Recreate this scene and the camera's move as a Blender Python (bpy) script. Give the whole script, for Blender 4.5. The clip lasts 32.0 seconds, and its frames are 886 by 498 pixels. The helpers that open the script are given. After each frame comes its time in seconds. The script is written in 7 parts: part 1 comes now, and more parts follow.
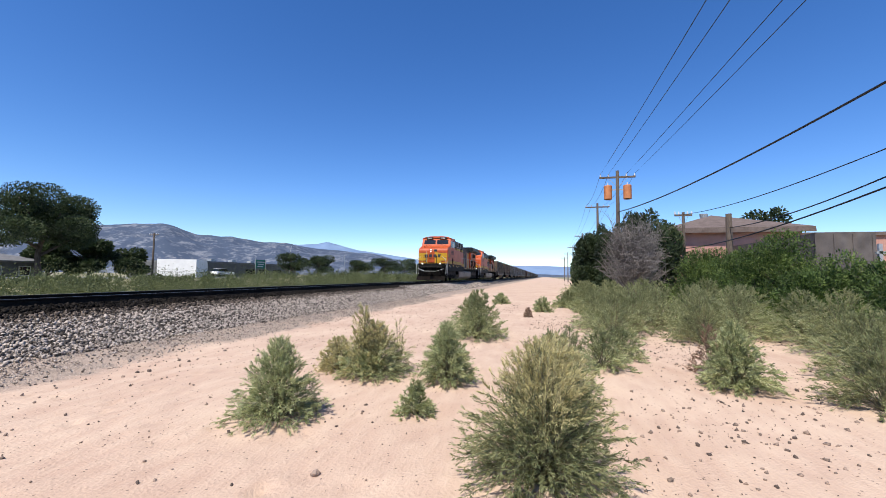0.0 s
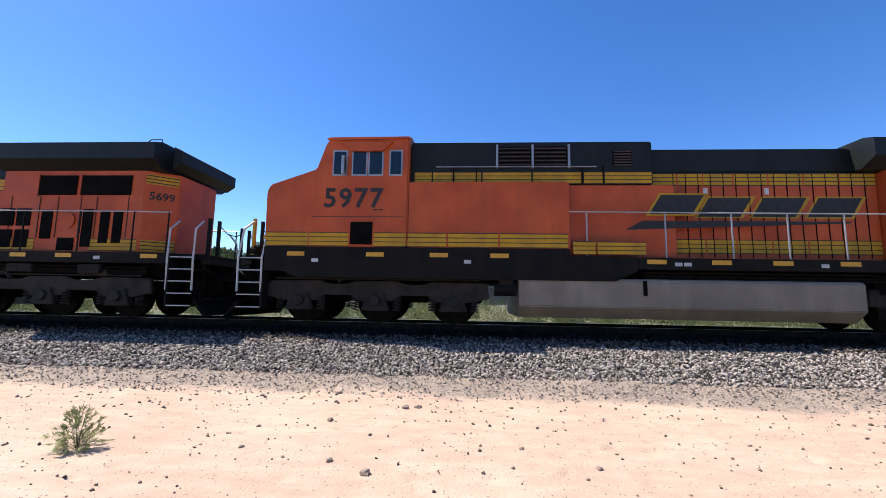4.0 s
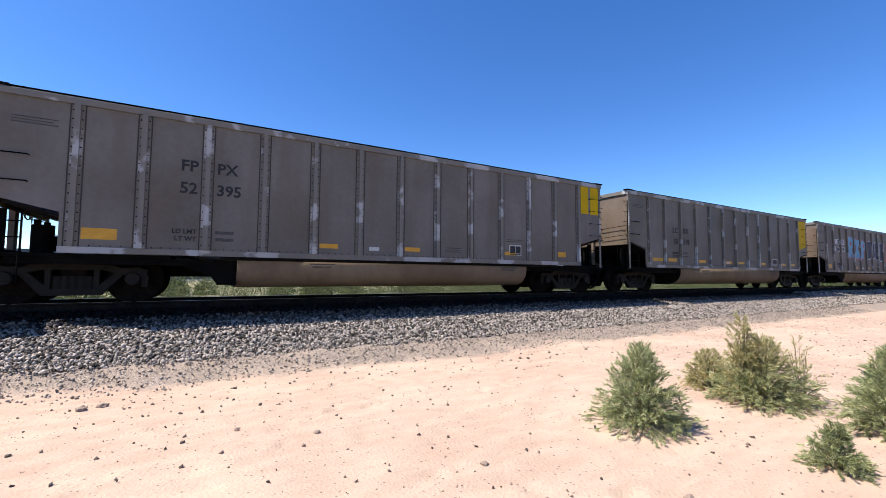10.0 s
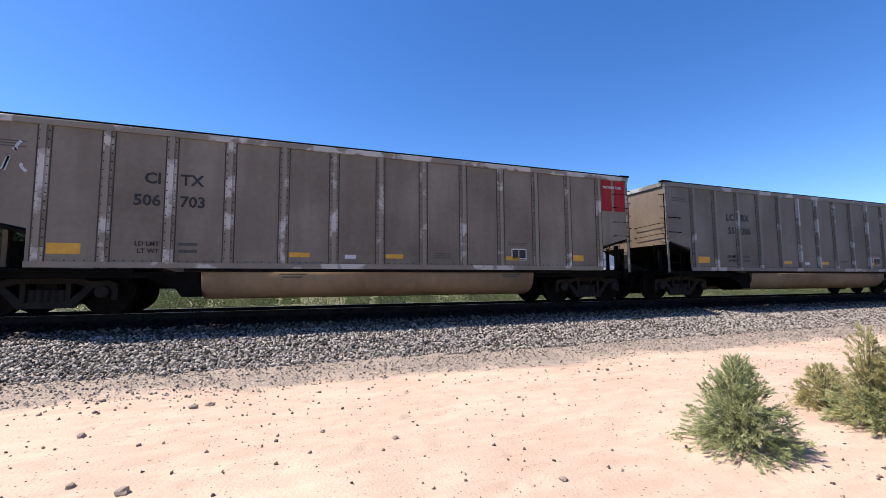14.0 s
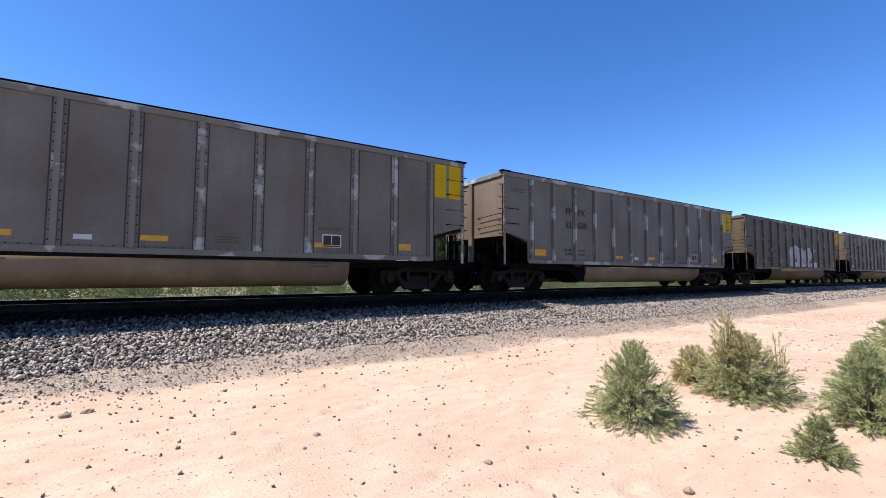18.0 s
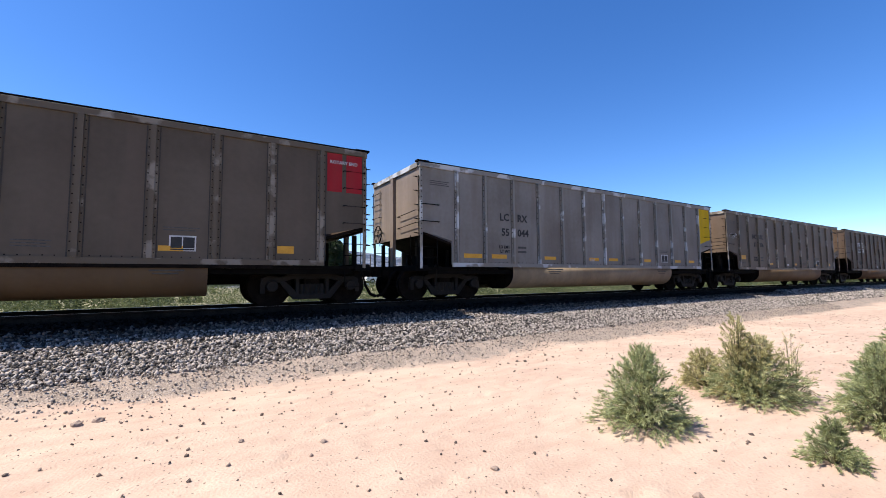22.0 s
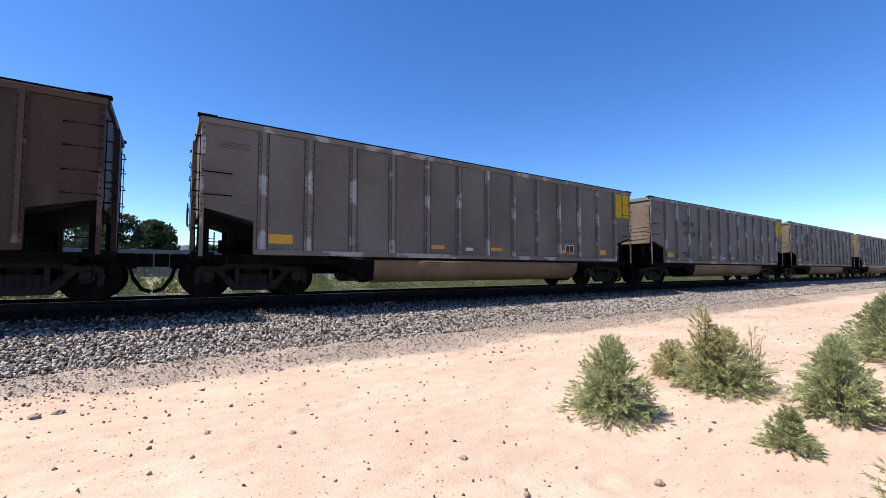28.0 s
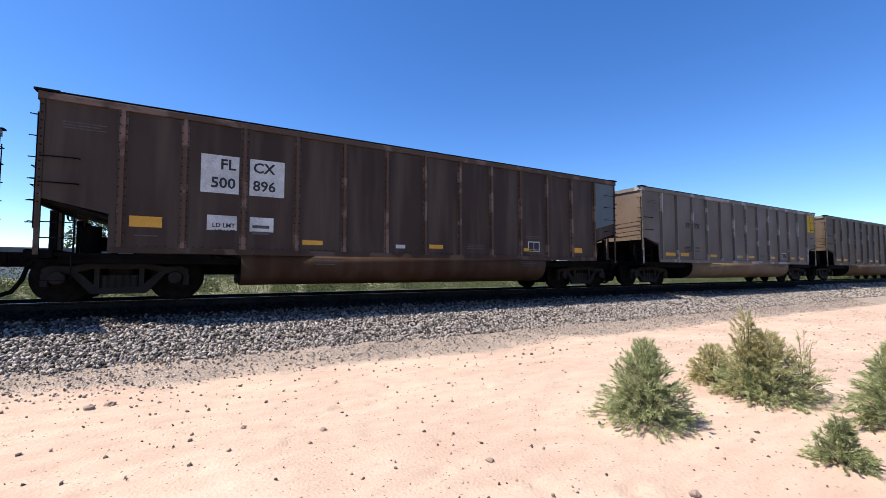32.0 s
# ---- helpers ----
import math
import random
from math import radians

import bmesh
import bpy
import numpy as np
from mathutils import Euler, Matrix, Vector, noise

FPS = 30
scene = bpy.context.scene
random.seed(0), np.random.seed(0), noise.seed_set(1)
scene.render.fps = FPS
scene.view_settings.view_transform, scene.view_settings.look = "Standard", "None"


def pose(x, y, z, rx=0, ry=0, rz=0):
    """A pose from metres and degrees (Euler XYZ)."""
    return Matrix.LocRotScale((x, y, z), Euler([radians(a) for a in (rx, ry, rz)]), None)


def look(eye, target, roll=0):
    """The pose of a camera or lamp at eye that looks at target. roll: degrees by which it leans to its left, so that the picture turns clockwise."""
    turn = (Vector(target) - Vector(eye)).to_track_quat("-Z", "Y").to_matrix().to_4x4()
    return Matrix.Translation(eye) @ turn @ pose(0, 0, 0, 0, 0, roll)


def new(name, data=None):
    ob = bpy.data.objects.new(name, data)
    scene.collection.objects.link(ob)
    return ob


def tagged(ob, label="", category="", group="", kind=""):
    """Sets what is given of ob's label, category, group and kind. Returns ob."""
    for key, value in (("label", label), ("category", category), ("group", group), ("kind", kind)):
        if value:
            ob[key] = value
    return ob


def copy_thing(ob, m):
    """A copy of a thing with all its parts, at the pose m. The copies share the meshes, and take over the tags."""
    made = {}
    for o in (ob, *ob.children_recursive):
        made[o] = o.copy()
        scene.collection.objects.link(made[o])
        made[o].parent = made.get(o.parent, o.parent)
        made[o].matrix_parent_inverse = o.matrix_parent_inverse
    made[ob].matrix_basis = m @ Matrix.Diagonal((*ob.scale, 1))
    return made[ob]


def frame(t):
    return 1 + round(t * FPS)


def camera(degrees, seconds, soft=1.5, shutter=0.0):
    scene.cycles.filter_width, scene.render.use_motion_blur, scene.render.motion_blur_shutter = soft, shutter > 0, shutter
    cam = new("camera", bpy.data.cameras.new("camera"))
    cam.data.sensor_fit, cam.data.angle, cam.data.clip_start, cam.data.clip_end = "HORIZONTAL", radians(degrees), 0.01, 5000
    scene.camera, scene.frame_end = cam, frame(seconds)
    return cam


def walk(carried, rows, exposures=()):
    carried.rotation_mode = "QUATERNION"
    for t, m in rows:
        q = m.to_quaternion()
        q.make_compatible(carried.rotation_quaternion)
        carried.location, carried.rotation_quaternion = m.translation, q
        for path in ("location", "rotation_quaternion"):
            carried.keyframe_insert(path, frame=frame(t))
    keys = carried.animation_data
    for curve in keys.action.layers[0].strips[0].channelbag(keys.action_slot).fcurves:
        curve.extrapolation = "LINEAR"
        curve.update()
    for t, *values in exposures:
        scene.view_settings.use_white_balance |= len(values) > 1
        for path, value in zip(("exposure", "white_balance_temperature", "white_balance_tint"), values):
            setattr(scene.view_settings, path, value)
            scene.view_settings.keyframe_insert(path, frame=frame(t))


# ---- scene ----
cam = camera(94.3, 32.0, 0.6)
PATH = [
    (0, (0.128, -0.022, 1.451), (2.066, 0.457, 1.581), 0.6),
    (0.5, (0.144, -0.052, 1.457), (2.039, 0.569, 1.603), 0.8),
    (1, (0.147, -0.057, 1.464), (1.955, 0.78, 1.633), 0.9),
    (1.5, (0.117, -0.076, 1.444), (1.731, 1.087, 1.648), 0.6),
    (2, (-0.005, -0.051, 1.467), (1.301, 1.445, 1.705), 0.7),
    (2.5, (0.021, -0.059, 1.487), (0.753, 1.781, 1.765), 0.8),
    (3, (-0.063, -0.065, 1.524), (0.088, 1.908, 1.810), 1.20),
    (3.5, (-0.157, -0.071, 1.514), (-0.255, 1.909, 1.779), 1.14),
    (4, (-0.173, -0.069, 1.509), (-0.299, 1.913, 1.749), 1.02),
    (4.5, (-0.148, -0.05, 1.505), (-0.178, 1.937, 1.727), 0.3),
    (6.5, (-0.021, 0.031, 1.496), (0.746, 1.871, 1.661), -0.9),
    (7, (0.032, -0.005, 1.49), (0.91, 1.786, 1.637), -1.1),
    (7.5, (0.057, -0.029, 1.49), (1.006, 1.727, 1.621), -1.1),
    (8, (0.071, -0.029, 1.489), (1.054, 1.709, 1.611), -0.6),
    (8.5, (0.082, -0.038, 1.469), (1.073, 1.694, 1.6), -0.4),
    (9, (0.083, -0.038, 1.455), (1.079, 1.691, 1.592), -0.2),
    (9.5, (0.079, -0.024, 1.48), (1.082, 1.702, 1.603), 0.2),
    (10, (0.089, -0.024, 1.465), (1.079, 1.709, 1.593), 0.4),
    (10.5, (0.082, -0.023, 1.469), (1.031, 1.733, 1.6), 0.5),
    (11, (0.067, -0.029, 1.465), (0.941, 1.764, 1.608), 0.5),
    (11.5, (0.042, -0.029, 1.465), (0.831, 1.803, 1.616), 0.4),
    (12, (0.033, -0.039, 1.47), (0.74, 1.826, 1.625), 0.2),
    (12.5, (0.043, -0.047, 1.473), (0.704, 1.834, 1.633), -0.1),
    (13, (0.06, -0.035, 1.474), (0.705, 1.851, 1.637), -0.3),
    (13.5, (0.063, -0.045, 1.481), (0.714, 1.839, 1.645), -0.4),
    (14, (0.068, -0.05, 1.482), (0.752, 1.822, 1.647), -0.4),
    (14.5, (0.057, -0.034, 1.466), (0.813, 1.81, 1.64), -0.4),
    (15, (0.021, 0.016, 1.479), (0.875, 1.817, 1.642), -0.2),
    (15.5, (-0.004, 0.047, 1.473), (0.938, 1.804, 1.633), 0.0),
    (17.5, (-0.048, 0.071, 1.499), (1.013, 1.763, 1.616), 0.3),
    (18, (-0.09, 0.066, 1.492), (0.987, 1.747, 1.609), 0.3),
    (18.5, (-0.112, 0.102, 1.491), (0.982, 1.773, 1.6), 0.4),
    (19, (-0.113, 0.146, 1.51), (0.993, 1.81, 1.6), 0.5),
    (19.5, (-0.087, 0.154, 1.48), (1.013, 1.821, 1.586), 0.4),
    (20, (-0.059, 0.182, 1.479), (1.032, 1.854, 1.59), 0.3),
    (20.5, (-0.029, 0.19, 1.481), (1.05, 1.87, 1.596), 0.0),
    (21, (-0.043, 0.167, 1.499), (1.024, 1.855, 1.613), -0.2),
    (21.5, (-0.079, 0.109, 1.492), (0.979, 1.802, 1.619), -0.4),
    (22, (-0.064, 0.036, 1.492), (0.98, 1.736, 1.636), -0.5),
    (22.5, (-0.007, 0.009, 1.486), (1.029, 1.712, 1.65), -0.6),
    (23, (0.015, -0.01, 1.481), (1.033, 1.702, 1.658), -0.6),
    (23.5, (0.011, -0.013, 1.479), (1.006, 1.713, 1.657), -0.4),
    (24, (0.01, -0.006, 1.481), (0.969, 1.741, 1.648), -0.1),
    (24.5, (-0.004, -0.002, 1.477), (0.925, 1.762, 1.636), 0.1),
    (25, (-0.017, 0.011, 1.466), (0.901, 1.782, 1.615), 0.4),
    (25.5, (-0.011, 0.0, 1.472), (0.912, 1.769, 1.605), 0.5),
    (26, (-0.011, 0.007, 1.489), (0.944, 1.76, 1.602), 0.3),
    (26.5, (-0.001, 0.015, 1.466), (0.996, 1.745, 1.582), 0.3),
    (28.5, (0.05, 0.001, 1.48), (1.189, 1.642, 1.576), 0.0),
    (29, (0.07, -0.01, 1.477), (1.222, 1.622, 1.567), 0.2),
    (29.5, (0.077, -0.014, 1.472), (1.23, 1.618, 1.561), 0.3),
    (30, (0.079, -0.006, 1.475), (1.219, 1.635, 1.567), 0.2),
    (30.5, (0.087, -0.008, 1.485), (1.194, 1.655, 1.585), -0.0),
    (31, (0.071, -0.012, 1.49), (1.143, 1.673, 1.599), -0.2),
    (31.5, (0.075, -0.018, 1.486), (1.1, 1.696, 1.597), -0.1),
    (32, (0.071, -0.019, 1.486), (1.054, 1.72, 1.592), 0.0),
]
walk(cam, [(t, look(eye, target, roll)) for t, eye, target, roll in PATH], [(0, 0.5), (1.5, 0.48), (2.2, 0.53), (3.2, 0.76), (5, 0.78), (32, 0.76)])

# ---- light ----
SUN = Vector((-0.62, 0.19, 1.0)).normalized()
world = bpy.data.worlds.new("sky")
world.use_nodes = True
scene.world = world
wn, wl = world.node_tree.nodes, world.node_tree.links
sky = wn.new("ShaderNodeTexSky")
sky.sky_type, sky.sun_disc = "NISHITA", False
sky.sun_elevation, sky.sun_rotation = math.asin(SUN.z), math.atan2(SUN.x, SUN.y)
sky.altitude, sky.air_density, sky.dust_density, sky.ozone_density = 1850, 1.0, 0.8, 3.0
deep = wn.new("ShaderNodeHueSaturation")
deep.inputs["Hue"].default_value, deep.inputs["Saturation"].default_value = 0.509, 1.27
wn["Background"].inputs[1].default_value = 0.134
wl.new(sky.outputs[0], deep.inputs["Color"])
wl.new(deep.outputs[0], wn["Background"].inputs[0])
sun = new("sun", bpy.data.lights.new("sun", "SUN"))
sun.data.energy, sun.data.angle, sun.data.color = 5.0, radians(0.53), (1.0, 0.95, 0.87)
sun.matrix_world = look((0, 0, 60), Vector((0, 0, 60)) - SUN)
scene.view_settings.exposure = 0.75

# ---- materials ----


def surface(name, a, b, scale=3.0, rough=0.8, metal=0.0, bump=0.0, fine=40.0, streak=0.0, dirt=(0.16, 0.12, 0.09), tint=False, island=False, stretch=(1, 1, 1), spread=(0.38, 0.62), spec=0.5, grain=0.45):
    """Two colours mixed by coarse and fine noise; optional vertical dirt streaks, colour per object, and relief."""
    a, b, dirt = (tuple(0.7 * v for v in c) for c in (a, b, dirt))
    m = bpy.data.materials.new(name)
    m.use_nodes = True
    nt = m.node_tree
    N, L = nt.nodes, nt.links
    out = N["Principled BSDF"]
    co = N.new("ShaderNodeTexCoord")
    mp = N.new("ShaderNodeMapping")
    mp.inputs["Scale"].default_value = stretch
    L.new(co.outputs["Object"], mp.inputs[0])
    big = N.new("ShaderNodeTexNoise")
    big.inputs["Scale"].default_value, big.inputs["Detail"].default_value = scale, 5
    small = N.new("ShaderNodeTexNoise")
    small.inputs["Scale"].default_value, small.inputs["Detail"].default_value = fine, 3
    L.new(mp.outputs[0], big.inputs["Vector"])
    L.new(mp.outputs[0], small.inputs["Vector"])
    if tint or island:
        info = N.new("ShaderNodeObjectInfo") if tint else N.new("ShaderNodeNewGeometry")
        big.noise_dimensions = "4D"
        shift = N.new("ShaderNodeMath")
        shift.operation = "MULTIPLY"
        shift.inputs[1].default_value = 40.0
        L.new(info.outputs["Random" if tint else "Random Per Island"], shift.inputs[0])
        L.new(shift.outputs[0], big.inputs["W"])
    add = N.new("ShaderNodeMath")
    add.operation = "MULTIPLY_ADD"
    add.inputs[1].default_value = grain
    L.new(small.outputs["Fac"], add.inputs[0])
    scale_big = N.new("ShaderNodeMath")
    scale_big.operation = "MULTIPLY"
    scale_big.inputs[1].default_value = 1 - grain
    L.new(big.outputs["Fac"], scale_big.inputs[0])
    L.new(scale_big.outputs[0], add.inputs[2])
    rng = N.new("ShaderNodeMapRange")
    rng.inputs["From Min"].default_value, rng.inputs["From Max"].default_value = spread
    if island:
        mixr = N.new("ShaderNodeMath")
        mixr.operation = "MULTIPLY_ADD"
        mixr.inputs[1].default_value, mixr.inputs[2].default_value = 0.4, -0.2
        L.new(info.outputs["Random Per Island"], mixr.inputs[0])
        tot = N.new("ShaderNodeMath")
        L.new(add.outputs[0], tot.inputs[0])
        L.new(mixr.outputs[0], tot.inputs[1])
        L.new(tot.outputs[0], rng.inputs["Value"])
    else:
        L.new(add.outputs[0], rng.inputs["Value"])
    mix = N.new("ShaderNodeMix")
    mix.data_type = "RGBA"
    mix.inputs["A"].default_value, mix.inputs["B"].default_value = (*a, 1), (*b, 1)
    L.new(rng.outputs[0], mix.inputs["Factor"])
    colour = mix.outputs["Result"]
    if tint:
        mul = N.new("ShaderNodeMix")
        mul.data_type, mul.blend_type = "RGBA", "MULTIPLY"
        mul.inputs["Factor"].default_value = 1.0
        L.new(colour, mul.inputs["A"])
        L.new(info.outputs["Color"], mul.inputs["B"])
        colour = mul.outputs["Result"]
    if streak:
        ms = N.new("ShaderNodeMapping")
        ms.inputs["Scale"].default_value = (2.6, 2.6, 0.25)
        L.new(co.outputs["Object"], ms.inputs[0])
        st = N.new("ShaderNodeTexNoise")
        st.inputs["Scale"].default_value, st.inputs["Detail"].default_value = 1.0, 6
        L.new(ms.outputs[0], st.inputs["Vector"])
        sr = N.new("ShaderNodeMapRange")
        sr.inputs["From Min"].default_value, sr.inputs["From Max"].default_value, sr.inputs["To Max"].default_value = 0.45, 0.75, streak
        L.new(st.outputs["Fac"], sr.inputs["Value"])
        md = N.new("ShaderNodeMix")
        md.data_type = "RGBA"
        md.inputs["B"].default_value = (*dirt, 1)
        L.new(sr.outputs[0], md.inputs["Factor"])
        L.new(colour, md.inputs["A"])
        colour = md.outputs["Result"]
    L.new(colour, out.inputs["Base Color"])
    rr = N.new("ShaderNodeMapRange")
    rr.inputs["To Min"].default_value, rr.inputs["To Max"].default_value = max(rough - 0.12, 0.03), min(rough + 0.1, 1.0)
    L.new(small.outputs["Fac"], rr.inputs["Value"])
    L.new(rr.outputs[0], out.inputs["Roughness"])
    out.inputs["Metallic"].default_value, out.inputs["Specular IOR Level"].default_value = metal, spec
    if bump:
        bp = N.new("ShaderNodeBump")
        bp.inputs["Strength"].default_value, bp.inputs["Distance"].default_value = 0.6, bump
        L.new(add.outputs[0], bp.inputs["Height"])
        L.new(bp.outputs[0], out.inputs["Normal"])
    return m


def leafy(name, a, b, c, clump=1.6, own=0.5):
    """Foliage: colour differs leaf by leaf and clump by clump, and some light shines through."""
    m = bpy.data.materials.new(name)
    m.use_nodes = True
    N, L = m.node_tree.nodes, m.node_tree.links
    geo = N.new("ShaderNodeNewGeometry")
    co = N.new("ShaderNodeTexCoord")
    patch = N.new("ShaderNodeTexNoise")
    patch.inputs["Scale"].default_value, patch.inputs["Detail"].default_value = clump, 4
    L.new(co.outputs["Object"], patch.inputs["Vector"])
    wide = N.new("ShaderNodeMapRange")
    wide.inputs["From Min"].default_value, wide.inputs["From Max"].default_value = 0.3, 0.7
    wide.inputs["To Min"].default_value, wide.inputs["To Max"].default_value = -0.1, 1.1 - own
    L.new(patch.outputs["Fac"], wide.inputs["Value"])
    both = N.new("ShaderNodeMath")
    both.operation = "MULTIPLY_ADD"
    both.inputs[1].default_value = own
    L.new(geo.outputs["Random Per Island"], both.inputs[0])
    L.new(wide.outputs[0], both.inputs[2])
    ramp = N.new("ShaderNodeValToRGB")
    ramp.color_ramp.elements[0].color, ramp.color_ramp.elements[1].color = (*a, 1), (*c, 1)
    ramp.color_ramp.elements.new(0.5).color = (*b, 1)
    L.new(both.outputs[0], ramp.inputs[0])
    out = N["Principled BSDF"]
    out.inputs["Roughness"].default_value = 0.7
    L.new(ramp.outputs[0], out.inputs["Base Color"])
    tr = N.new("ShaderNodeBsdfTranslucent")
    L.new(ramp.outputs[0], tr.inputs["Color"])
    mx = N.new("ShaderNodeMixShader")
    mx.inputs[0].default_value = 0.42
    L.new(out.outputs[0], mx.inputs[1])
    L.new(tr.outputs[0], mx.inputs[2])
    L.new(mx.outputs[0], N["Material Output"].inputs["Surface"])
    return m


def earth(name):
    """Pale pink sand with crumbs and drag lines, giving way to trodden gravel towards the track."""
    m = bpy.data.materials.new(name)
    m.use_nodes = True
    N, L = m.node_tree.nodes, m.node_tree.links
    out = N["Principled BSDF"]
    co = N.new("ShaderNodeTexCoord")

    def noise_at(scale, detail=4, stretch=(1, 1, 1)):
        mp = N.new("ShaderNodeMapping")
        mp.inputs["Scale"].default_value = stretch
        L.new(co.outputs["Object"], mp.inputs[0])
        t = N.new("ShaderNodeTexNoise")
        t.inputs["Scale"].default_value, t.inputs["Detail"].default_value = scale, detail
        L.new(mp.outputs[0], t.inputs["Vector"])
        return t.outputs["Fac"]

    def ranged(value, lo, hi, to_lo=0.0, to_hi=1.0):
        r = N.new("ShaderNodeMapRange")
        for k, v in (("From Min", lo), ("From Max", hi), ("To Min", to_lo), ("To Max", to_hi)):
            r.inputs[k].default_value = v
        L.new(value, r.inputs["Value"])
        return r.outputs[0]

    def calc(op, a, b):
        n = N.new("ShaderNodeMath")
        n.operation = op
        for k, v in ((0, a), (1, b)):
            if isinstance(v, float):
                n.inputs[k].default_value = v
            else:
                L.new(v, n.inputs[k])
        return n.outputs[0]

    def mixed(fac, a, b):
        x = N.new("ShaderNodeMix")
        x.data_type = "RGBA"
        L.new(fac, x.inputs["Factor"])
        for k, v in (("A", a), ("B", b)):
            if isinstance(v, tuple):
                x.inputs[k].default_value = (*v, 1)
            else:
                L.new(v, x.inputs[k])
        return x.outputs["Result"]

    def cells(scale):
        v = N.new("ShaderNodeTexVoronoi")
        v.inputs["Scale"].default_value = scale
        L.new(co.outputs["Object"], v.inputs["Vector"])
        tone = N.new("ShaderNodeSeparateColor")
        L.new(v.outputs["Color"], tone.inputs[0])
        return v.outputs["Distance"], tone.outputs[0]

    broad, mid, fine = noise_at(0.5), noise_at(3.2, 5, (0.6, 1.5, 1)), noise_at(38.0, 3)
    lines = noise_at(5.0, 4, (0.35, 2.2, 1))
    sand = mixed(ranged(calc("ADD", broad, calc("MULTIPLY", mid, 0.8)), 0.65, 1.15), (0.415, 0.285, 0.21), (0.51, 0.38, 0.283))
    sand = mixed(ranged(lines, 0.6, 0.74, 0.0, 0.3), sand, (0.31, 0.21, 0.155))
    sand = mixed(ranged(fine, 0.6, 0.75, 0.0, 0.3), sand, (0.25, 0.17, 0.13))
    gap, tone = cells(26.0)
    crumb = calc("MULTIPLY", ranged(gap, 0.26, 0.2), calc("GREATER_THAN", tone, 0.86))
    sand = mixed(calc("MULTIPLY", crumb, 0.75), sand, (0.12, 0.085, 0.068))
    edge, grain = cells(42.0)
    grit = mixed(calc("POWER", grain, 1.3), (0.14, 0.112, 0.092), (0.56, 0.465, 0.385))
    grit = mixed(ranged(edge, 0.25, 0.6), grit, (0.24, 0.185, 0.145))
    grit = mixed(ranged(noise_at(1.7), 0.42, 0.62, 0.15, 0.75), grit, (0.37, 0.285, 0.222))
    xyz = N.new("ShaderNodeSeparateXYZ")
    L.new(co.outputs["Object"], xyz.inputs[0])
    wander = calc("ADD", calc("MULTIPLY", noise_at(0.7), 1.5), calc("MULTIPLY", noise_at(4.5), 0.6))
    mask = ranged(calc("ADD", xyz.outputs[1], wander), 7.35, 7.75)
    L.new(mixed(mask, sand, grit), out.inputs["Base Color"])
    out.inputs["Roughness"].default_value, out.inputs["Specular IOR Level"].default_value = 0.95, 0.3
    relief = calc("ADD", calc("MULTIPLY", fine, 0.5), calc("ADD", calc("MULTIPLY", mid, 1.2), calc("MULTIPLY", lines, 0.25)))
    relief = calc("ADD", relief, calc("MULTIPLY", calc("MULTIPLY", mask, edge), -0.8))
    bp = N.new("ShaderNodeBump")
    bp.inputs["Strength"].default_value, bp.inputs["Distance"].default_value = 0.7, 0.03
    L.new(relief, bp.inputs["Height"])
    L.new(bp.outputs[0], out.inputs["Normal"])
    return m


SAND = earth("sand")
BALLAST = surface("ballast_bed", (0.045, 0.038, 0.033), (0.2, 0.17, 0.148), 6, 0.9, bump=0.06, fine=22, spec=0.2)
STONE = surface("crushed_stone", (0.06, 0.05, 0.043), (0.58, 0.495, 0.43), 3, 0.9, bump=0.01, fine=60, island=True, spec=0.2)
PEBBLE = surface("pebble", (0.1, 0.07, 0.055), (0.38, 0.275, 0.21), 5, 0.9, island=True)
TURF = surface("dry_turf", (0.17, 0.165, 0.075), (0.42, 0.36, 0.21), 0.3, 0.95, bump=0.05, fine=8)
STEEL = surface("rail_steel", (0.015, 0.012, 0.01), (0.04, 0.03, 0.024), 5, 0.75, 0.0, spec=0.06)
SHINE = surface("worn_rail_top", (0.25, 0.25, 0.26), (0.4, 0.4, 0.41), 6, 0.3, 0.9)
TIE = surface("creosote_wood", (0.012, 0.01, 0.008), (0.04, 0.032, 0.027), 4, 0.9, bump=0.01, stretch=(1, 0.2, 1), spec=0.05)
ALU = surface("dusty_aluminium", (0.45, 0.41, 0.362), (0.77, 0.75, 0.72), 0.6, 0.6, 0.0, fine=9, streak=0.5, tint=True, grain=0.2, spread=(0.34, 0.66), spec=0.25)
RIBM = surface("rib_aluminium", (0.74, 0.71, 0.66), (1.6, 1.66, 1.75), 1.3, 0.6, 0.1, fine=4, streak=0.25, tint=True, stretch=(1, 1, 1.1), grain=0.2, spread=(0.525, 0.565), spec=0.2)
# dark brown for the painted shade beside ribs, and for a paint patch
SHADEBROWN = surface("rib_shade_brown", (0.03, 0.026, 0.022), (0.075, 0.063, 0.053), 4, 0.8)
# brown upper-slope stone, with the train's shade added to its colour
DIMSTONE = surface("brown_shaded_stone", (0.025, 0.02, 0.017), (0.24, 0.19, 0.155), 3, 0.9, bump=0.01, fine=60, island=True, spec=0.15)
TUBM = surface("dusty_tub", (0.6, 0.48, 0.355), (0.84, 0.7, 0.52), 1.0, 0.75, 0.0, fine=10, streak=0.35, tint=True, grain=0.2, spec=0.15)
# near-rail stone; its dark tone paints the shade along the track
SHADESTONE = surface("shade_dark_stone", (0.005, 0.0045, 0.004), (0.03, 0.025, 0.021), 3, 0.9, bump=0.01, fine=60, island=True, spec=0.05)
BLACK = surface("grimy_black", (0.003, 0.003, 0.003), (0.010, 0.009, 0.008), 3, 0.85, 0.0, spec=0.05)
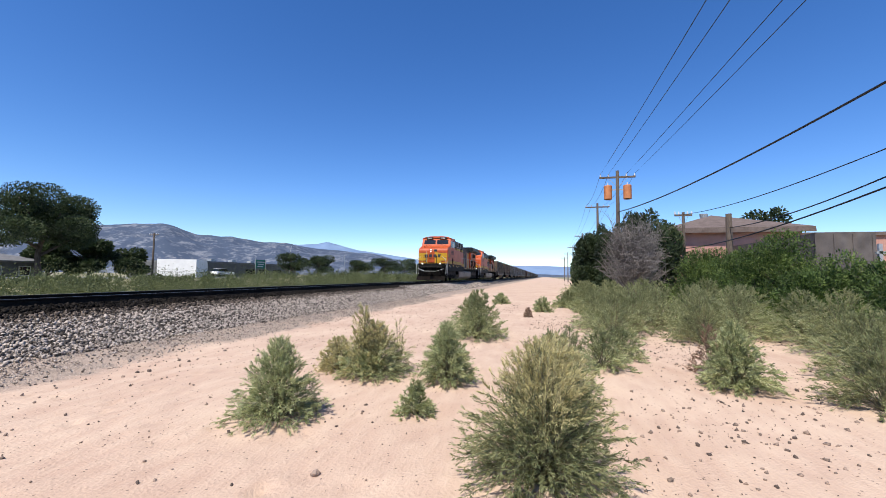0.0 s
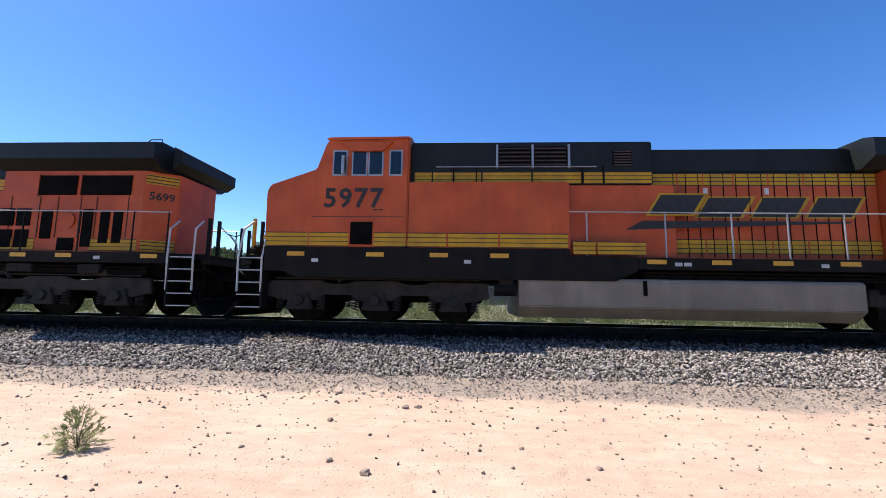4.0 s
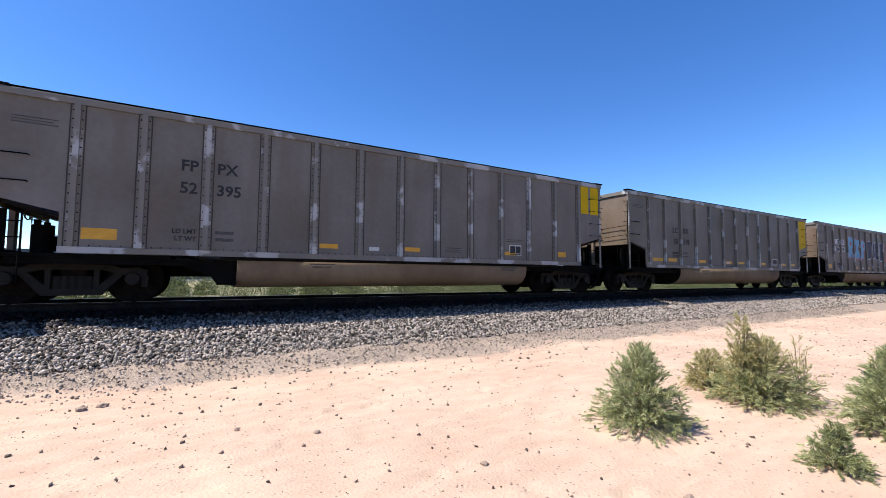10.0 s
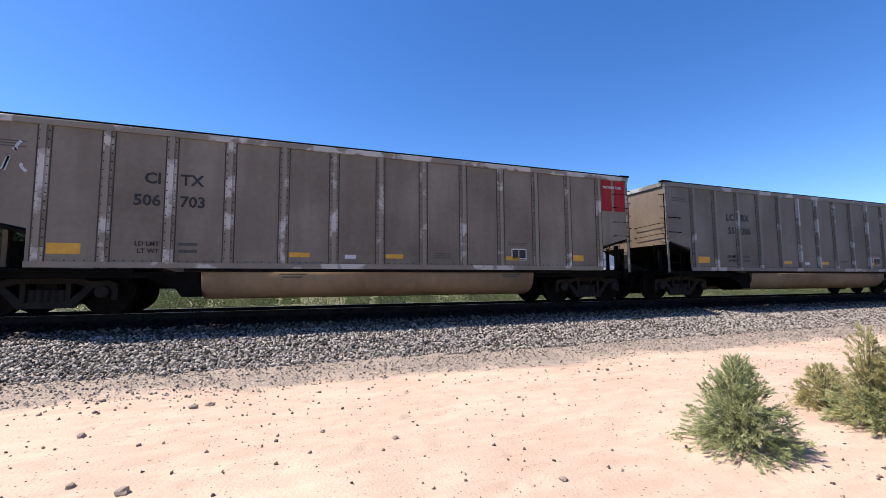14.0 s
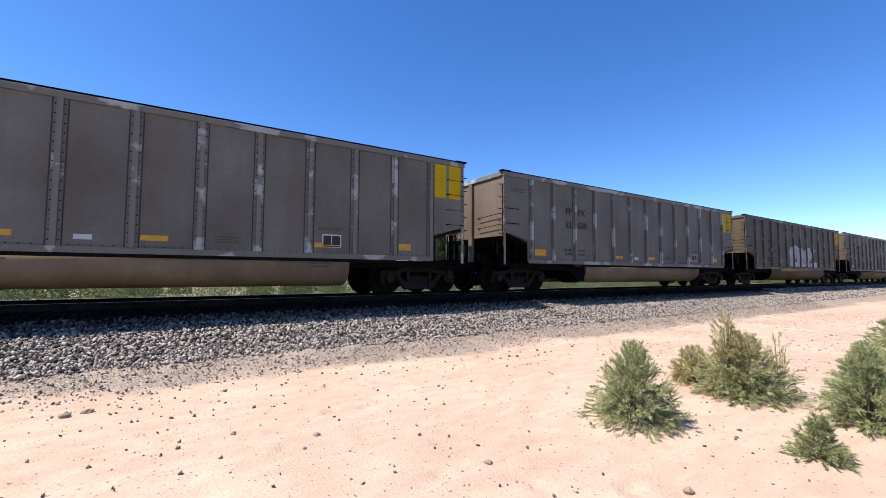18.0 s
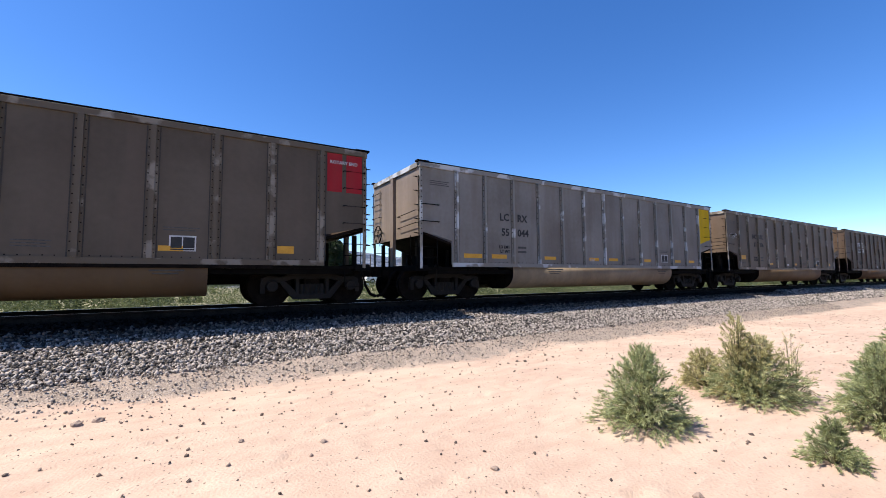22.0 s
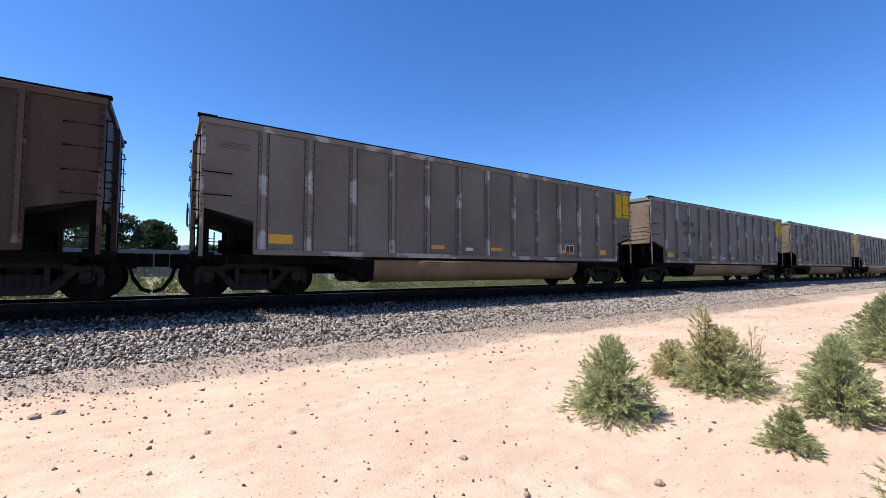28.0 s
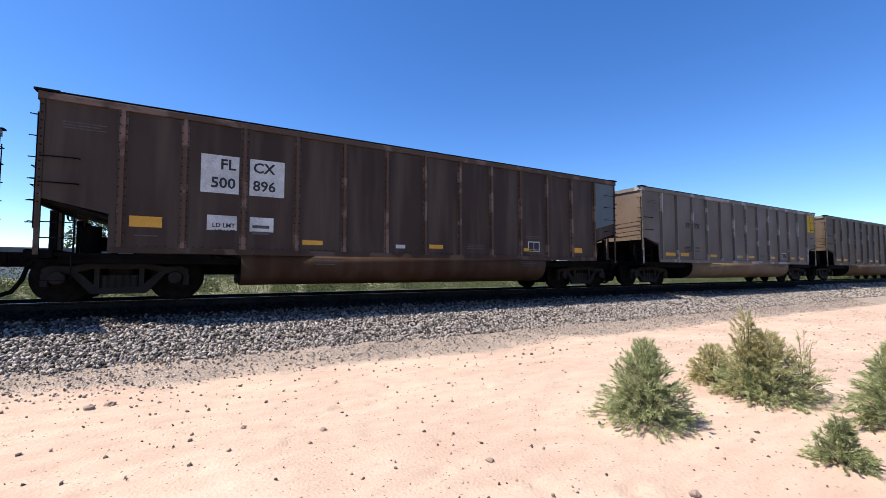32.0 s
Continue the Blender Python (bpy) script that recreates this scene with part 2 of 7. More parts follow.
# grime of the running gear, also used to paint shade on tub ends
GRIMESHADE = surface("truck_grime_shade", (0.005, 0.004, 0.0035), (0.02, 0.015, 0.012), 5, 0.85, 0.0, bump=0.006, spec=0.06)
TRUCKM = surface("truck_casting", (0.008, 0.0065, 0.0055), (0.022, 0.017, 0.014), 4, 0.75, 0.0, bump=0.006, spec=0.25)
YELLOW = surface("reflective_yellow", (0.72, 0.34, 0.015), (0.85, 0.45, 0.03), 6, 0.5, fine=30)
PANEL = surface("panel_paint", (0.85, 0.85, 0.85), (1.0, 1.0, 1.0), 2.0, 0.7, streak=0.15, tint=True, spec=0.15)
INK = surface("lettering_black", (0.012, 0.012, 0.014), (0.03, 0.03, 0.03), 8, 0.7)
INKFAINT = surface("faded_lettering", (0.05, 0.05, 0.05), (0.12, 0.11, 0.1), 12, 0.8)
WHITE = surface("white_paint", (0.5, 0.5, 0.5), (0.78, 0.78, 0.77), 4, 0.6)
SPRAYW = surface("white_spray", (0.42, 0.43, 0.47), (0.66, 0.68, 0.72), 3, 0.8)
ORANGE = surface("locomotive_orange", (0.52, 0.08, 0.018), (0.70, 0.125, 0.03), 1.2, 0.5, fine=12, grain=0.12, streak=0.3, dirt=(0.25, 0.07, 0.03), spec=0.3)
LOCOBLACK = surface("locomotive_black", (0.006, 0.0075, 0.0075), (0.013, 0.016, 0.0155), 2, 0.55, streak=0.2, dirt=(0.04, 0.036, 0.032), spec=0.25)
LOCOYEL = surface("locomotive_yellow", (0.58, 0.31, 0.012), (0.74, 0.41, 0.02), 2, 0.55, streak=0.35, dirt=(0.2, 0.13, 0.05), spec=0.25)
SILL = surface("frame_grey", (0.006, 0.0055, 0.005), (0.013, 0.0115, 0.0105), 3, 0.75, streak=0.3, dirt=(0.035, 0.028, 0.023), spec=0.15)
LTRUCK = surface("locomotive_casting", (0.016, 0.013, 0.011), (0.05, 0.04, 0.033), 3, 0.75, bump=0.006, spec=0.25)
TANK = surface("fuel_tank_grey", (0.23, 0.19, 0.14), (0.36, 0.305, 0.23), 1.5, 0.6, 0.05, streak=0.6, dirt=(0.2, 0.155, 0.115))
PRIMER = surface("burnt_primer", (0.035, 0.018, 0.015), (0.065, 0.035, 0.028), 2, 0.7, streak=0.3)
SCORCH = surface("scorched_paint", (0.16, 0.12, 0.10), (0.34, 0.27, 0.22), 3, 0.8)
GLASS = surface("tinted_glass", (0.008, 0.012, 0.018), (0.014, 0.02, 0.028), 2, 0.12)
RAILW = surface("handrail_white", (0.5, 0.5, 0.48), (0.7, 0.7, 0.68), 6, 0.5)
CHROME = surface("window_frame_metal", (0.4, 0.4, 0.4), (0.55, 0.55, 0.55), 8, 0.4, 0.6)
RED = surface("faded_red", (0.42, 0.03, 0.035), (0.55, 0.06, 0.06), 3, 0.6)
NAVY = surface("navy_spray", (0.012, 0.018, 0.045), (0.03, 0.04, 0.09), 4, 0.7)
SKYB = surface("sky_blue_spray", (0.13, 0.35, 0.55), (0.2, 0.45, 0.65), 4, 0.7)
POLE = surface("weathered_pole", (0.09, 0.065, 0.05), (0.2, 0.155, 0.12), 3, 0.9, bump=0.01, stretch=(1, 1, 0.15))
RUST = surface("rusted_orange_tank", (0.5, 0.16, 0.05), (0.68, 0.27, 0.1), 4, 0.6)
PORCELAIN = surface("porcelain", (0.55, 0.56, 0.58), (0.75, 0.76, 0.78), 5, 0.3)
WIRE = surface("wire_black", (0.012, 0.012, 0.014), (0.03, 0.03, 0.03), 5, 0.6)
STUCCO = surface("pink_stucco", (0.55, 0.28, 0.22), (0.66, 0.36, 0.29), 1.5, 0.9, bump=0.01)
SHINGLE = surface("brown_shingle", (0.12, 0.085, 0.07), (0.2, 0.15, 0.13), 2, 0.9, bump=0.02, fine=9)
GREYROOF = surface("grey_shingle", (0.13, 0.13, 0.135), (0.22, 0.22, 0.225), 2, 0.9, fine=9)
PALE = surface("pale_wall", (0.95, 0.94, 0.92), (1.1, 1.09, 1.07), 1, 0.8)
DIMWALL = surface("grey_wall", (0.1, 0.1, 0.1), (0.16, 0.16, 0.16), 1, 0.8)
TRIMW = surface("fascia_white", (0.6, 0.6, 0.58), (0.72, 0.71, 0.7), 3, 0.7)
TRAILERM = surface("weathered_trailer", (0.075, 0.062, 0.06), (0.17, 0.145, 0.135), 1.5, 0.8, streak=0.4)
SIGN = surface("sign_green", (0.0, 0.16, 0.09), (0.005, 0.2, 0.12), 3, 0.5)
GALV = surface("galvanised_post", (0.4, 0.41, 0.42), (0.55, 0.56, 0.57), 4, 0.45, 0.4)
# distance haze is mixed into both colours; the farther ridge is paler
ROCKM = surface("hazy_mountain_rock", (0.05, 0.075, 0.125), (0.25, 0.265, 0.3), 0.016, 0.95, fine=0.07, spread=(0.5, 0.64))
ROCKFAR = surface("hazy_ridge", (0.17, 0.26, 0.42), (0.24, 0.34, 0.5), 0.002, 0.95, fine=0.01)
BARK = surface("bark", (0.06, 0.045, 0.035), (0.14, 0.11, 0.09), 6, 0.95, bump=0.02, stretch=(1, 1, 0.3))
TWIG = surface("dead_twig", (0.15, 0.13, 0.12), (0.3, 0.265, 0.245), 4, 0.95)
STEM = surface("weed_stem", (0.16, 0.16, 0.08), (0.28, 0.24, 0.13), 8, 0.9)
WEED = leafy("weed_leaf", (0.16, 0.185, 0.075), (0.36, 0.39, 0.185), (0.62, 0.62, 0.35), 5.0)
WEEDTAN = leafy("weed_seed", (0.28, 0.26, 0.115), (0.5, 0.45, 0.215), (0.68, 0.6, 0.34), 5.0)
SAGE = leafy("sage_leaf", (0.1, 0.12, 0.05), (0.24, 0.26, 0.12), (0.43, 0.42, 0.21), 3.0)
ELM = leafy("elm_leaf", (0.02, 0.04, 0.01), (0.085, 0.14, 0.03), (0.3, 0.38, 0.1), 1.1, 0.5)
DARKLEAF = leafy("dark_leaf", (0.01, 0.018, 0.008), (0.034, 0.054, 0.02), (0.095, 0.125, 0.05), 0.5, 0.3)
BELT = leafy("belt_leaf", (0.03, 0.043, 0.016), (0.095, 0.115, 0.042), (0.2, 0.21, 0.09), 0.45, 0.25)
LAMP = bpy.data.materials.new("headlight_glow")
LAMP.use_nodes = True
LAMP.node_tree.nodes["Principled BSDF"].inputs["Emission Color"].default_value = (1, 0.93, 0.8, 1)
LAMP.node_tree.nodes["Principled BSDF"].inputs["Emission Strength"].default_value = 1.0

# ---- mesh helpers ----


def link(name, me, material, parent=None, label="", m=None):
    if material is not None and not me.materials:
        me.materials.append(material)
    o = new(name, me)
    if parent is not None:
        o.parent = parent
    if m is not None:
        o.matrix_basis = m
    if label:
        o["label"] = label
    return o


def part(name, bm, material, parent=None, label=""):
    """Links a bmesh as one mesh object under a thing or a part."""
    me = bpy.data.meshes.new(name)
    bm.to_mesh(me)
    bm.free()
    return link(name, me, material, parent, label)


def add_box(bm, x0, x1, y0, y1, z0, z1):
    v = [bm.verts.new(p) for p in ((x0, y0, z0), (x1, y0, z0), (x1, y1, z0), (x0, y1, z0), (x0, y0, z1), (x1, y0, z1), (x1, y1, z1), (x0, y1, z1))]
    for f in ((3, 2, 1, 0), (4, 5, 6, 7), (0, 1, 5, 4), (1, 2, 6, 5), (2, 3, 7, 6), (3, 0, 4, 7)):
        bm.faces.new([v[i] for i in f])
    return bm


def boxed(x0, x1, y0, y1, z0, z1, bevel=0.0):
    bm = add_box(bmesh.new(), x0, x1, y0, y1, z0, z1)
    if bevel:
        bmesh.ops.bevel(bm, geom=bm.edges[:], offset=bevel, segments=2, affect="EDGES", clamp_overlap=True)
    return bm


def prism(points, y0, y1, bevel=0.0, axis="y"):
    """A side outline (x, z) drawn out across y, an outline (y, z) drawn out along x, or (x, y) drawn up."""
    bm = bmesh.new()
    place = {"y": lambda p, d: (p[0], d, p[1]), "x": lambda p, d: (d, p[0], p[1]), "z": lambda p, d: (p[0], p[1], d)}[axis]
    a = [bm.verts.new(place(p, y0)) for p in points]
    b = [bm.verts.new(place(p, y1)) for p in points]
    n = len(points)
    bm.faces.new(a)
    bm.faces.new(b[::-1])
    for i in range(n):
        bm.faces.new((a[i], b[i], b[(i + 1) % n], a[(i + 1) % n]))
    bmesh.ops.recalc_face_normals(bm, faces=bm.faces[:])
    if bevel:
        bmesh.ops.bevel(bm, geom=bm.edges[:], offset=bevel, segments=2, affect="EDGES", clamp_overlap=True)
    return bm


def add_tube(bm, path, r, n=6, taper=None):
    """A round bar along a list of points."""
    path = [Vector(p) for p in path]
    rings = []
    for i, p in enumerate(path):
        d = (path[min(i + 1, len(path) - 1)] - path[max(i - 1, 0)]).normalized()
        s = d.orthogonal().normalized()
        u = d.cross(s)
        rr = r if taper is None else r + (taper - r) * i / (len(path) - 1)
        rings.append([bm.verts.new(p + rr * (math.cos(a) * s + math.sin(a) * u)) for a in (2 * math.pi * k / n for k in range(n))])
    for a, b in zip(rings, rings[1:]):
        o = min(range(n), key=lambda k: (b[k].co - a[0].co).length)
        for k in range(n):
            bm.faces.new((a[k], a[(k + 1) % n], b[(k + 1 + o) % n], b[(k + o) % n]))
    bm.faces.new(rings[0][::-1])
    bm.faces.new(rings[-1])
    return bm


def tube(path, r, n=6, taper=None):
    return add_tube(bmesh.new(), path, r, n, taper)


def disc(c, r, half, axis="y", n=24, bevel=0.0):
    bm = bmesh.new()
    bmesh.ops.create_cone(bm, cap_ends=True, segments=n, radius1=r, radius2=r, depth=2 * half)
    turn = {"y": pose(0, 0, 0, 90), "x": pose(0, 0, 0, 0, 90), "z": Matrix()}[axis]
    bmesh.ops.transform(bm, matrix=Matrix.Translation(c) @ turn, verts=bm.verts)
    if bevel:
        bmesh.ops.bevel(bm, geom=bm.edges[:], offset=bevel, segments=1, affect="EDGES", clamp_overlap=True)
    return bm


def writing(name, rows, material, parent, y, thick=0.004, gap=1.0):
    """Words on a side that faces -y: rows of text, x, z of the base line, height of a capital, alignment."""
    bm = bmesh.new()
    for text, x, z, size, align in rows:
        cu = bpy.data.curves.new("words", "FONT")
        cu.body, cu.size, cu.align_x, cu.extrude, cu.resolution_u = text, size * 1.42, align, thick, 2
        cu.offset, cu.space_character = size * 0.03, gap
        ob = bpy.data.objects.new("words", cu)
        me = bpy.data.meshes.new_from_object(ob)
        me.transform(Matrix.Translation((x, y, z)) @ pose(0, 0, 0, 90))
        bm.from_mesh(me)
        bmesh.ops.remove_doubles(bm, verts=bm.verts[:], dist=0.0004)
        bpy.data.objects.remove(ob)
        bpy.data.curves.remove(cu)
        bpy.data.meshes.remove(me)
    return part(name, bm, material, parent)


def raw_mesh(name, verts, faces):
    """A mesh from arrays: (n, 3) places, (m, k) corner numbers."""
    me = bpy.data.meshes.new(name)
    m, k = faces.shape
    me.vertices.add(len(verts))
    me.vertices.foreach_set("co", np.ascontiguousarray(verts, dtype=np.float32).ravel())
    me.loops.add(m * k)
    me.loops.foreach_set("vertex_index", np.ascontiguousarray(faces, dtype=np.int32).ravel())
    me.polygons.add(m)
    me.polygons.foreach_set("loop_start", np.arange(0, m * k, k, dtype=np.int32))
    me.polygons.foreach_set("loop_total", np.full(m, k, dtype=np.int32))
    me.update(calc_edges=True)
    me.validate()
    return me


def leaf_mesh(name, at, way, length, width, rng, fold=0.25):
    """Pointed leaves: a base, two flanks and a tip each."""
    n = len(at)
    way = way / np.linalg.norm(way, axis=1, keepdims=True)
    side = np.cross(way, rng.normal(size=(n, 3)))
    side /= np.linalg.norm(side, axis=1, keepdims=True) + 1e-9
    up = np.cross(side, way)
    mid = at + way * (length * 0.45)[:, None] + up * (width * fold)[:, None]
    v = np.stack([at, mid + side * (width / 2)[:, None], at + way * length[:, None], mid - side * (width / 2)[:, None]], 1).reshape(-1, 3)
    return raw_mesh(name, v, np.arange(4 * n).reshape(n, 4))


def mound(x, y):
    """Height of the open sand."""
    return 0.03 * noise.noise((x * 0.35, y * 0.35, 3.0)) + 0.01 * noise.noise((x * 1.1, y * 1.1, 9.0))


YC, RAIL = 10.9, 0.9

# ---- the ground, the embankment and the track ----


def bed(x, y):
    """Height of the embankment's gravel at y, seen across the track."""
    prof = ((6.0, -0.08), (6.6, 0.02), (7.6, 0.2), (9.35, 0.70), (9.7, 0.73), (12.1, 0.73), (12.5, 0.68), (14.3, 0.15), (15.4, -0.08))
    return float(np.interp(y, [p[0] for p in prof], [p[1] for p in prof]))


def spaced(spans):
    return [v for a, b, s in spans for v in np.arange(a, b, s)]


def footprints():
    """Shallow dents trodden into the sand: place, heading, half length, half width, depth."""
    rng = random.Random(19)
    marks = []
    for k in range(5):
        x, y, a = rng.uniform(-4, 3), rng.uniform(2.0, 5.0), rng.uniform(-0.5, 0.6)
        for j in range(9):
            side = 0.12 if j % 2 else -0.12
            marks.append((x + 0.62 * j * math.cos(a) - side * math.sin(a), y + 0.62 * j * math.sin(a) + side * math.cos(a), a, 0.13, 0.05, 0.022))
    for k in range(90):
        marks.append((rng.uniform(-5, 7), rng.uniform(1.8, 6.3), rng.uniform(-0.6, 0.6), rng.uniform(0.08, 0.16), rng.uniform(0.03, 0.06), rng.uniform(0.008, 0.026)))
    return marks


def dent(x, y, marks):
    z = 0.0
    for cx, cy, a, l, w, d in marks:
        dx, dy = x - cx, y - cy
        if abs(dx) < 0.3 and abs(dy) < 0.3:
            u, v = (dx * math.cos(a) + dy * math.sin(a)) / l, (dy * math.cos(a) - dx * math.sin(a)) / w
            r = u * u + v * v
            z += -d if r < 0.6 else (0.35 * d if 1.1 < r < 2.2 else 0.0)
    return z


def build_ground():
    marks = footprints()
    xs = spaced(((-3000, -200, 400), (-200, -12, 12), (-12, -5, 0.16), (-5, 7, 0.055), (7, 14, 0.16), (14, 40, 0.6), (40, 400, 15), (400, 4400, 400)))
    ys = spaced(((-3000, -200, 400), (-200, -12, 12), (-12, 0.0, 0.5), (0.0, 1.8, 0.14), (1.8, 6.4, 0.055), (6.4, 7.2, 0.14), (7.2, 30, 1.2), (30, 400, 15), (400, 4400, 400)))
    nx, ny = len(xs), len(ys)
    v = np.zeros((nx, ny, 3))
    for i, x in enumerate(xs):
        for j, y in enumerate(ys):
            z = mound(x, y) if -30 < x < 60 and -12 < y < 8 else 0.0
            if -13 < x < 15 and 0 < y < 7.3:
                z += dent(x, y, marks) + 0.008 * noise.noise((x * 2.2, y * 4.4, 1.0)) + 0.008 * noise.noise((x * 6, y * 11, 2.0))
            v[i, j] = (x, y, z)
    n = np.arange(nx * ny).reshape(nx, ny)
    f = np.stack([n[:-1, :-1], n[1:, :-1], n[1:, 1:], n[:-1, 1:]], -1).reshape(-1, 4)
    me = raw_mesh("ground", v.reshape(-1, 3), f)
    me.shade_smooth()
    me.materials.append(SAND)
    me.materials.append(TURF)
    mid = [(ys[j] + ys[j + 1]) / 2 for j in range(ny - 1)]
    me.polygons.foreach_set("material_index", np.tile([1 if y > 13 or y < -14 else 0 for y in mid], nx - 1).astype(np.int32))
    tagged(link("ground", me, None), "pale pink sand with footprints and scattered pebbles", "ground", kind="structure")


def build_bed():
    xs = spaced(((-300, -16, 8), (-16, 45, 0.2), (45, 120, 1.0), (120, 900, 20)))
    ys = spaced(((6.0, 9.8, 0.12), (9.8, 12.2, 0.6), (12.2, 15.5, 0.4)))
    nx, ny = len(xs), len(ys)
    v = np.array([[(x, y, bed(x, y) + (0.02 * noise.noise((x * 1.6, y * 1.6, 5)) + 0.02 * noise.noise((x * 5, y * 5, 7)) if -16 < x < 60 else 0)) for y in ys] for x in xs])
    n = np.arange(nx * ny).reshape(nx, ny)
    f = np.stack([n[:-1, :-1], n[1:, :-1], n[1:, 1:], n[:-1, 1:]], -1).reshape(-1, 4)
    me = raw_mesh("embankment", v.reshape(-1, 3), f)
    me.shade_smooth()
    me.materials.append(BALLAST)
    me.materials.append(SAND)
    me.materials.append(SHADESTONE)
    # index 2 paints the shaded band beside the rails into the bed
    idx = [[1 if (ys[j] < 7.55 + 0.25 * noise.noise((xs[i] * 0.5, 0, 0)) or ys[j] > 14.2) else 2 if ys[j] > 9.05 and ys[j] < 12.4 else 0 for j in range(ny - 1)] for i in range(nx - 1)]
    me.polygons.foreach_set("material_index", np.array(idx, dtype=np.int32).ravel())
    tagged(link("embankment", me, None), "grey crushed stone embankment with a dusty gravel shoulder", "ballast", kind="structure")


def stones(name, count, place, size, material, label, seed, flat=0.7):
    """Loose angular stones, one joined mesh."""
    rng = np.random.default_rng(seed)
    base = np.array([(-1, -1, -1), (1, -1, -1), (1, 1, -1), (-1, 1, -1), (-1, -1, 1), (1, -1, 1), (1, 1, 1), (-1, 1, 1)], float)
    face = np.array([(0, 3, 2, 1), (4, 5, 6, 7), (0, 1, 5, 4), (1, 2, 6, 5), (2, 3, 7, 6), (3, 0, 4, 7)])
    c = place(rng, count)
    count = len(c)
    s = size(rng, count)
    v = base[None] * rng.uniform(0.45, 1.0, (count, 8, 3)) * (rng.uniform(0.6, 1.2, (count, 1, 3)) * (1, 1, flat)) * s[:, None, None]
    q = rng.normal(size=(count, 4))
    q /= np.linalg.norm(q, axis=1, keepdims=True)
    w, x, y, z = q.T
    rot = np.stack([1 - 2 * (y * y + z * z), 2 * (x * y - z * w), 2 * (x * z + y * w), 2 * (x * y + z * w), 1 - 2 * (x * x + z * z), 2 * (y * z - x * w), 2 * (x * z - y * w), 2 * (y * z + x * w), 1 - 2 * (x * x + y * y)], -1).reshape(-1, 3, 3)
    v = np.einsum("nij,nkj->nki", rot, v) + c[:, None]
    f = (face[None] + 8 * np.arange(count)[:, None, None]).reshape(-1, 4)
    tagged(link(name, raw_mesh(name, v.reshape(-1, 3), f), material), label, "stones", kind="stuff")


def on_bed(x0, x1, y0, y1, power=1.0):
    def place(rng, n):
        x, y = rng.uniform(x0, x1, n), y0 + (y1 - y0) * rng.uniform(0, 1, n) ** power
        z = np.interp(y, (6.0, 6.6, 7.6, 9.35, 9.7, 12.1, 12.5, 14.3, 15.4), (-0.08, 0.02, 0.2, 0.70, 0.73, 0.73, 0.68, 0.15, -0.08))
        return np.stack([x, y, z + rng.uniform(-0.005, 0.03, n)], 1)
    return place


def on_sand(x0, x1, y0, y1):
    def place(rng, n):
        x, y = rng.uniform(x0, x1, n), rng.uniform(y0, y1, n)
        keep = np.array([noise.noise((a * 0.5, b * 0.5, 4)) > rng.uniform(-0.5, 0.5) for a, b in zip(x, y)])
        x, y = x[keep], y[keep]
        return np.stack([x, y, np.array([mound(a, b) for a, b in zip(x, y)]) + 0.004], 1)
    return place


def build_track():
    track = tagged(new("railway_track"), "dark steel rails spiked on creosoted wooden ties", "railway track", kind="structure")
    prof = [(-0.07, -0.175), (0.07, -0.175), (0.07, -0.16), (0.012, -0.14), (0.012, -0.045), (0.036, -0.03), (0.036, -0.004), (0.03, 0), (-0.03, 0), (-0.036, -0.004), (-0.036, -0.03), (-0.012, -0.045), (-0.012, -0.14), (-0.07, -0.16)]
    for y in (YC - 0.755, YC + 0.755):
        part("rail", prism([(y + a, RAIL + b) for a, b in prof], -300, 900, axis="x"), STEEL, track)
        part("worn_rail_head", boxed(-300, 900, y - 0.026, y + 0.026, RAIL - 0.002, RAIL + 0.002), SHINE, track, "bright worn running surface")
    tie = bpy.data.meshes.new("tie")
    bm = boxed(-0.115, 0.115, -1.3, 1.3, -0.16, 0, 0.008)
    bm.to_mesh(tie)
    bm.free()
    rng = random.Random(5)
    for k in range(200):
        link("tie", tie, TIE, track, m=pose(-22 + 0.5 * k + rng.uniform(-0.03, 0.03), YC + rng.uniform(-0.04, 0.04), RAIL - 0.172, 0, 0, rng.uniform(-1, 1)))


SHOULDER = surface("dusty_gravel", (0.19, 0.15, 0.122), (0.58, 0.48, 0.4), 3, 0.9, fine=50, island=True)
build_ground()
build_bed()
build_track()
stones("ballast_stones", 60000, on_bed(-14, 26, 7.3, 8.85, 0.85), lambda r, n: r.uniform(0.012, 0.036, n), STONE, "angular grey crushed stone heaped beside the rails", 1)
# this band and the next carry the train's shade in their colour
stones("dusted_stones", 15000, on_bed(-14, 26, 8.65, 9.2), lambda r, n: r.uniform(0.014, 0.036, n), DIMSTONE, "brown crushed stone on the upper slope, darkened for train shade", 9)
stones("stained_stones", 12000, on_bed(-14, 30, 9.1, 10.0), lambda r, n: r.uniform(0.02, 0.045, n), SHADESTONE, "crushed stone close to the rails, coloured dark for train shade", 8)
stones("ballast_stones", 15000, on_bed(26, 62, 7.45, 9.38), lambda r, n: r.uniform(0.03, 0.06, n), STONE, "angular grey crushed stone heaped beside the rails", 2)
stones("shoulder_gravel", 24000, on_bed(-14, 26, 6.15, 7.75, 0.6), lambda r, n: 0.005 + 0.016 * r.uniform(0, 1, n) ** 1.6, SHOULDER, "loose dusty gravel at the foot of the embankment", 3)
stones("pebbles", 8500, on_sand(-12, 22, 1.2, 6.6), lambda r, n: 0.004 + 0.018 * r.uniform(0, 1, n) ** 4, PEBBLE, "small dark pebbles strewn over the sand", 4)
stones("pebbles", 9000, on_sand(3, 16, -6.0, 0.4), lambda r, n: 0.005 + 0.022 * r.uniform(0, 1, n) ** 3, PEBBLE, "grey pebbles strewn over the sand", 6)
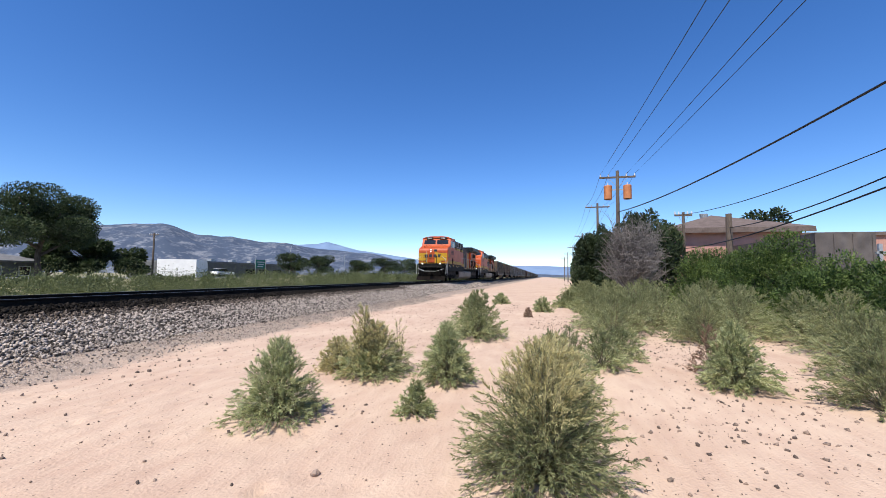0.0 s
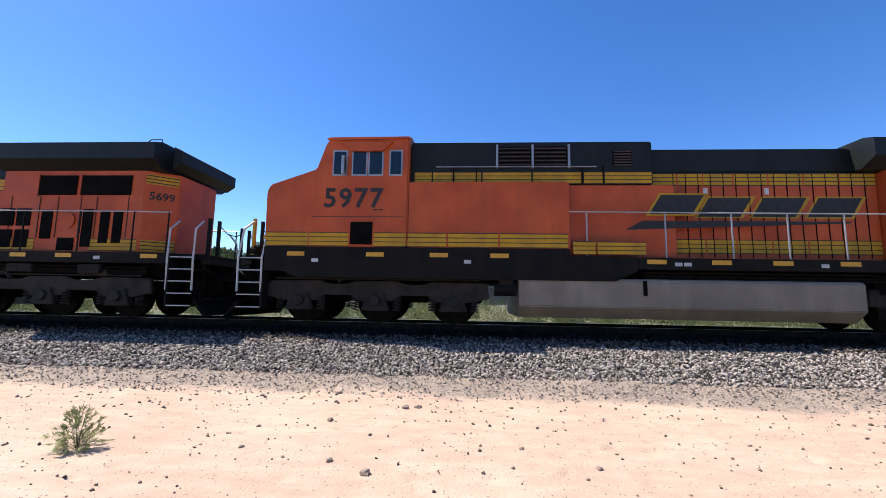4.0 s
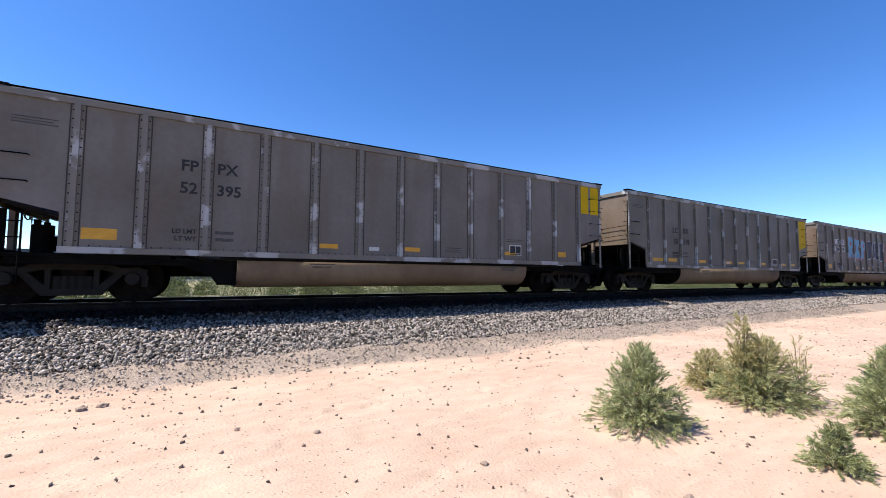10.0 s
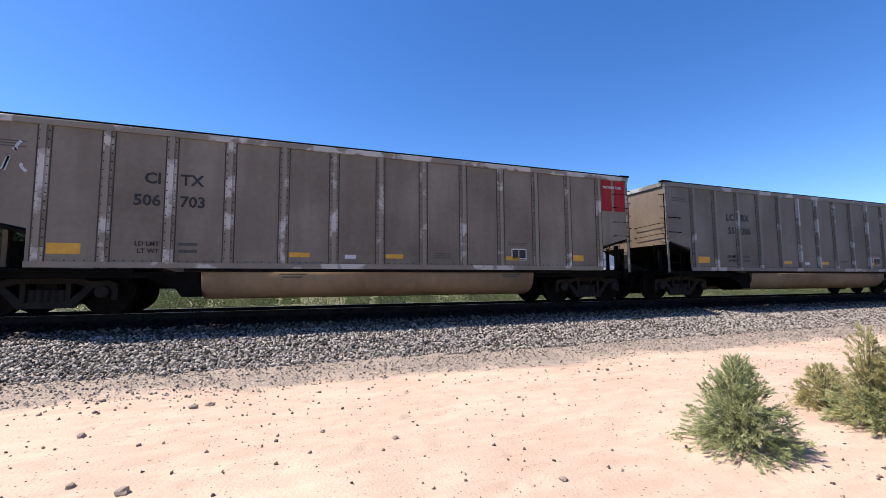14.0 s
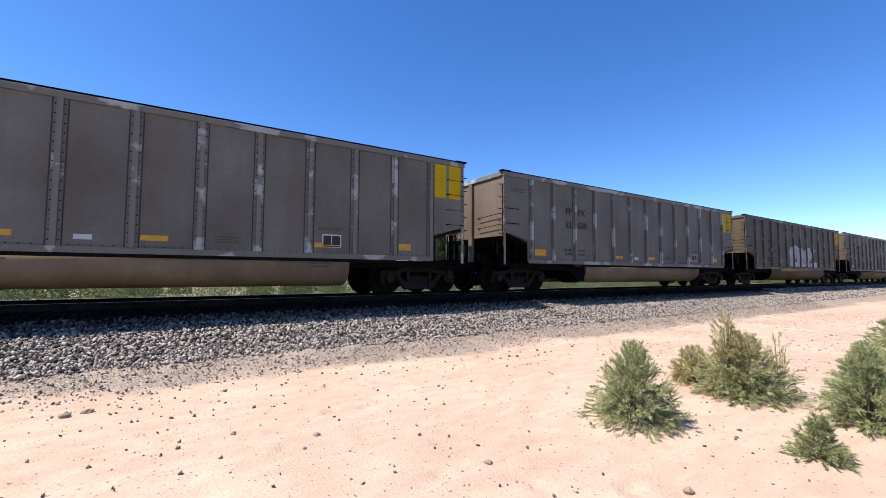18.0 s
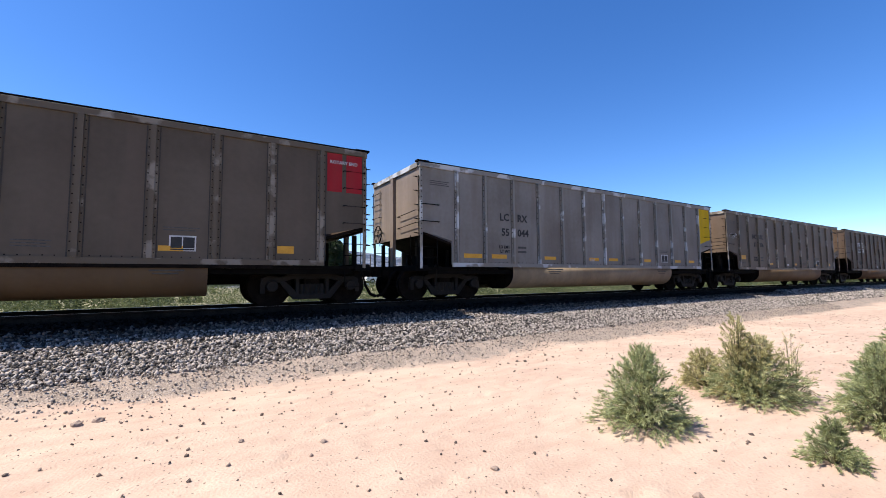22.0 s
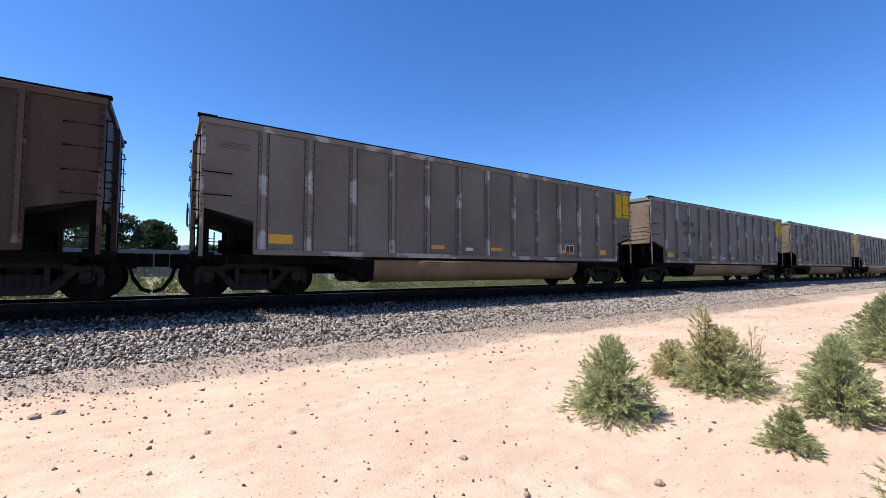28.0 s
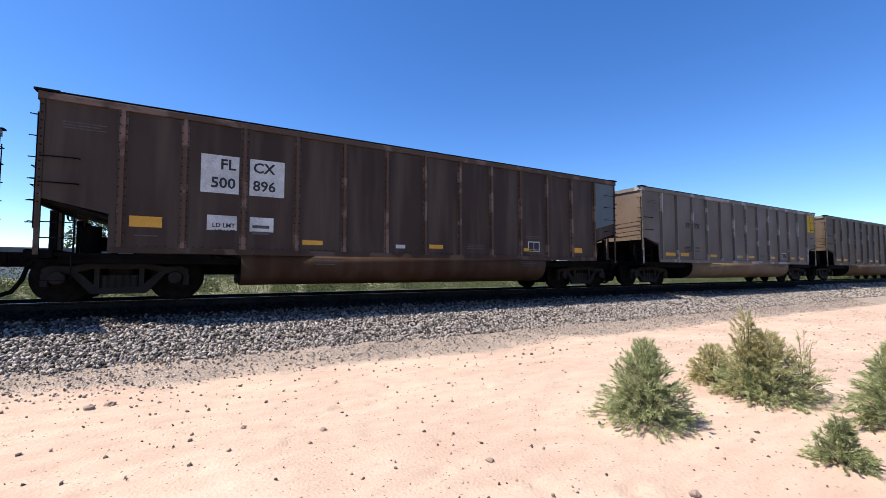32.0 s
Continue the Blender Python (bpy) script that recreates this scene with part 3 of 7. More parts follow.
stones("clods", 210, on_sand(-9, 8, 5.6, 6.5), lambda r, n: 0.01 + 0.028 * r.uniform(0, 1, n) ** 2, PEBBLE, "dark dirt clods along the edge of the gravel", 5)


def rock(x, y, s, seed):
    bm = bmesh.new()
    bmesh.ops.create_icosphere(bm, subdivisions=2, radius=s)
    for v in bm.verts:
        v.co *= 1 + 0.45 * noise.noise(v.co * (1.6 / s) + Vector((seed, 0, 0)))
        v.co.z *= 0.7
    ob = part("rock", bm, PEBBLE)
    ob.matrix_basis = pose(x, y, mound(x, y) + 0.25 * s)
    tagged(ob, "dark weathered fist-sized rock lying on sand", "rock", group="rocks on the sand")


for k, (x, y, s) in enumerate(((-1.05, 3.66, 0.05), (-1.46, 3.92, 0.035), (-1.85, 5.1, 0.04), (-2.43, 4.13, 0.03), (-2.59, 4.78, 0.03), (1.02, 3.92, 0.03), (0.38, 4.35, 0.026), (2.92, 1.61, 0.035), (2.01, 2.67, 0.03), (-0.85, 5.8, 0.05), (-1.02, 5.75, 0.05))):
    rock(x, y, s, k * 3.1)

# ---- the train: coal cars ----
PITCH, BODY, SIDE, TOP, LOW = 16.18, 14.7, 1.56, 3.66, 0.96
RIBS = [1.15 if k == 0 else 1.07 + 1.0475 * k for k in range(13)]
TRAIN, WHEELS = [], []


def wheelset(parent, x, r, name="wheelset"):
    bm = bmesh.new()
    for y in (-0.755, 0.755):
        for rr, half, dy in ((r, 0.05, 0.0), (r + 0.028, 0.014, 0.05)):
            d = disc((0, y - math.copysign(dy, y) * -0 - math.copysign(dy, y), 0), rr, half, "y", 28)
            me = bpy.data.meshes.new("w")
            d.to_mesh(me)
            d.free()
            bm.from_mesh(me)
            bpy.data.meshes.remove(me)
        for k in range(6):
            a = math.pi * k / 3
            add_tube(bm, ((0.2 * math.cos(a), y - math.copysign(0.02, -y) * 1.0, 0.2 * math.sin(a)), (0.2 * math.cos(a), y + math.copysign(0.07, y), 0.2 * math.sin(a))), 0.025, 6)
    add_tube(bm, ((0, -1.0, 0), (0, 1.0, 0)), 0.085, 10)
    o = part(name, bm, GRIMESHADE, parent)
    o.location = (x, 0, r)
    return o


def truck(parent, x):
    """A three-piece freight truck."""
    t = part("truck", boxed(-0.18, 0.18, -1.0, 1.0, 0.36, 0.66, 0.03), GRIMESHADE, parent, "grimy black freight truck")
    t.location.x = x
    bars = (
        [(-1.1, 0.50), (-1.12, 0.62), (-0.98, 0.68), (-0.7, 0.66), (-0.45, 0.76), (0.45, 0.76), (0.7, 0.66), (0.98, 0.68), (1.12, 0.62), (1.1, 0.50), (0.72, 0.53), (0.42, 0.62), (-0.42, 0.62), (-0.72, 0.53)],
        [(-0.74, 0.54), (-0.60, 0.56), (-0.32, 0.27), (0.32, 0.27), (0.60, 0.56), (0.74, 0.54), (0.42, 0.15), (-0.42, 0.15)],
    )
    for y in (-1.0, 1.0):
        fr = part("side_frame", prism(bars[0], y - 0.07, y + 0.07, 0.015), TRUCKM, t)
        part("tension_bar", prism(bars[1], y - 0.065, y + 0.065, 0.012), TRUCKM, fr)
        for s in (-1, 1):
            part("column", boxed(min(s * 0.3, s * 0.38), max(s * 0.3, s * 0.38), y - 0.07, y + 0.07, 0.27, 0.63), TRUCKM, fr)
            part("pedestal_jaw", prism([(s * 1.12, 0.3), (s * 1.13, 0.52), (s * 1.02, 0.52), (s * 1.03, 0.3)][::s], y - 0.07, y + 0.07), TRUCKM, fr)
            part("bearing_adapter", disc((s * 0.89, y + math.copysign(0.1, y), 0.455), 0.125, 0.06, "y", 14, 0.015), TRUCKM, t)
        rim = [(-0.29 + 0.0145 * k, 0.02 + 0.03 * abs(math.sin(math.pi * k / 8))) for k in range(41)]
        sp = prism([(a, y - b) for a, b in rim] + [(a, y + b) for a, b in rim[::-1]], 0.24, 0.5, axis="z")
        part("spring_nest", sp, TRUCKM, t)
    for dx in (-0.89, 0.89):
        wheelset(t, dx, 0.455)
    return t


def hopper_car(kind):
    """A rotary-dump coal gondola. Front end at x = 0, rear at x = BODY; z from the rail."""
    car = new("coal_car")
    skin = lambda name, bm, mat, label="": part(name, bm, mat, car, label)  # noqa: E731
    cut = [(0.0, TOP - 0.1), (BODY, TOP - 0.1), (BODY, 1.84), (BODY - 0.98, 1.61), (BODY - 0.98, LOW), (0.98, LOW), (0.98, 1.61), (0.0, 1.84)]
    for y in (-1, 1):
        skin("side_sheet", prism(cut, y * SIDE, y * (SIDE - 0.03)), ALU)
        skin("top_rail", prism([(y * (SIDE - 0.06), TOP - 0.13), (y * (SIDE + 0.045), TOP - 0.13), (y * (SIDE + 0.045), TOP - 0.02), (y * (SIDE + 0.02), TOP), (y * (SIDE - 0.06), TOP)], -0.02, BODY + 0.02, axis="x"), RIBM)
        skin("coal_dusted_cap", boxed(0.2, BODY - 0.2, min(y * (SIDE - 0.07), y * (SIDE + 0.03)), max(y * (SIDE - 0.07), y * (SIDE + 0.03)), TOP + 0.001, TOP + 0.028), BLACK)
        skin("side_sill", boxed(0.98, BODY - 0.98, y * SIDE if y > 0 else y * (SIDE + 0.03), y * (SIDE + 0.03) if y > 0 else y * SIDE, LOW - 0.05, LOW + 0.06), RIBM)
        for x in (0.0, BODY):
            s = 1 if x == 0 else -1
            part("corner_post", boxed(min(x, x + s * 0.07), max(x, x + s * 0.07), min(y * SIDE, y * (SIDE + 0.02)), max(y * SIDE, y * (SIDE + 0.02)), 0.86, TOP - 0.1), RIBM, car)
            skin("corner_cap", boxed(min(x - s * 0.08, x + s * 0.26), max(x - s * 0.08, x + s * 0.26), min(y * (SIDE - 0.12), y * (SIDE + 0.05)), max(y * (SIDE - 0.12), y * (SIDE + 0.05)), TOP + 0.002, TOP + 0.04), BLACK)
            heights = (2.09, 2.54) if (x == 0) else (1.9, 2.3, 2.72, 3.12)
            for z in heights:
                skin("grab_iron", tube(((x + s * 0.04, y * (SIDE + 0.02), z), (x + s * 0.04, y * (SIDE + 0.075), z), (x + s * 0.55, y * (SIDE + 0.075), z), (x + s * 0.55, y * (SIDE - 0.01), z)), 0.012, 5), BLACK)
            feet = bmesh.new()
            for z in (1.15, 1.42):
                add_tube(feet, ((x + s * 0.06, y * SIDE, z), (x + s * 0.5, y * SIDE, z)), 0.011, 5)
            add_tube(feet, ((x + s * 0.52, y * SIDE, 0.9), (x + s * 0.52, y * SIDE, 1.6)), 0.016, 5)
            add_tube(feet, ((x + s * 0.1, y * SIDE, 0.86), (x + s * 0.1, y * SIDE, 0.42), (x + s * 0.5, y * SIDE, 0.42), (x + s * 0.5, y * SIDE, 0.86)), 0.013, 5)
            skin("side_step", feet, BLACK)
    width = 0.085 if kind == "A" else 0.065
    rib = None
    for y in (-1, 1):
        for x in RIBS:
            if rib is None:
                bm = boxed(-width, width, -0.012, 0.0, LOW + 0.06, TOP - 0.13, 0.003)
                add_box(bm, -width * 0.5, width * 0.5, -0.065, -0.0125, LOW + 0.06, TOP - 0.13)
                # flat strips that paint the shade line along the rib's flanges
                for sx in (-1, 1):
                    add_box(bm, min(sx * width * 1.12, sx * width * 1.34), max(sx * width * 1.12, sx * width * 1.34), -0.004, 0.0, LOW + 0.06, TOP - 0.13)
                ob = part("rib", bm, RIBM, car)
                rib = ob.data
                rib.materials.append(SHADEBROWN)
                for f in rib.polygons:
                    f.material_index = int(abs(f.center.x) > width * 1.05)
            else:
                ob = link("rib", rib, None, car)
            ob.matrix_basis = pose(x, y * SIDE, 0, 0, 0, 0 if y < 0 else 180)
    riv = bmesh.new()
    for x in RIBS:
        for dx in (-width * 0.78, width * 0.78):
            for k in range(15):
                z = LOW + 0.16 + k * 0.165
                add_box(riv, x + dx - 0.010, x + dx + 0.010, -SIDE - 0.021, -SIDE - 0.0121, z - 0.010, z + 0.010)
    for x in (0.035, BODY - 0.035):
        for k in range(13):
            z = 1.75 + k * 0.14
            add_box(riv, x - 0.012, x + 0.012, -SIDE - 0.03, -SIDE - 0.0201, z - 0.012, z + 0.012)
    for k in range(84):
        x = 1.1 + k * 0.15
        if min(abs(x - r) for r in RIBS) > 0.12:
            add_box(riv, x - 0.009, x + 0.009, -SIDE - 0.012, -SIDE - 0.0005, LOW + 0.075, LOW + 0.093)
    tagged(skin("bolts", riv, GRIMESHADE), kind="stuff")
    for x, s in ((0.0, 1), (BODY, -1)):
        skin("end_sheet", boxed(min(x, x + s * 0.03), max(x, x + s * 0.03), -SIDE + 0.03, SIDE - 0.03, 1.72, TOP - 0.1), ALU)
        skin("end_rail", boxed(min(x - s * 0.05, x + s * 0.05), max(x - s * 0.05, x + s * 0.05), -SIDE + 0.06, SIDE - 0.06, TOP - 0.13, TOP - 0.005), RIBM)
        skin("end_post", boxed(min(x - s * 0.09, x), max(x - s * 0.09, x), -0.09, 0.09, 0.9, TOP - 0.13), ALU)
        # slope sheet takes the same near-black as the tub ends, not tan
        slope = [(x + s * 0.03, 1.79), (x + s * 0.03, 1.85), (x + s * 3.3, 0.84), (x + s * 3.3, 0.78)]
        skin("slope_sheet", prism(slope if s > 0 else slope[::-1], -SIDE + 0.035, SIDE - 0.035), GRIMESHADE)
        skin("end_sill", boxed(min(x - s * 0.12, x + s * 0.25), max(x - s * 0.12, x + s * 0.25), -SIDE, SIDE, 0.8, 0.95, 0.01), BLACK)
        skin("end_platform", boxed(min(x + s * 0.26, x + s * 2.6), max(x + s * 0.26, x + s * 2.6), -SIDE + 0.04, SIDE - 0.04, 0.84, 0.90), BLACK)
        cp = boxed(min(x - s * 0.45, x + s * 0.3), max(x - s * 0.45, x + s * 0.3), -0.17, 0.17, 0.62, 0.94, 0.02)
        add_box(cp, min(x - s * 0.725, x - s * 0.46), max(x - s * 0.725, x - s * 0.46), -0.14, 0.14, 0.66, 0.94)
        add_tube(cp, ((x - s * 0.2, -0.5, 0.8), (x - s * 0.34, -0.5, 0.7), (x - s * 0.42, -0.49, 0.42), (x - s * 0.56, -0.47, 0.2), (x - s * 0.722, -0.46, 0.14)), 0.04, 8)
        skin("coupler", cp, GRIMESHADE)
        if s > 0:
            skin("brake_valve", tube(((x + s * 0.62, -0.9, 0.9), (x + s * 0.62, -0.9, 1.42)), 0.16, 12), BLACK)
        if s > 0:
            skin("air_reservoir", tube(((x + s * 0.45, -0.35, 1.12), (x + s * 1.1, -0.35, 1.12)), 0.15, 12), BLACK)
        for y in (-1.15, 0.55, 1.15) if s > 0 else (-1.2, 1.2):
            skin("bay_post", boxed(min(x + s * 0.1, x + s * 0.2), max(x + s * 0.1, x + s * 0.2), y - 0.04, y + 0.04, 0.9, 1.66), BLACK)
        for y in (-1.2, 1.2):
            skin("bay_post", boxed(min(x + s * 1.0, x + s * 1.08), max(x + s * 1.0, x + s * 1.08), y - 0.05, y + 0.05, 0.9, 1.38), BLACK)
        for z in (2.05, 2.38):
            irons = bmesh.new()
            add_tube(irons, ((x, -SIDE + 0.08, z), (x - s * 0.09, -SIDE + 0.08, z), (x - s * 0.09, -0.4, z - 0.05), (x, -0.4, z - 0.05)), 0.012, 5)
            skin("end_grab_iron", irons, BLACK)
        irons = bmesh.new()
        for y in (0.95, SIDE - 0.06):
            add_tube(irons, ((x - s * 0.05, y, 1.6), (x - s * 0.05, y, 3.35)), 0.012, 4)
        for z in (1.7, 2.1, 2.5, 2.9, 3.25):
            add_tube(irons, ((x, 0.95, z), (x - s * 0.09, 0.95, z), (x - s * 0.09, SIDE - 0.06, z), (x, SIDE - 0.06, z)), 0.012, 5)
        skin("end_ladder", irons, BLACK)
        rungs = add_tube(bmesh.new(), ((x - s * 0.02, -SIDE + 0.02, 1.3), (x - s * 0.02, -SIDE + 0.02, 3.3)), 0.012, 4)
        for k in range(6):
            z = 1.4 + 0.37 * k
            add_tube(rungs, ((x, -SIDE + 0.01, z), (x - s * 0.11, -SIDE - 0.01, z), (x - s * 0.11, -SIDE + 0.12, z + 0.03), (x, -SIDE + 0.14, z + 0.03)), 0.012, 4)
        skin("corner_ladder", rungs, BLACK)
        chain = add_tube(bmesh.new(), ((x - s * 0.05, -1.12, 0.95), (x - s * 0.05, -1.12, 1.75)), 0.012, 5)
        skin("brake_rod", chain, BLACK)
    bw = tube([(-0.12, 0.95 + 0.27 * math.cos(a), 1.95 + 0.27 * math.sin(a)) for a in (math.pi * k / 8 for k in range(17))], 0.016, 5)
    for k in range(3):
        a = math.pi * k / 3
        add_tube(bw, ((-0.12, 0.95 - 0.27 * math.cos(a), 1.95 - 0.27 * math.sin(a)), (-0.12, 0.95 + 0.27 * math.cos(a), 1.95 + 0.27 * math.sin(a))), 0.01, 4)
    skin("hand_brake_wheel", bw, BLACK)
    t0, t1 = (3.75, 11.45) if kind == "A" else (3.15, 11.5)
    arc = [(-1.53, LOW - 0.02), (-1.55, 0.78), (-1.52, 0.60), (-1.43, 0.45), (-1.28, 0.34), (-1.08, 0.28), (-0.5, 0.27), (-0.25, 0.4)]
    bm = prism(arc + [(-y, z) for y, z in arc[::-1]], t0, t1, axis="x")
    for f in bm.faces:
        f.smooth = abs(f.normal.x) < 0.5
    tub = skin("tub", bm, TUBM, "tan dust-coated rounded tub")
    # both end faces are coloured near black for the shade beneath the car
    tub.data.materials.append(GRIMESHADE)
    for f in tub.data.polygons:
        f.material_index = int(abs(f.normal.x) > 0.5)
    if kind == "A":
        strip = boxed(t0 - 0.3, t1 + 1.2, -1.585, -1.54, LOW - 0.12, LOW - 0.052)
        for k in range(46):
            add_box(strip, t0 + 0.1 + k * 0.165, t0 + 0.15 + k * 0.165, -1.60, -1.586, LOW - 0.105, LOW - 0.065)
        skin("bolted_strip", strip, GRIMESHADE)
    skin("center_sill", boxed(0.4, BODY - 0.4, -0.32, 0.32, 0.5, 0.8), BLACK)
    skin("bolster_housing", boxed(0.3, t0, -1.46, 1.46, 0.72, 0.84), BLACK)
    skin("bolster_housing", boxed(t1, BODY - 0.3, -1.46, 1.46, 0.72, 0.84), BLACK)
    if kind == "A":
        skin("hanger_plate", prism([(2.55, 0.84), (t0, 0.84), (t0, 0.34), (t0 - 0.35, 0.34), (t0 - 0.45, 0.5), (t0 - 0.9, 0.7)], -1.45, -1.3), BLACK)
        marks = ((1, 0.5, 0.2), (5, 0.42, 0.1), (7, 0.42, 0.1), (10, 0.4, 0.1), (12, 0.34, 0.16))
    elif kind == "B":
        marks = ((1, 0.62, 0.12), (2, 0.55, 0.12), (4, 0.5, 0.1), (6, 0.5, 0.1), (7, 0.5, 0.1), (9, 0.42, 0.1), (11, 0.4, 0.1), (12, 0.4, 0.1))
    else:
        marks = ((1, 0.5, 0.2), (4, 0.44, 0.1), (7, 0.4, 0.1), (10, 0.36, 0.1), (12, 0.34, 0.16))
    for k, w, h in marks:
        x0 = RIBS[k - 1] + (0.22 if kind == "B" else 0.13)
        zs = 1.4 if kind == "C" and k == 1 else 1.16
        skin("reflector_strip", boxed(x0, x0 + w, -SIDE - 0.006, -SIDE, zs, zs + h), YELLOW, "yellow reflective strip")
    frame_mark = boxed(RIBS[9] + 0.3, RIBS[9] + 0.74, -SIDE - 0.005, -SIDE, 1.16, 1.46)
    skin("service_stencil", frame_mark, WHITE, "white service stencil box")
    inner = bmesh.new()
    add_box(inner, RIBS[9] + 0.325, RIBS[9] + 0.505, -SIDE - 0.008, -SIDE - 0.0051, 1.22, 1.43)
    add_box(inner, RIBS[9] + 0.525, RIBS[9] + 0.715, -SIDE - 0.008, -SIDE - 0.0051, 1.22, 1.43)
    add_box(inner, RIBS[9] + 0.325, RIBS[9] + 0.715, -SIDE - 0.008, -SIDE - 0.0051, 1.18, 1.205)
    skin("stencil_field", inner, INK)
    plate = boxed(RIBS[5] + 0.25, RIBS[5] + 0.5, -SIDE - 0.006, -SIDE, 1.14, 1.23)
    skin("data_plate", plate, WHITE, "small white data plate")
    small = bmesh.new()
    for x, z, w, n in ((RIBS[7] + 0.25, 1.3, 0.5, 3), (RIBS[9] + 0.2, 1.62, 0.6, 2), (0.3, 3.2, 0.6, 3), (RIBS[1] - 0.75, 1.25, 0.35, 1)):
        for k in range(n):
            add_box(small, x, x + w * (1 - 0.12 * (k % 2)), -SIDE - 0.004, -SIDE, z - 0.05 * k - 0.02, z - 0.05 * k)
    for x in (t0 + 1.4, t1 - 1.0):
        for k in range(3):
            add_box(small, x + 0.05 * k, x + 0.7 - 0.09 * k, -1.556, -1.546, 0.84 - 0.06 * k, 0.865 - 0.06 * k)
    tagged(skin("stencil_lettering", small, INKFAINT), kind="stuff")
    truck(car, 1.1)
    truck(car, BODY - 1.1)
    return car


GREYC, BROWNC, DARKC, TANC = (0.322, 0.308, 0.283), (0.2, 0.167, 0.13), (0.085, 0.052, 0.038), (0.24, 0.18, 0.13)
YEL, REDP, BLUEP, GRN, OCHRE = (0.76, 0.5, 0.0), (0.42, 0.025, 0.035), (0.15, 0.2, 0.225), (0.03, 0.32, 0.06), (0.52, 0.3, 0.11)
# kind, colour, end panel, full panel or two halves, marks, extra
CARS = [
    ("B", BROWNC, YEL, 1, "", "", "", "", "brown-grey"), ("A", TANC, BLUEP, 0, "", "", "", "", "tan-brown"),
    ("A", GREYC, YEL, 0, "LC", "RX", "55", "233", "grey"), ("A", (0.335, 0.315, 0.3), YEL, 0, "FP", "PX", "52", "643", "grey"),
    ("B", GREYC, YEL, 1, "FP", "PX", "52", "140", "grey"), ("A", (0.34, 0.32, 0.305), YEL, 0, "FP", "PX", "52", "395", "grey"),
    ("B", GREYC, YEL, 1, "LC", "RX", "55", "119", "grey"), ("A", (0.33, 0.293, 0.262), REDP, 0, "CI", "TX", "506", "435", "grey"),
    ("C", DARKC, BLUEP, 1, "FL", "CX", "448", "009", "dark brown"), ("A", (0.41, 0.36, 0.31), REDP, 0, "CI", "TX", "506", "703", "grey"),
    ("A", GREYC, YEL, 0, "LC", "RX", "55", "206", "grey"), ("B", (0.3, 0.27, 0.245), YEL, 1, "FP", "PX", "52", "341", "grey"),
    ("A", BROWNC, REDP, 0, "", "", "", "", "brown-grey"), ("A", GREYC, YEL, 0, "FP", "PX", "52", "521", "grey"),
    ("A", GREYC, YEL, 0, "FP", "PX", "52", "638", "grey"), ("B", (0.2, 0.172, 0.132), YEL, 0, "FP", "PX", "51", "897", "dark brown-grey"),
    ("A", (0.265, 0.24, 0.208), YEL, 0, "FP", "PX", "52", "734", "grey"), ("A", BROWNC, REDP, 0, "CI", "TX", "500", "433", "brown-grey"),
    ("B", (0.41, 0.4, 0.385), YEL, 1, "LC", "RX", "55", "044", "grey"), ("C", (0.28, 0.235, 0.185), OCHRE, 1, "NC", "UX", "11", "296", "brown-grey"),
    ("B", (0.19, 0.146, 0.112), GRN, 1, "LC", "RX", "543", "02", "brown"), ("B", GREYC, YEL, 1, "FP", "PX", "52", "216", "grey"),
    ("A", (0.34, 0.325, 0.315), YEL, 0, "FP", "PX", "52", "481", "grey"), ("C", DARKC, DARKC, 1, "FL", "CX", "", "", "dark brown"),
    ("A", (0.32, 0.285, 0.255), YEL, 0, "", "", "", "", "grey"), ("A", GREYC, YEL, 0, "FP", "PX", "52", "538", "grey"),
    ("A", GREYC, YEL, 0, "LC", "RX", "55", "277", "grey"), ("B", GREYC, YEL, 1, "FP", "PX", "52", "145", "grey"),
    ("C", DARKC, BLUEP, 1, "FL", "CX", "500", "896", "dark brown"), ("B", (0.3, 0.265, 0.235), YEL, 0, "FP", "PX", "", "", "grey"),
    ("B", BROWNC, YEL, 1, "", "", "", "", "brown-grey"), ("A", GREYC, YEL, 0, "", "", "", "", "grey"), ("B", BROWNC, YEL, 1, "", "", "", "", "brown-grey"),
]


def spray_stroke(bm, pts, r, y):
    """A flat painted stroke through (x, z) points."""
    pts = [Vector((p[0], 0, p[1])) for p in pts]
    left, right = [], []
    for i, p in enumerate(pts):
        d = (pts[min(i + 1, len(pts) - 1)] - pts[max(i - 1, 0)]).normalized()
        s = Vector((-d.z, 0, d.x)) * r
        left.append(bm.verts.new((p.x + s.x, y, p.z + s.z)))
        right.append(bm.verts.new((p.x - s.x, y, p.z - s.z)))
    for i in range(len(pts) - 1):
        bm.faces.new((right[i], right[i + 1], left[i + 1], left[i]))


def scribble(seed, x0, x1, z0, z1, n, r, y):
    rng = random.Random(seed)
    bm = bmesh.new()
    for k in range(n):
        xc = x0 + (x1 - x0) * (k + 0.5) / n
        w = (x1 - x0) / n * 0.7
        p = [(xc + rng.uniform(-w, w), rng.uniform(z0, z1)) for _ in range(4)]
        pts = [(sum(c * q[a] for c, q in zip(((1 - t) ** 3, 3 * t * (1 - t) ** 2, 3 * t * t * (1 - t), t ** 3), p))) for t in (i / 10 for i in range(11)) for a in (0, 1)]
        spray_stroke(bm, list(zip(pts[::2], pts[1::2])), r, y - 0.0006 * k)
    return bm


def slab(bm, outline, y0, y1):
    a = [bm.verts.new((x, y0, z)) for x, z in outline]
    b = [bm.verts.new((x, y1, z)) for x, z in outline]
    bm.faces.new(a)
    for i in range(len(a)):
        bm.faces.new((b[i], b[(i + 1) % len(a)], a[(i + 1) % len(a)], a[i]))
    return bm


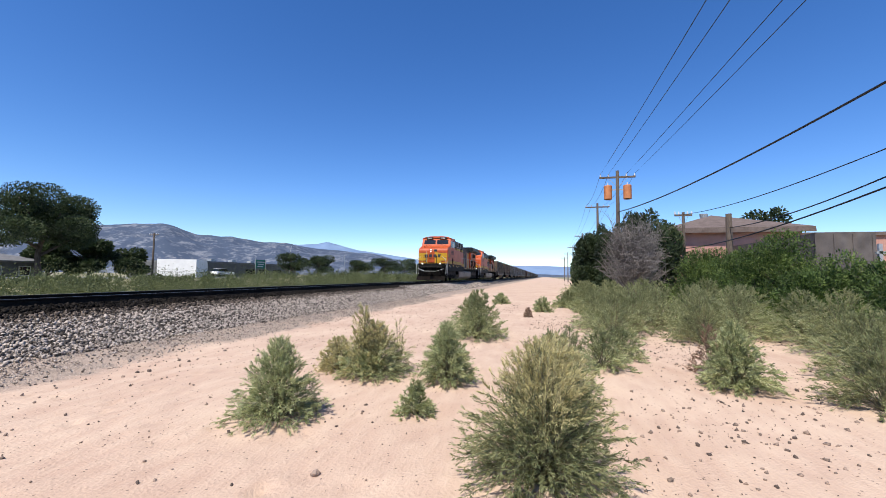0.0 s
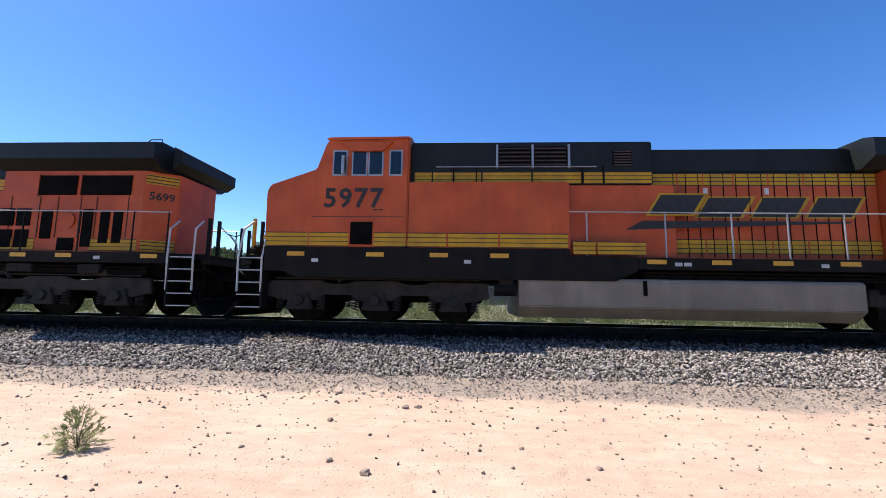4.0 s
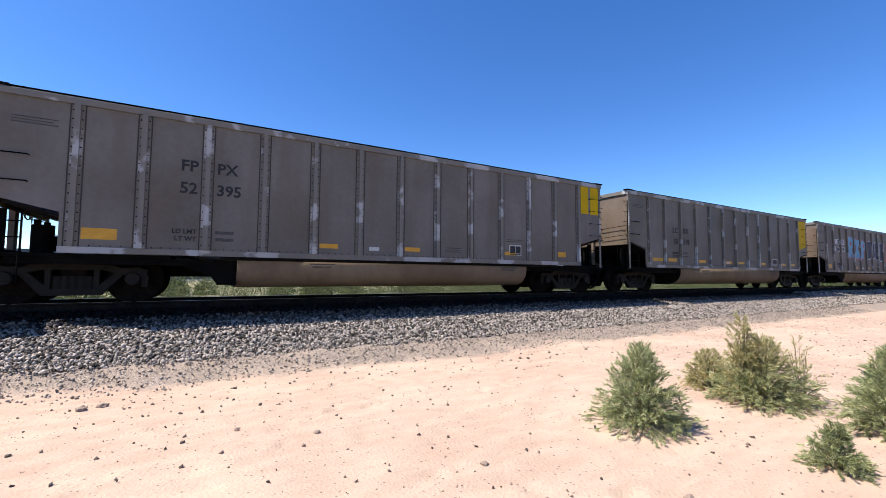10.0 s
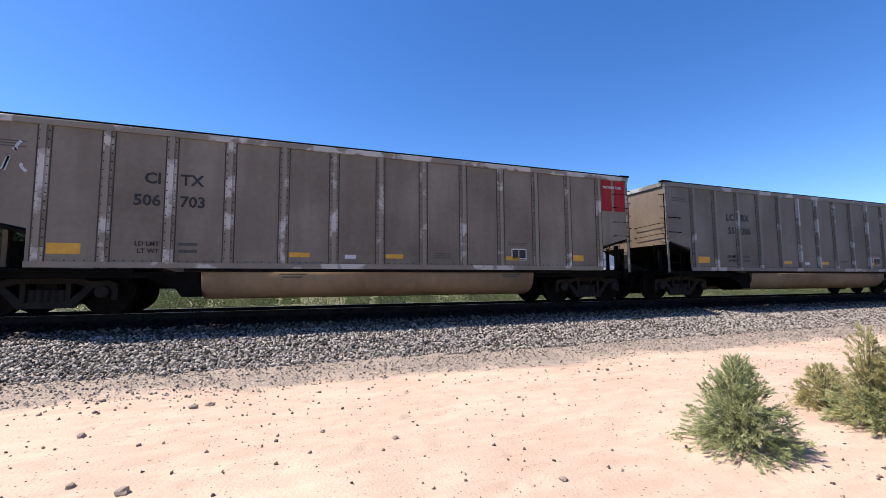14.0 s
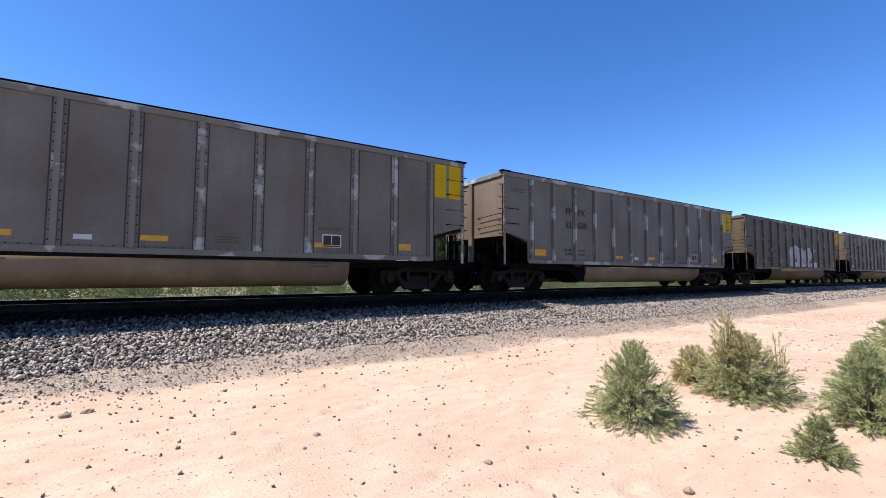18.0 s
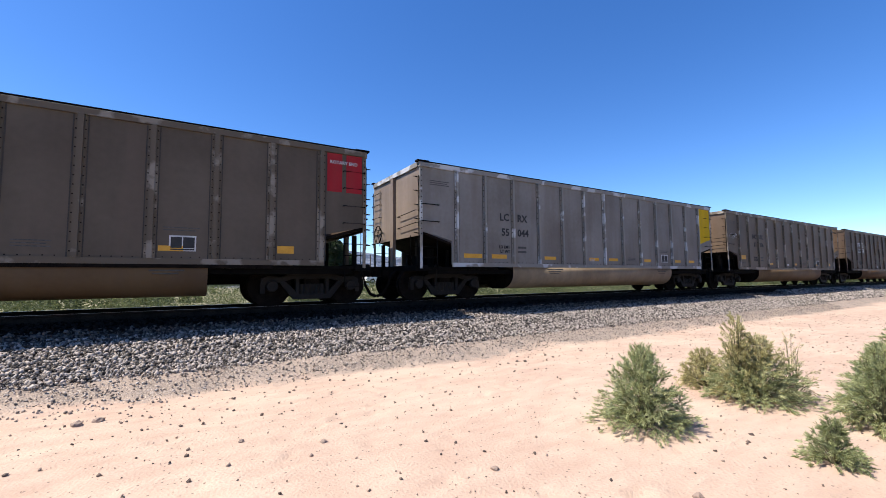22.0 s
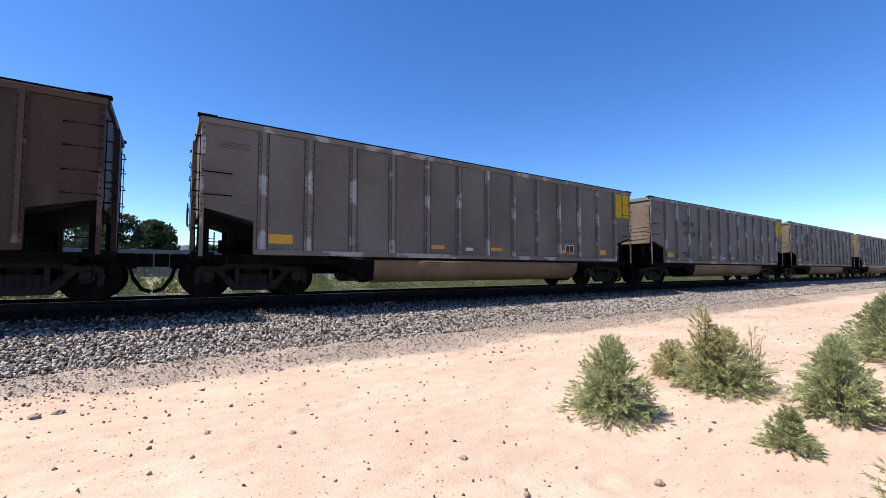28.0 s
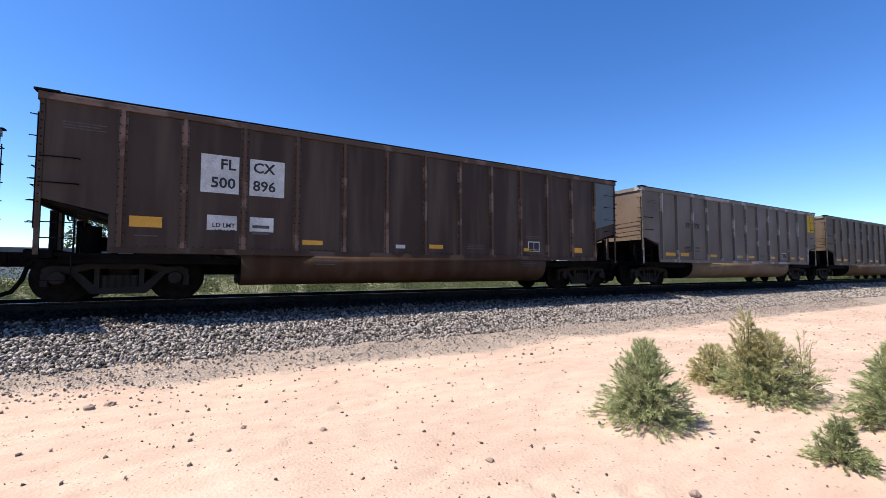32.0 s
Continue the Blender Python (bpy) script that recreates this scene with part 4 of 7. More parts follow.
def graffiti(i, car):
    """Spray paint on single cars; a name becomes plain blocks."""
    y = -SIDE - 0.006
    if i == 7:
        letters = (
            ([(4.36, 3.0), (4.55, 3.1), (4.95, 3.08), (5.2, 2.95), (5.22, 2.65), (5.08, 2.38), (4.98, 2.28), (5.12, 2.05), (5.34, 1.8), (4.95, 1.82), (4.8, 2.1), (4.78, 1.8), (4.34, 1.84), (4.42, 2.4), (4.34, 2.62)], [(4.72, 2.75), (4.9, 2.78), (4.97, 2.65), (4.86, 2.55), (4.72, 2.58)]),
            ([(5.36, 2.98), (6.36, 2.94), (6.34, 2.6), (6.06, 2.58), (6.06, 2.22), (6.36, 2.2), (6.3, 1.78), (5.38, 1.78), (5.4, 2.2), (5.66, 2.22), (5.66, 2.6), (5.36, 2.62)], None),
            ([(6.4, 2.85), (6.62, 2.95), (7.0, 2.94), (7.24, 2.78), (7.24, 2.5), (7.08, 2.3), (6.9, 2.26), (7.0, 1.78), (6.5, 1.8), (6.56, 2.3), (6.42, 2.5)], [(6.84, 2.68), (7.0, 2.7), (7.04, 2.54), (6.88, 2.46)]),
        )
        for outline, hole in letters:
            cx, cz = sum(p[0] for p in outline) / len(outline), sum(p[1] for p in outline) / len(outline)
            part("spray_outline", slab(bmesh.new(), [(cx + (a - cx) * 1.12 + 0.03, cz + (b - cz) * 1.08 - 0.01) for a, b in outline], y - 0.001, y + 0.005), RED, car)
            part("spray_letter", slab(bmesh.new(), outline, y - 0.006, y - 0.0015), SKYB, car)
            if hole:
                part("spray_letter_hole", slab(bmesh.new(), hole, y - 0.010, y - 0.0065), RED, car)
        # a name, as plain blocks
        for x0, x1, z0, z1, lean, rim, fill in ((7.45, 8.3, 1.74, 3.0, 0.12, SPRAYW, NAVY), (8.42, 9.0, 1.8, 2.92, -0.05, SPRAYW, NAVY), (9.02, 9.72, 1.72, 2.98, 0.08, SPRAYW, NAVY), (9.85, 10.75, 1.66, 2.98, 0.1, SPRAYW, NAVY), (10.78, 11.5, 1.7, 2.85, 0.05, RED, MAUVE), (11.62, 12.6, 1.66, 2.78, -0.05, SPRAYW, GOLD)):
            p = [(x0, z0 + 0.1), (x0 + 0.15, z0), (x1, z0 + 0.06), (x1 + lean, z1 - 0.05), (x0 + 0.62 * (x1 - x0), z1), (x0 + 0.5 * (x1 - x0), z1 - 0.12), (x0 + 0.35 * (x1 - x0), z1 - 0.02), (x0 + lean, z1 - 0.06)]
            c = Vector((sum(a for a, _ in p) / len(p), sum(b for _, b in p) / len(p)))
            part("spray_outline", slab(bmesh.new(), p, y - 0.001, y + 0.005), rim, car)
            part("spray_block", slab(bmesh.new(), [(c.x + (a - c.x) * 0.86, c.y + (b - c.y) * 0.9) for a, b in p], y - 0.006, y - 0.0015), fill, car)
        part("end_panel", slab(bmesh.new(), [(12.72, 2.62), (13.52, 2.62), (13.52, TOP - 0.16), (12.72, TOP - 0.16)], -SIDE - 0.008, -SIDE), PANEL, car).color = (*REDP, 1)
        part("spray_tag", scribble(51, 12.75, 13.4, 1.15, 1.5, 6, 0.03, y), RUST, car)
        leaf = bmesh.new()
        for a, l in ((90, 0.75), (55, 0.62), (125, 0.62), (20, 0.48), (160, 0.48), (-15, 0.3), (195, 0.3)):
            ca, sa = math.cos(radians(a)), math.sin(radians(a))
            v = [leaf.verts.new((13.12 + px, y - 0.012 - 0.0006 * len(leaf.faces), 2.3 + pz)) for px, pz in ((0, 0), (0.5 * l * ca + 0.07 * sa, 0.5 * l * sa - 0.07 * ca), (l * ca, l * sa), (0.5 * l * ca - 0.07 * sa, 0.5 * l * sa + 0.07 * ca))]
            leaf.faces.new(v)
        part("spray_leaf", leaf, SPRAYW, car)
    elif i == 4:
        for k, x in enumerate((6.6, 9.25, 12.2)):
            part("spray_tag", scribble(20 + k, x, x + 0.75, 1.12, 1.85, 5, 0.032, y), SPRAYW, car)
    elif i == 15:
        for k, outline in enumerate((
            [(5.75, 1.1), (10.25, 1.06), (10.22, 1.36), (9.4, 1.42), (9.1, 1.3), (8.2, 1.5), (6.6, 1.36), (5.8, 1.34)],
            [(5.85, 1.36), (6.5, 1.38), (6.75, 1.7), (7.0, 2.28), (6.6, 2.36), (6.15, 2.22), (5.9, 2.24), (5.7, 1.9)],
            [(6.9, 1.4), (8.0, 1.42), (8.15, 1.75), (7.95, 2.1), (7.6, 2.26), (7.2, 2.2), (6.85, 2.32), (6.8, 1.8)],
            [(8.05, 1.42), (8.95, 1.4), (9.35, 1.66), (9.9, 2.16), (9.72, 2.24), (9.2, 1.92), (9.1, 2.26), (8.5, 2.3), (8.1, 2.02)],
        )):
            part("spray_fill", slab(bmesh.new(), outline, y - 0.001 * (k + 1), y + 0.004), SPRAYW, car)
        lines = bmesh.new()
        for pts in (
            ((5.9, 1.62), (6.2, 1.5), (6.4, 1.75), (6.6, 2.22), (6.35, 2.26), (6.2, 2.0), (6.0, 1.95)),
            ((6.5, 1.3), (6.7, 1.5), (6.72, 1.9), (6.9, 2.25)),
            ((7.2, 1.35), (7.05, 1.7), (7.25, 2.0), (7.6, 1.85), (7.45, 1.6), (7.75, 1.45), (8.1, 1.5)),
            ((7.5, 2.05), (7.75, 1.95), (8.0, 1.6), (8.4, 1.55), (8.45, 1.4), (7.9, 1.3)),
            ((8.6, 1.98), (8.75, 2.1), (8.95, 2.0), (8.9, 1.85), (8.65, 1.84), (8.6, 1.98)),
            ((9.0, 1.6), (9.3, 1.55), (9.6, 1.4)),
        ):
            spray_stroke(lines, pts, 0.018, y - 0.0075)
        part("spray_line", lines, BROWN_LINE, car)
        part("spray_line", scribble(9, 4.1, 4.7, 1.15, 1.9, 4, 0.02, y - 0.002), SPRAYW, car)
    elif i == 9:
        part("spray_tag", scribble(31, 0.2, 0.95, 2.5, 3.2, 6, 0.025, y), SPRAYW, car)
    elif i == 19:
        part("spray_tag", scribble(33, 0.15, 1.0, 2.25, 2.75, 6, 0.012, y), SPRAYW, car)
    elif i == 20:
        for x0, x1, z0, z1 in ((10.55, 11.0, 1.28, 1.62), (12.0, 12.5, 1.5, 1.6), (13.1, 13.35, 1.2, 1.28)):
            part("paint_patch", boxed(x0, x1, y, y + 0.005, z0, z1), SPRAYW if z1 - z0 < 0.2 else SHADEBROWN, car)
    elif i == 21:
        part("paint_patch", boxed(1.3, 1.95, y, y + 0.005, 1.62, 1.98), INK, car)
        part("spray_tag", scribble(35, 10.3, 11.1, 0.55, 0.8, 5, 0.014, -1.57), INK, car)


MAUVE = surface("mauve_spray", (0.2, 0.14, 0.14), (0.28, 0.19, 0.18), 3, 0.8)
GOLD = surface("ochre_spray", (0.42, 0.25, 0.09), (0.55, 0.33, 0.14), 3, 0.8)
BROWN_LINE = surface("brown_spray", (0.16, 0.12, 0.1), (0.22, 0.17, 0.15), 3, 0.8)


def dress(i, car, spec):
    kind, colour, panel, full, m1, m2, n1, n2, word = spec
    for o in car.children_recursive:
        n = o.name.split(".")[0]
        if n in ("side_sheet", "end_sheet", "rib", "top_rail", "side_sill", "end_rail", "corner_post", "end_post"):
            o.color = (colour[0] * 1.05, colour[1] * 0.86, colour[2] * 0.74, 1) if n in ("end_sheet", "end_post") else (*((1.8 * c for c in colour) if colour == DARKC and n in ("rib", "top_rail") else colour), 1)
        elif n == "tub" or n == "slope_sheet":
            c = DARKC if kind == "C" and colour == DARKC else colour
            o.color = (c[0] * 1.15, c[1] * 1.08, c[2] * 1.0, 1)
    bits = ((RIBS[-1] + 0.1, BODY - 0.08),) if full else ((RIBS[-1] + 0.13, RIBS[-1] + 0.48), (RIBS[-1] + 0.58, BODY - 0.1))
    for a, b in bits:
        low = (1.98, 2.2) if full else (2.62, 2.62)
        bm = slab(bmesh.new(), [(a, low[0]), (b, low[1]), (b, TOP - 0.14), (a, TOP - 0.14)], -SIDE - 0.008, -SIDE)
        part("end_panel", bm, PANEL, car).color = (*panel, 1)
    if panel == REDP or panel == OCHRE:
        writing("rotary_end_stencil", [("ROTARY END", RIBS[-1] + 0.52, 3.28, 0.075, "CENTER")], WHITE if panel == REDP else INK, car, -SIDE - 0.013)
    x = RIBS[2]
    white = kind == "C" and colour == DARKC or i == 20 or i == 7
    z1, z2, size = {"A": (2.57, 2.13, 0.215), "B": (2.28, 1.84, 0.21), "C": (2.45, 2.05, 0.21)}[kind]
    ink = INK
    if white:
        z1, z2 = (2.64, 2.26) if i == 28 else (2.6, 2.19) if i != 7 else (2.59, 2.15)
        if i == 28:
            for a, b in ((x - 0.78, x - 0.1), (x + 0.1, x + 0.78)):
                part("mark_panel", boxed(a, b, -SIDE - 0.004, -SIDE, 2.15, 2.92), WHITE, car)
            for a, b in ((x - 0.65, x - 0.12), (x + 0.12, x + 0.58)):
                part("mark_panel", boxed(a, b, -SIDE - 0.004, -SIDE, 1.4, 1.7), WHITE, car)
        else:
            for a, b in (((x - 0.6, x - 0.1), (x + 0.1, x + 0.62)) if i != 7 else ((x - 0.72, x - 0.12), (x + 0.22, x + 0.68))):
                part("mark_panel", boxed(a, b, -SIDE - 0.004, -SIDE, z1 - 0.04, z1 + size + 0.04), WHITE, car)
                if i != 8:
                    part("mark_panel", boxed(a, b, -SIDE - 0.004, -SIDE, z2 - 0.03, z2 + size + 0.03), WHITE, car)
    off = 0.16
    for text, sx, z, align, kind_name in ((m1, -off, z1, "RIGHT", "reporting_mark"), (m2, off, z1, "LEFT", "reporting_mark"), (n1, -off, z2, "RIGHT", "car_number"), (n2, off, z2, "LEFT", "car_number")):
        if text:
            writing(kind_name, [(text, x + sx, z, size, align)], WHITE if i == 8 and kind_name == "car_number" else ink, car, -SIDE - 0.009)
    if m1:
        zl = (1.34, 1.2) if kind == "A" else (1.46, 1.33)
        for word2, z in zip(("LD LMT", "LT WT"), zl):
            writing("load_limit_stencil", [(word2, x - 0.15, z, 0.085, "RIGHT")], INK if i != 8 else WHITE, car, -SIDE - 0.009)
        bars = bmesh.new()
        for z in zl:
            add_box(bars, x + 0.17, x + 0.5, -SIDE - 0.008, -SIDE - 0.0045, z + 0.012, z + 0.075)
        tagged(part("weight_stencil", bars, INKFAINT, car), kind="stuff")
    if i in (15, 20):
        for o in [c for c in car.children if c.name.startswith("reflector_strip")]:
            bpy.data.objects.remove(o)
        for x in (RIBS[0] + 0.13, RIBS[5] + 0.12, RIBS[9] + 0.12, RIBS[12] - 0.24):
            part("reflector_strip", boxed(x, x + 0.1, -SIDE - 0.006, -SIDE - 0.001, 1.1, 1.52), YELLOW, car, "upright yellow reflective strip")
    graffiti(i, car)
    ends = {YEL: "yellow", REDP: "red", BLUEP: "blue-grey", GRN: "green", OCHRE: "ochre", DARKC: "brown"}[panel]
    extra = {7: " and colourful graffiti", 15: " and white bubble graffiti", 4: " and three white tags"}.get(i, "")
    tagged(car, f"{word} coal car with {ends} end panel{extra}", "coal car", group="coal cars of the train")


protos = {k: hopper_car(k) for k in "ABC"}
taken = set()
cars = []
for i, spec in enumerate(CARS):
    if spec[0] in taken:
        car = copy_thing(protos[spec[0]], Matrix())
    else:
        car = None
    taken.add(spec[0])
    cars.append(car)
for i, spec in enumerate(CARS):
    if cars[i] is None:
        cars[i] = protos[spec[0]]
for i, (car, spec) in enumerate(zip(cars, CARS)):
    dress(i, car, spec)
    start = 10.24 + PITCH * i + 16.85 * 4.4
    TRAIN.append((car, start))
    for w in car.children_recursive:
        if w.name.startswith("wheelset"):
            WHEELS.append((w, 0.455, start))

# ---- the train: locomotives ----
LOCO = 22.7


def loco_truck(parent, axles):
    t = part("truck", boxed(axles[0] - 0.7, axles[-1] + 0.7, -0.5, 0.5, 0.5, 0.95, 0.03), GRIMESHADE, parent, "grimy six-wheel truck")
    a, b, c = axles
    outline = [(a - 0.85, 0.62), (a - 0.8, 0.98), (a + 0.5, 1.0), (a + 0.75, 0.92), (b - 0.75, 0.92), (b - 0.5, 1.0), (b + 0.5, 1.0), (b + 0.75, 0.92), (c - 0.75, 0.92), (c - 0.5, 1.0), (c + 0.8, 0.98), (c + 0.85, 0.62), (c + 0.4, 0.52), (c - 0.4, 0.52), (c - 0.6, 0.66), (b + 0.6, 0.66), (b + 0.4, 0.52), (b - 0.4, 0.52), (b - 0.6, 0.66), (a + 0.6, 0.66), (a + 0.4, 0.52), (a - 0.4, 0.52)]
    for y in (-1, 1):
        part("side_frame", prism(outline, y * 1.1, y * 1.24, 0.02), LTRUCK, t)
        for x in axles:
            part("journal_box", prism([(x - 0.34, 0.3), (x - 0.2, 0.72), (x + 0.2, 0.72), (x + 0.34, 0.3)], y * 1.12, y * 1.3, 0.02), LTRUCK, t)
            part("bearing_cap", disc((x, y * 1.33, 0.53), 0.13, 0.05, "y", 18, 0.02), LTRUCK, t)
            for dx in (-0.5, 0.5):
                coil = [(x + dx + 0.085 * math.cos(q), y * 1.17 + 0.085 * math.sin(q), 0.3 + 0.33 * j / 30) for j, q in ((j, 10 * math.pi * j / 30) for j in range(31))]
                part("spring", tube(coil, 0.02, 4), LTRUCK, t)
        pipes = bmesh.new()
        add_tube(pipes, ((a - 0.6, y * 1.27, 1.04), (c + 0.6, y * 1.27, 1.04)), 0.02, 5)
        add_tube(pipes, ((a + 0.3, y * 1.27, 1.1), (a + 0.9, y * 1.27, 1.1), (a + 1.0, y * 1.27, 0.95)), 0.05, 6)
        add_tube(pipes, ((c - 1.0, y * 1.27, 1.12), (c - 0.3, y * 1.27, 1.12)), 0.07, 8)
        part("brake_cylinder", pipes, LTRUCK, t)
    for x in axles:
        wheelset(t, x, 0.53)


def stripes(eng, x0, x1, z0, z1, y, gaps=()):
    """A yellow band with three black pinstripes, in lengths between posts."""
    edges = [x0, *gaps, x1]
    for a, b in zip(edges, edges[1:]):
        part("yellow_band", boxed(a + 0.02, b - 0.02, y - 0.008, y, z0, z1), LOCOYEL, eng)
        for k in range(4):
            z = z0 + (z1 - z0) * k / 3
            part("pinstripe", boxed(a + 0.02, b - 0.02, y - 0.013, y - 0.0085, z - 0.009, z + 0.009), INK, eng)


def slats(eng, name, x0, x1, z0, z1, y, n):
    part(name + "_opening", boxed(x0, x1, y - 0.01, y, z0, z1), BLACK, eng)
    bm = bmesh.new()
    for k in range(n):
        z = z0 + (z1 - z0) * (k + 0.5) / n
        slab(bm, [(x0 + 0.02, z - 0.02), (x1 - 0.02, z - 0.02), (x1 - 0.02, z + 0.012), (x0 + 0.02, z + 0.012)], y - 0.035, y - 0.011)
    part(name, bm, PRIMER, eng)


def locomotive(number, second):
    """A six-axle diesel with its cab at x = 1.4, facing -x; z from the rail."""
    eng = new("locomotive")
    P = lambda name, bm, mat, label="": part(name, bm, mat, eng, label)  # noqa: E731
    S = 1.52
    P("frame_sill", prism([(1.36, 1.78), (8.6, 1.78), (8.62, 1.62), (10.1, 1.62), (10.1, 1.3), (9.6, 1.06), (2.2, 1.06), (1.9, 1.2), (1.36, 1.2)], -S, S, 0.01), SILL)
    P("frame_sill", boxed(10.11, 21.3, -S, S, 1.34, 1.60, 0.01), SILL)
    P("underframe", boxed(1.6, 21.0, -1.0, 1.0, 1.0, 1.33), BLACK)
    for x0, x1, w in ((0.84, 1.44, 1.2), (21.31, 22.0, 1.2)):
        P("end_platform", boxed(x0, x1, -w, w, 1.5, 1.60, 0.01), SILL)
    cab = [(1.46, 1.785), (1.42, 1.95), (1.40, 3.12), (1.47, 3.29), (2.6, 3.68), (2.83, 4.36), (2.95, 4.45), (4.86, 4.46), (4.86, 1.785)]
    P("cab", prism(cab, -S, S, 0.035), ORANGE, "orange cab with sloped nose")
    P("roof_crown", prism([(-1.5, 4.461), (-1.2, 4.59), (-0.7, 4.66), (0.7, 4.66), (1.2, 4.59), (1.5, 4.461)], 2.82, 4.86, axis="x"), ORANGE)
    for y in (-1, 1):
        P("roof_edge", prism([(2.84, 4.4), (2.92, 4.455), (4.86, 4.465), (4.86, 4.42), (3.0, 4.39)], min(y * S, y * (S + 0.045)), max(y * S, y * (S + 0.045))), ORANGE)
        rail = tube(((1.6, y * 1.0, 3.3), (1.62, y * 1.0, 3.44), (2.5, y * 1.0, 3.74), (2.52, y * 1.0, 3.62)), 0.016, 5)
        P("nose_top_rail", rail, SILL)
    P("nose_top_bar", tube(((1.62, -1.0, 3.44), (1.62, 1.0, 3.44)), 0.016, 5), SILL)
    P("roof_hatch", boxed(3.35, 4.3, -0.6, 0.6, 4.662, 4.72, 0.02), ORANGE)
    for s in (-1, 1):
        y = s * S
        for x0, x1 in ((3.0, 3.36), (3.47, 3.85), (3.87, 4.24), (4.38, 4.7)):
            lo, hi = (3.5, 4.14)
            P("window_frame", boxed(x0, x1, min(y, y + s * 0.015), max(y, y + s * 0.015), lo, hi, 0.004), CHROME)
            P("window_pane", boxed(x0 + 0.035, x1 - 0.035, min(y + s * 0.0151, y + s * 0.022), max(y + s * 0.0151, y + s * 0.022), lo + 0.04, hi - 0.04), GLASS)
        if second:
            P("sunshade", prism([(3.2, 4.32), (3.46, 4.1), (4.22, 4.1), (4.46, 4.32)], min(y, y + s * 0.09), max(y, y + s * 0.09)), ORANGE)
        mir = tube(((3.35, y, 3.95), (3.3, y + s * 0.16, 3.95), (3.3, y + s * 0.16, 3.5), (3.35, y, 3.5)), 0.012, 5)
        add_box(mir, 3.27, 3.33, min(y + s * 0.1, y + s * 0.2), max(y + s * 0.1, y + s * 0.2), 3.5, 3.95)
        P("wind_deflector", mir, CHROME)
    for y0, y1 in ((-1.3, -0.08), (0.08, 1.3)):
        wd = bmesh.new()
        v = [wd.verts.new(p) for p in ((2.69, y0, 3.84), (2.69, y1, 3.84), (2.825, y1 * 0.98, 4.26), (2.825, y0 * 0.98, 4.26))]
        for q in v:
            q.co.x -= 0.05
        wd.faces.new(v)
        ext = bmesh.ops.extrude_face_region(wd, geom=wd.faces[:])
        bmesh.ops.translate(wd, vec=(0.03, 0, 0), verts=[e for e in ext["geom"] if isinstance(e, bmesh.types.BMVert)])
        P("windshield", wd, GLASS, "dark tinted windshield pane")
        wiper = tube(((2.55, (y0 + y1) / 2, 3.70), (2.62, (y0 + y1) / 2 + 0.25, 4.0)), 0.012, 4)
        P("wiper", wiper, BLACK)
    for y in (-0.72, 0.72):
        P("number_board", boxed(2.70, 2.84, y - 0.34, y + 0.34, 4.33, 4.57, 0.012), SILL)
        P("number_board_face", boxed(2.692, 2.699, y - 0.31, y + 0.31, 4.36, 4.54), INK)
        cu = writing("board_number", [(number, 0, 0, 0.14, "CENTER")], WHITE, eng, 0)
        cu.matrix_basis = Matrix.Translation((2.688, y, 4.38)) @ pose(0, 0, 0, 0, 0, -90)
    P("nose_door", boxed(1.385, 1.402, -0.2, 0.55, 1.82, 3.05, 0.004), ORANGE)
    P("nose_door_window", boxed(1.372, 1.384, -0.42, -0.12, 2.98, 3.2, 0.004), GLASS)
    P("nose_handrail", tube(((1.42, 0.62, 1.85), (1.32, 0.62, 1.9), (1.32, 0.62, 3.0), (1.42, 0.62, 3.05)), 0.015, 5), RAILW)
    P("headlight_housing", boxed(1.37, 1.41, 0.06, 0.34, 2.9, 3.24, 0.01), ORANGE)
    for z in (2.98, 3.15):
        d = disc((1.365, 0.2, z), 0.055, 0.006, "x", 16)
        P("headlight", d, LAMP, "lit round headlight")
    for y in (-0.92, 0.92):
        P("ditch_light_housing", disc((0.9, y, 1.74), 0.11, 0.1, "x", 16), SILL)
        P("ditch_light", disc((0.79, y, 1.74), 0.075, 0.008, "x", 16), LAMP, "lit round ditch light")
    # the emblem on the nose, as plain shapes
    em = bmesh.new()
    if second:
        P("nose_emblem", slab(em, [(-0.9, 0), (0.9, 0), (0.65, 0.3), (-0.65, 0.3)], -0.01, 0), INK).matrix_basis = Matrix.Translation((1.395, 0, 2.4)) @ pose(0, 0, 0, 0, 0, -90)
        P("nose_band", boxed(1.385, 1.415, -S + 0.02, S - 0.02, 1.96, 2.06), LOCOYEL)
    else:
        P("nose_emblem", slab(em, [(-1.48, -0.02), (-0.7, -0.12), (-0.4, -0.25), (0.4, -0.25), (0.7, -0.12), (1.48, -0.02), (1.48, 0.72), (0.7, 0.72), (0.4, 0.85), (-0.4, 0.85), (-0.7, 0.72), (-1.48, 0.72)], -0.01, 0), LOCOYEL).matrix_basis = Matrix.Translation((1.395, 0, 2.1)) @ pose(0, 0, 0, 0, 0, -90)
        for k in range(4):
            bar = slab(bmesh.new(), [(-0.86 + 0.46 * k, 0.3), (-0.54 + 0.46 * k, 0.3), (-0.54 + 0.46 * k, 0.6), (-0.86 + 0.46 * k, 0.6)], -0.008, 0)
            P("emblem_bar", bar, INK).matrix_basis = Matrix.Translation((1.383, 0, 2.1)) @ pose(0, 0, 0, 0, 0, -90)
        for z in (2.06, 2.36, 2.62, 2.86):
            for y0, y1 in ((-1.49, -0.72), (0.72, 1.49)):
                P("nose_line", boxed(1.376, 1.384, y0, y1, z - 0.014, z + 0.014), INK)
        P("nose_band", boxed(1.385, 1.415, -S + 0.02, S - 0.02, 1.8, 1.9), LOCOYEL)
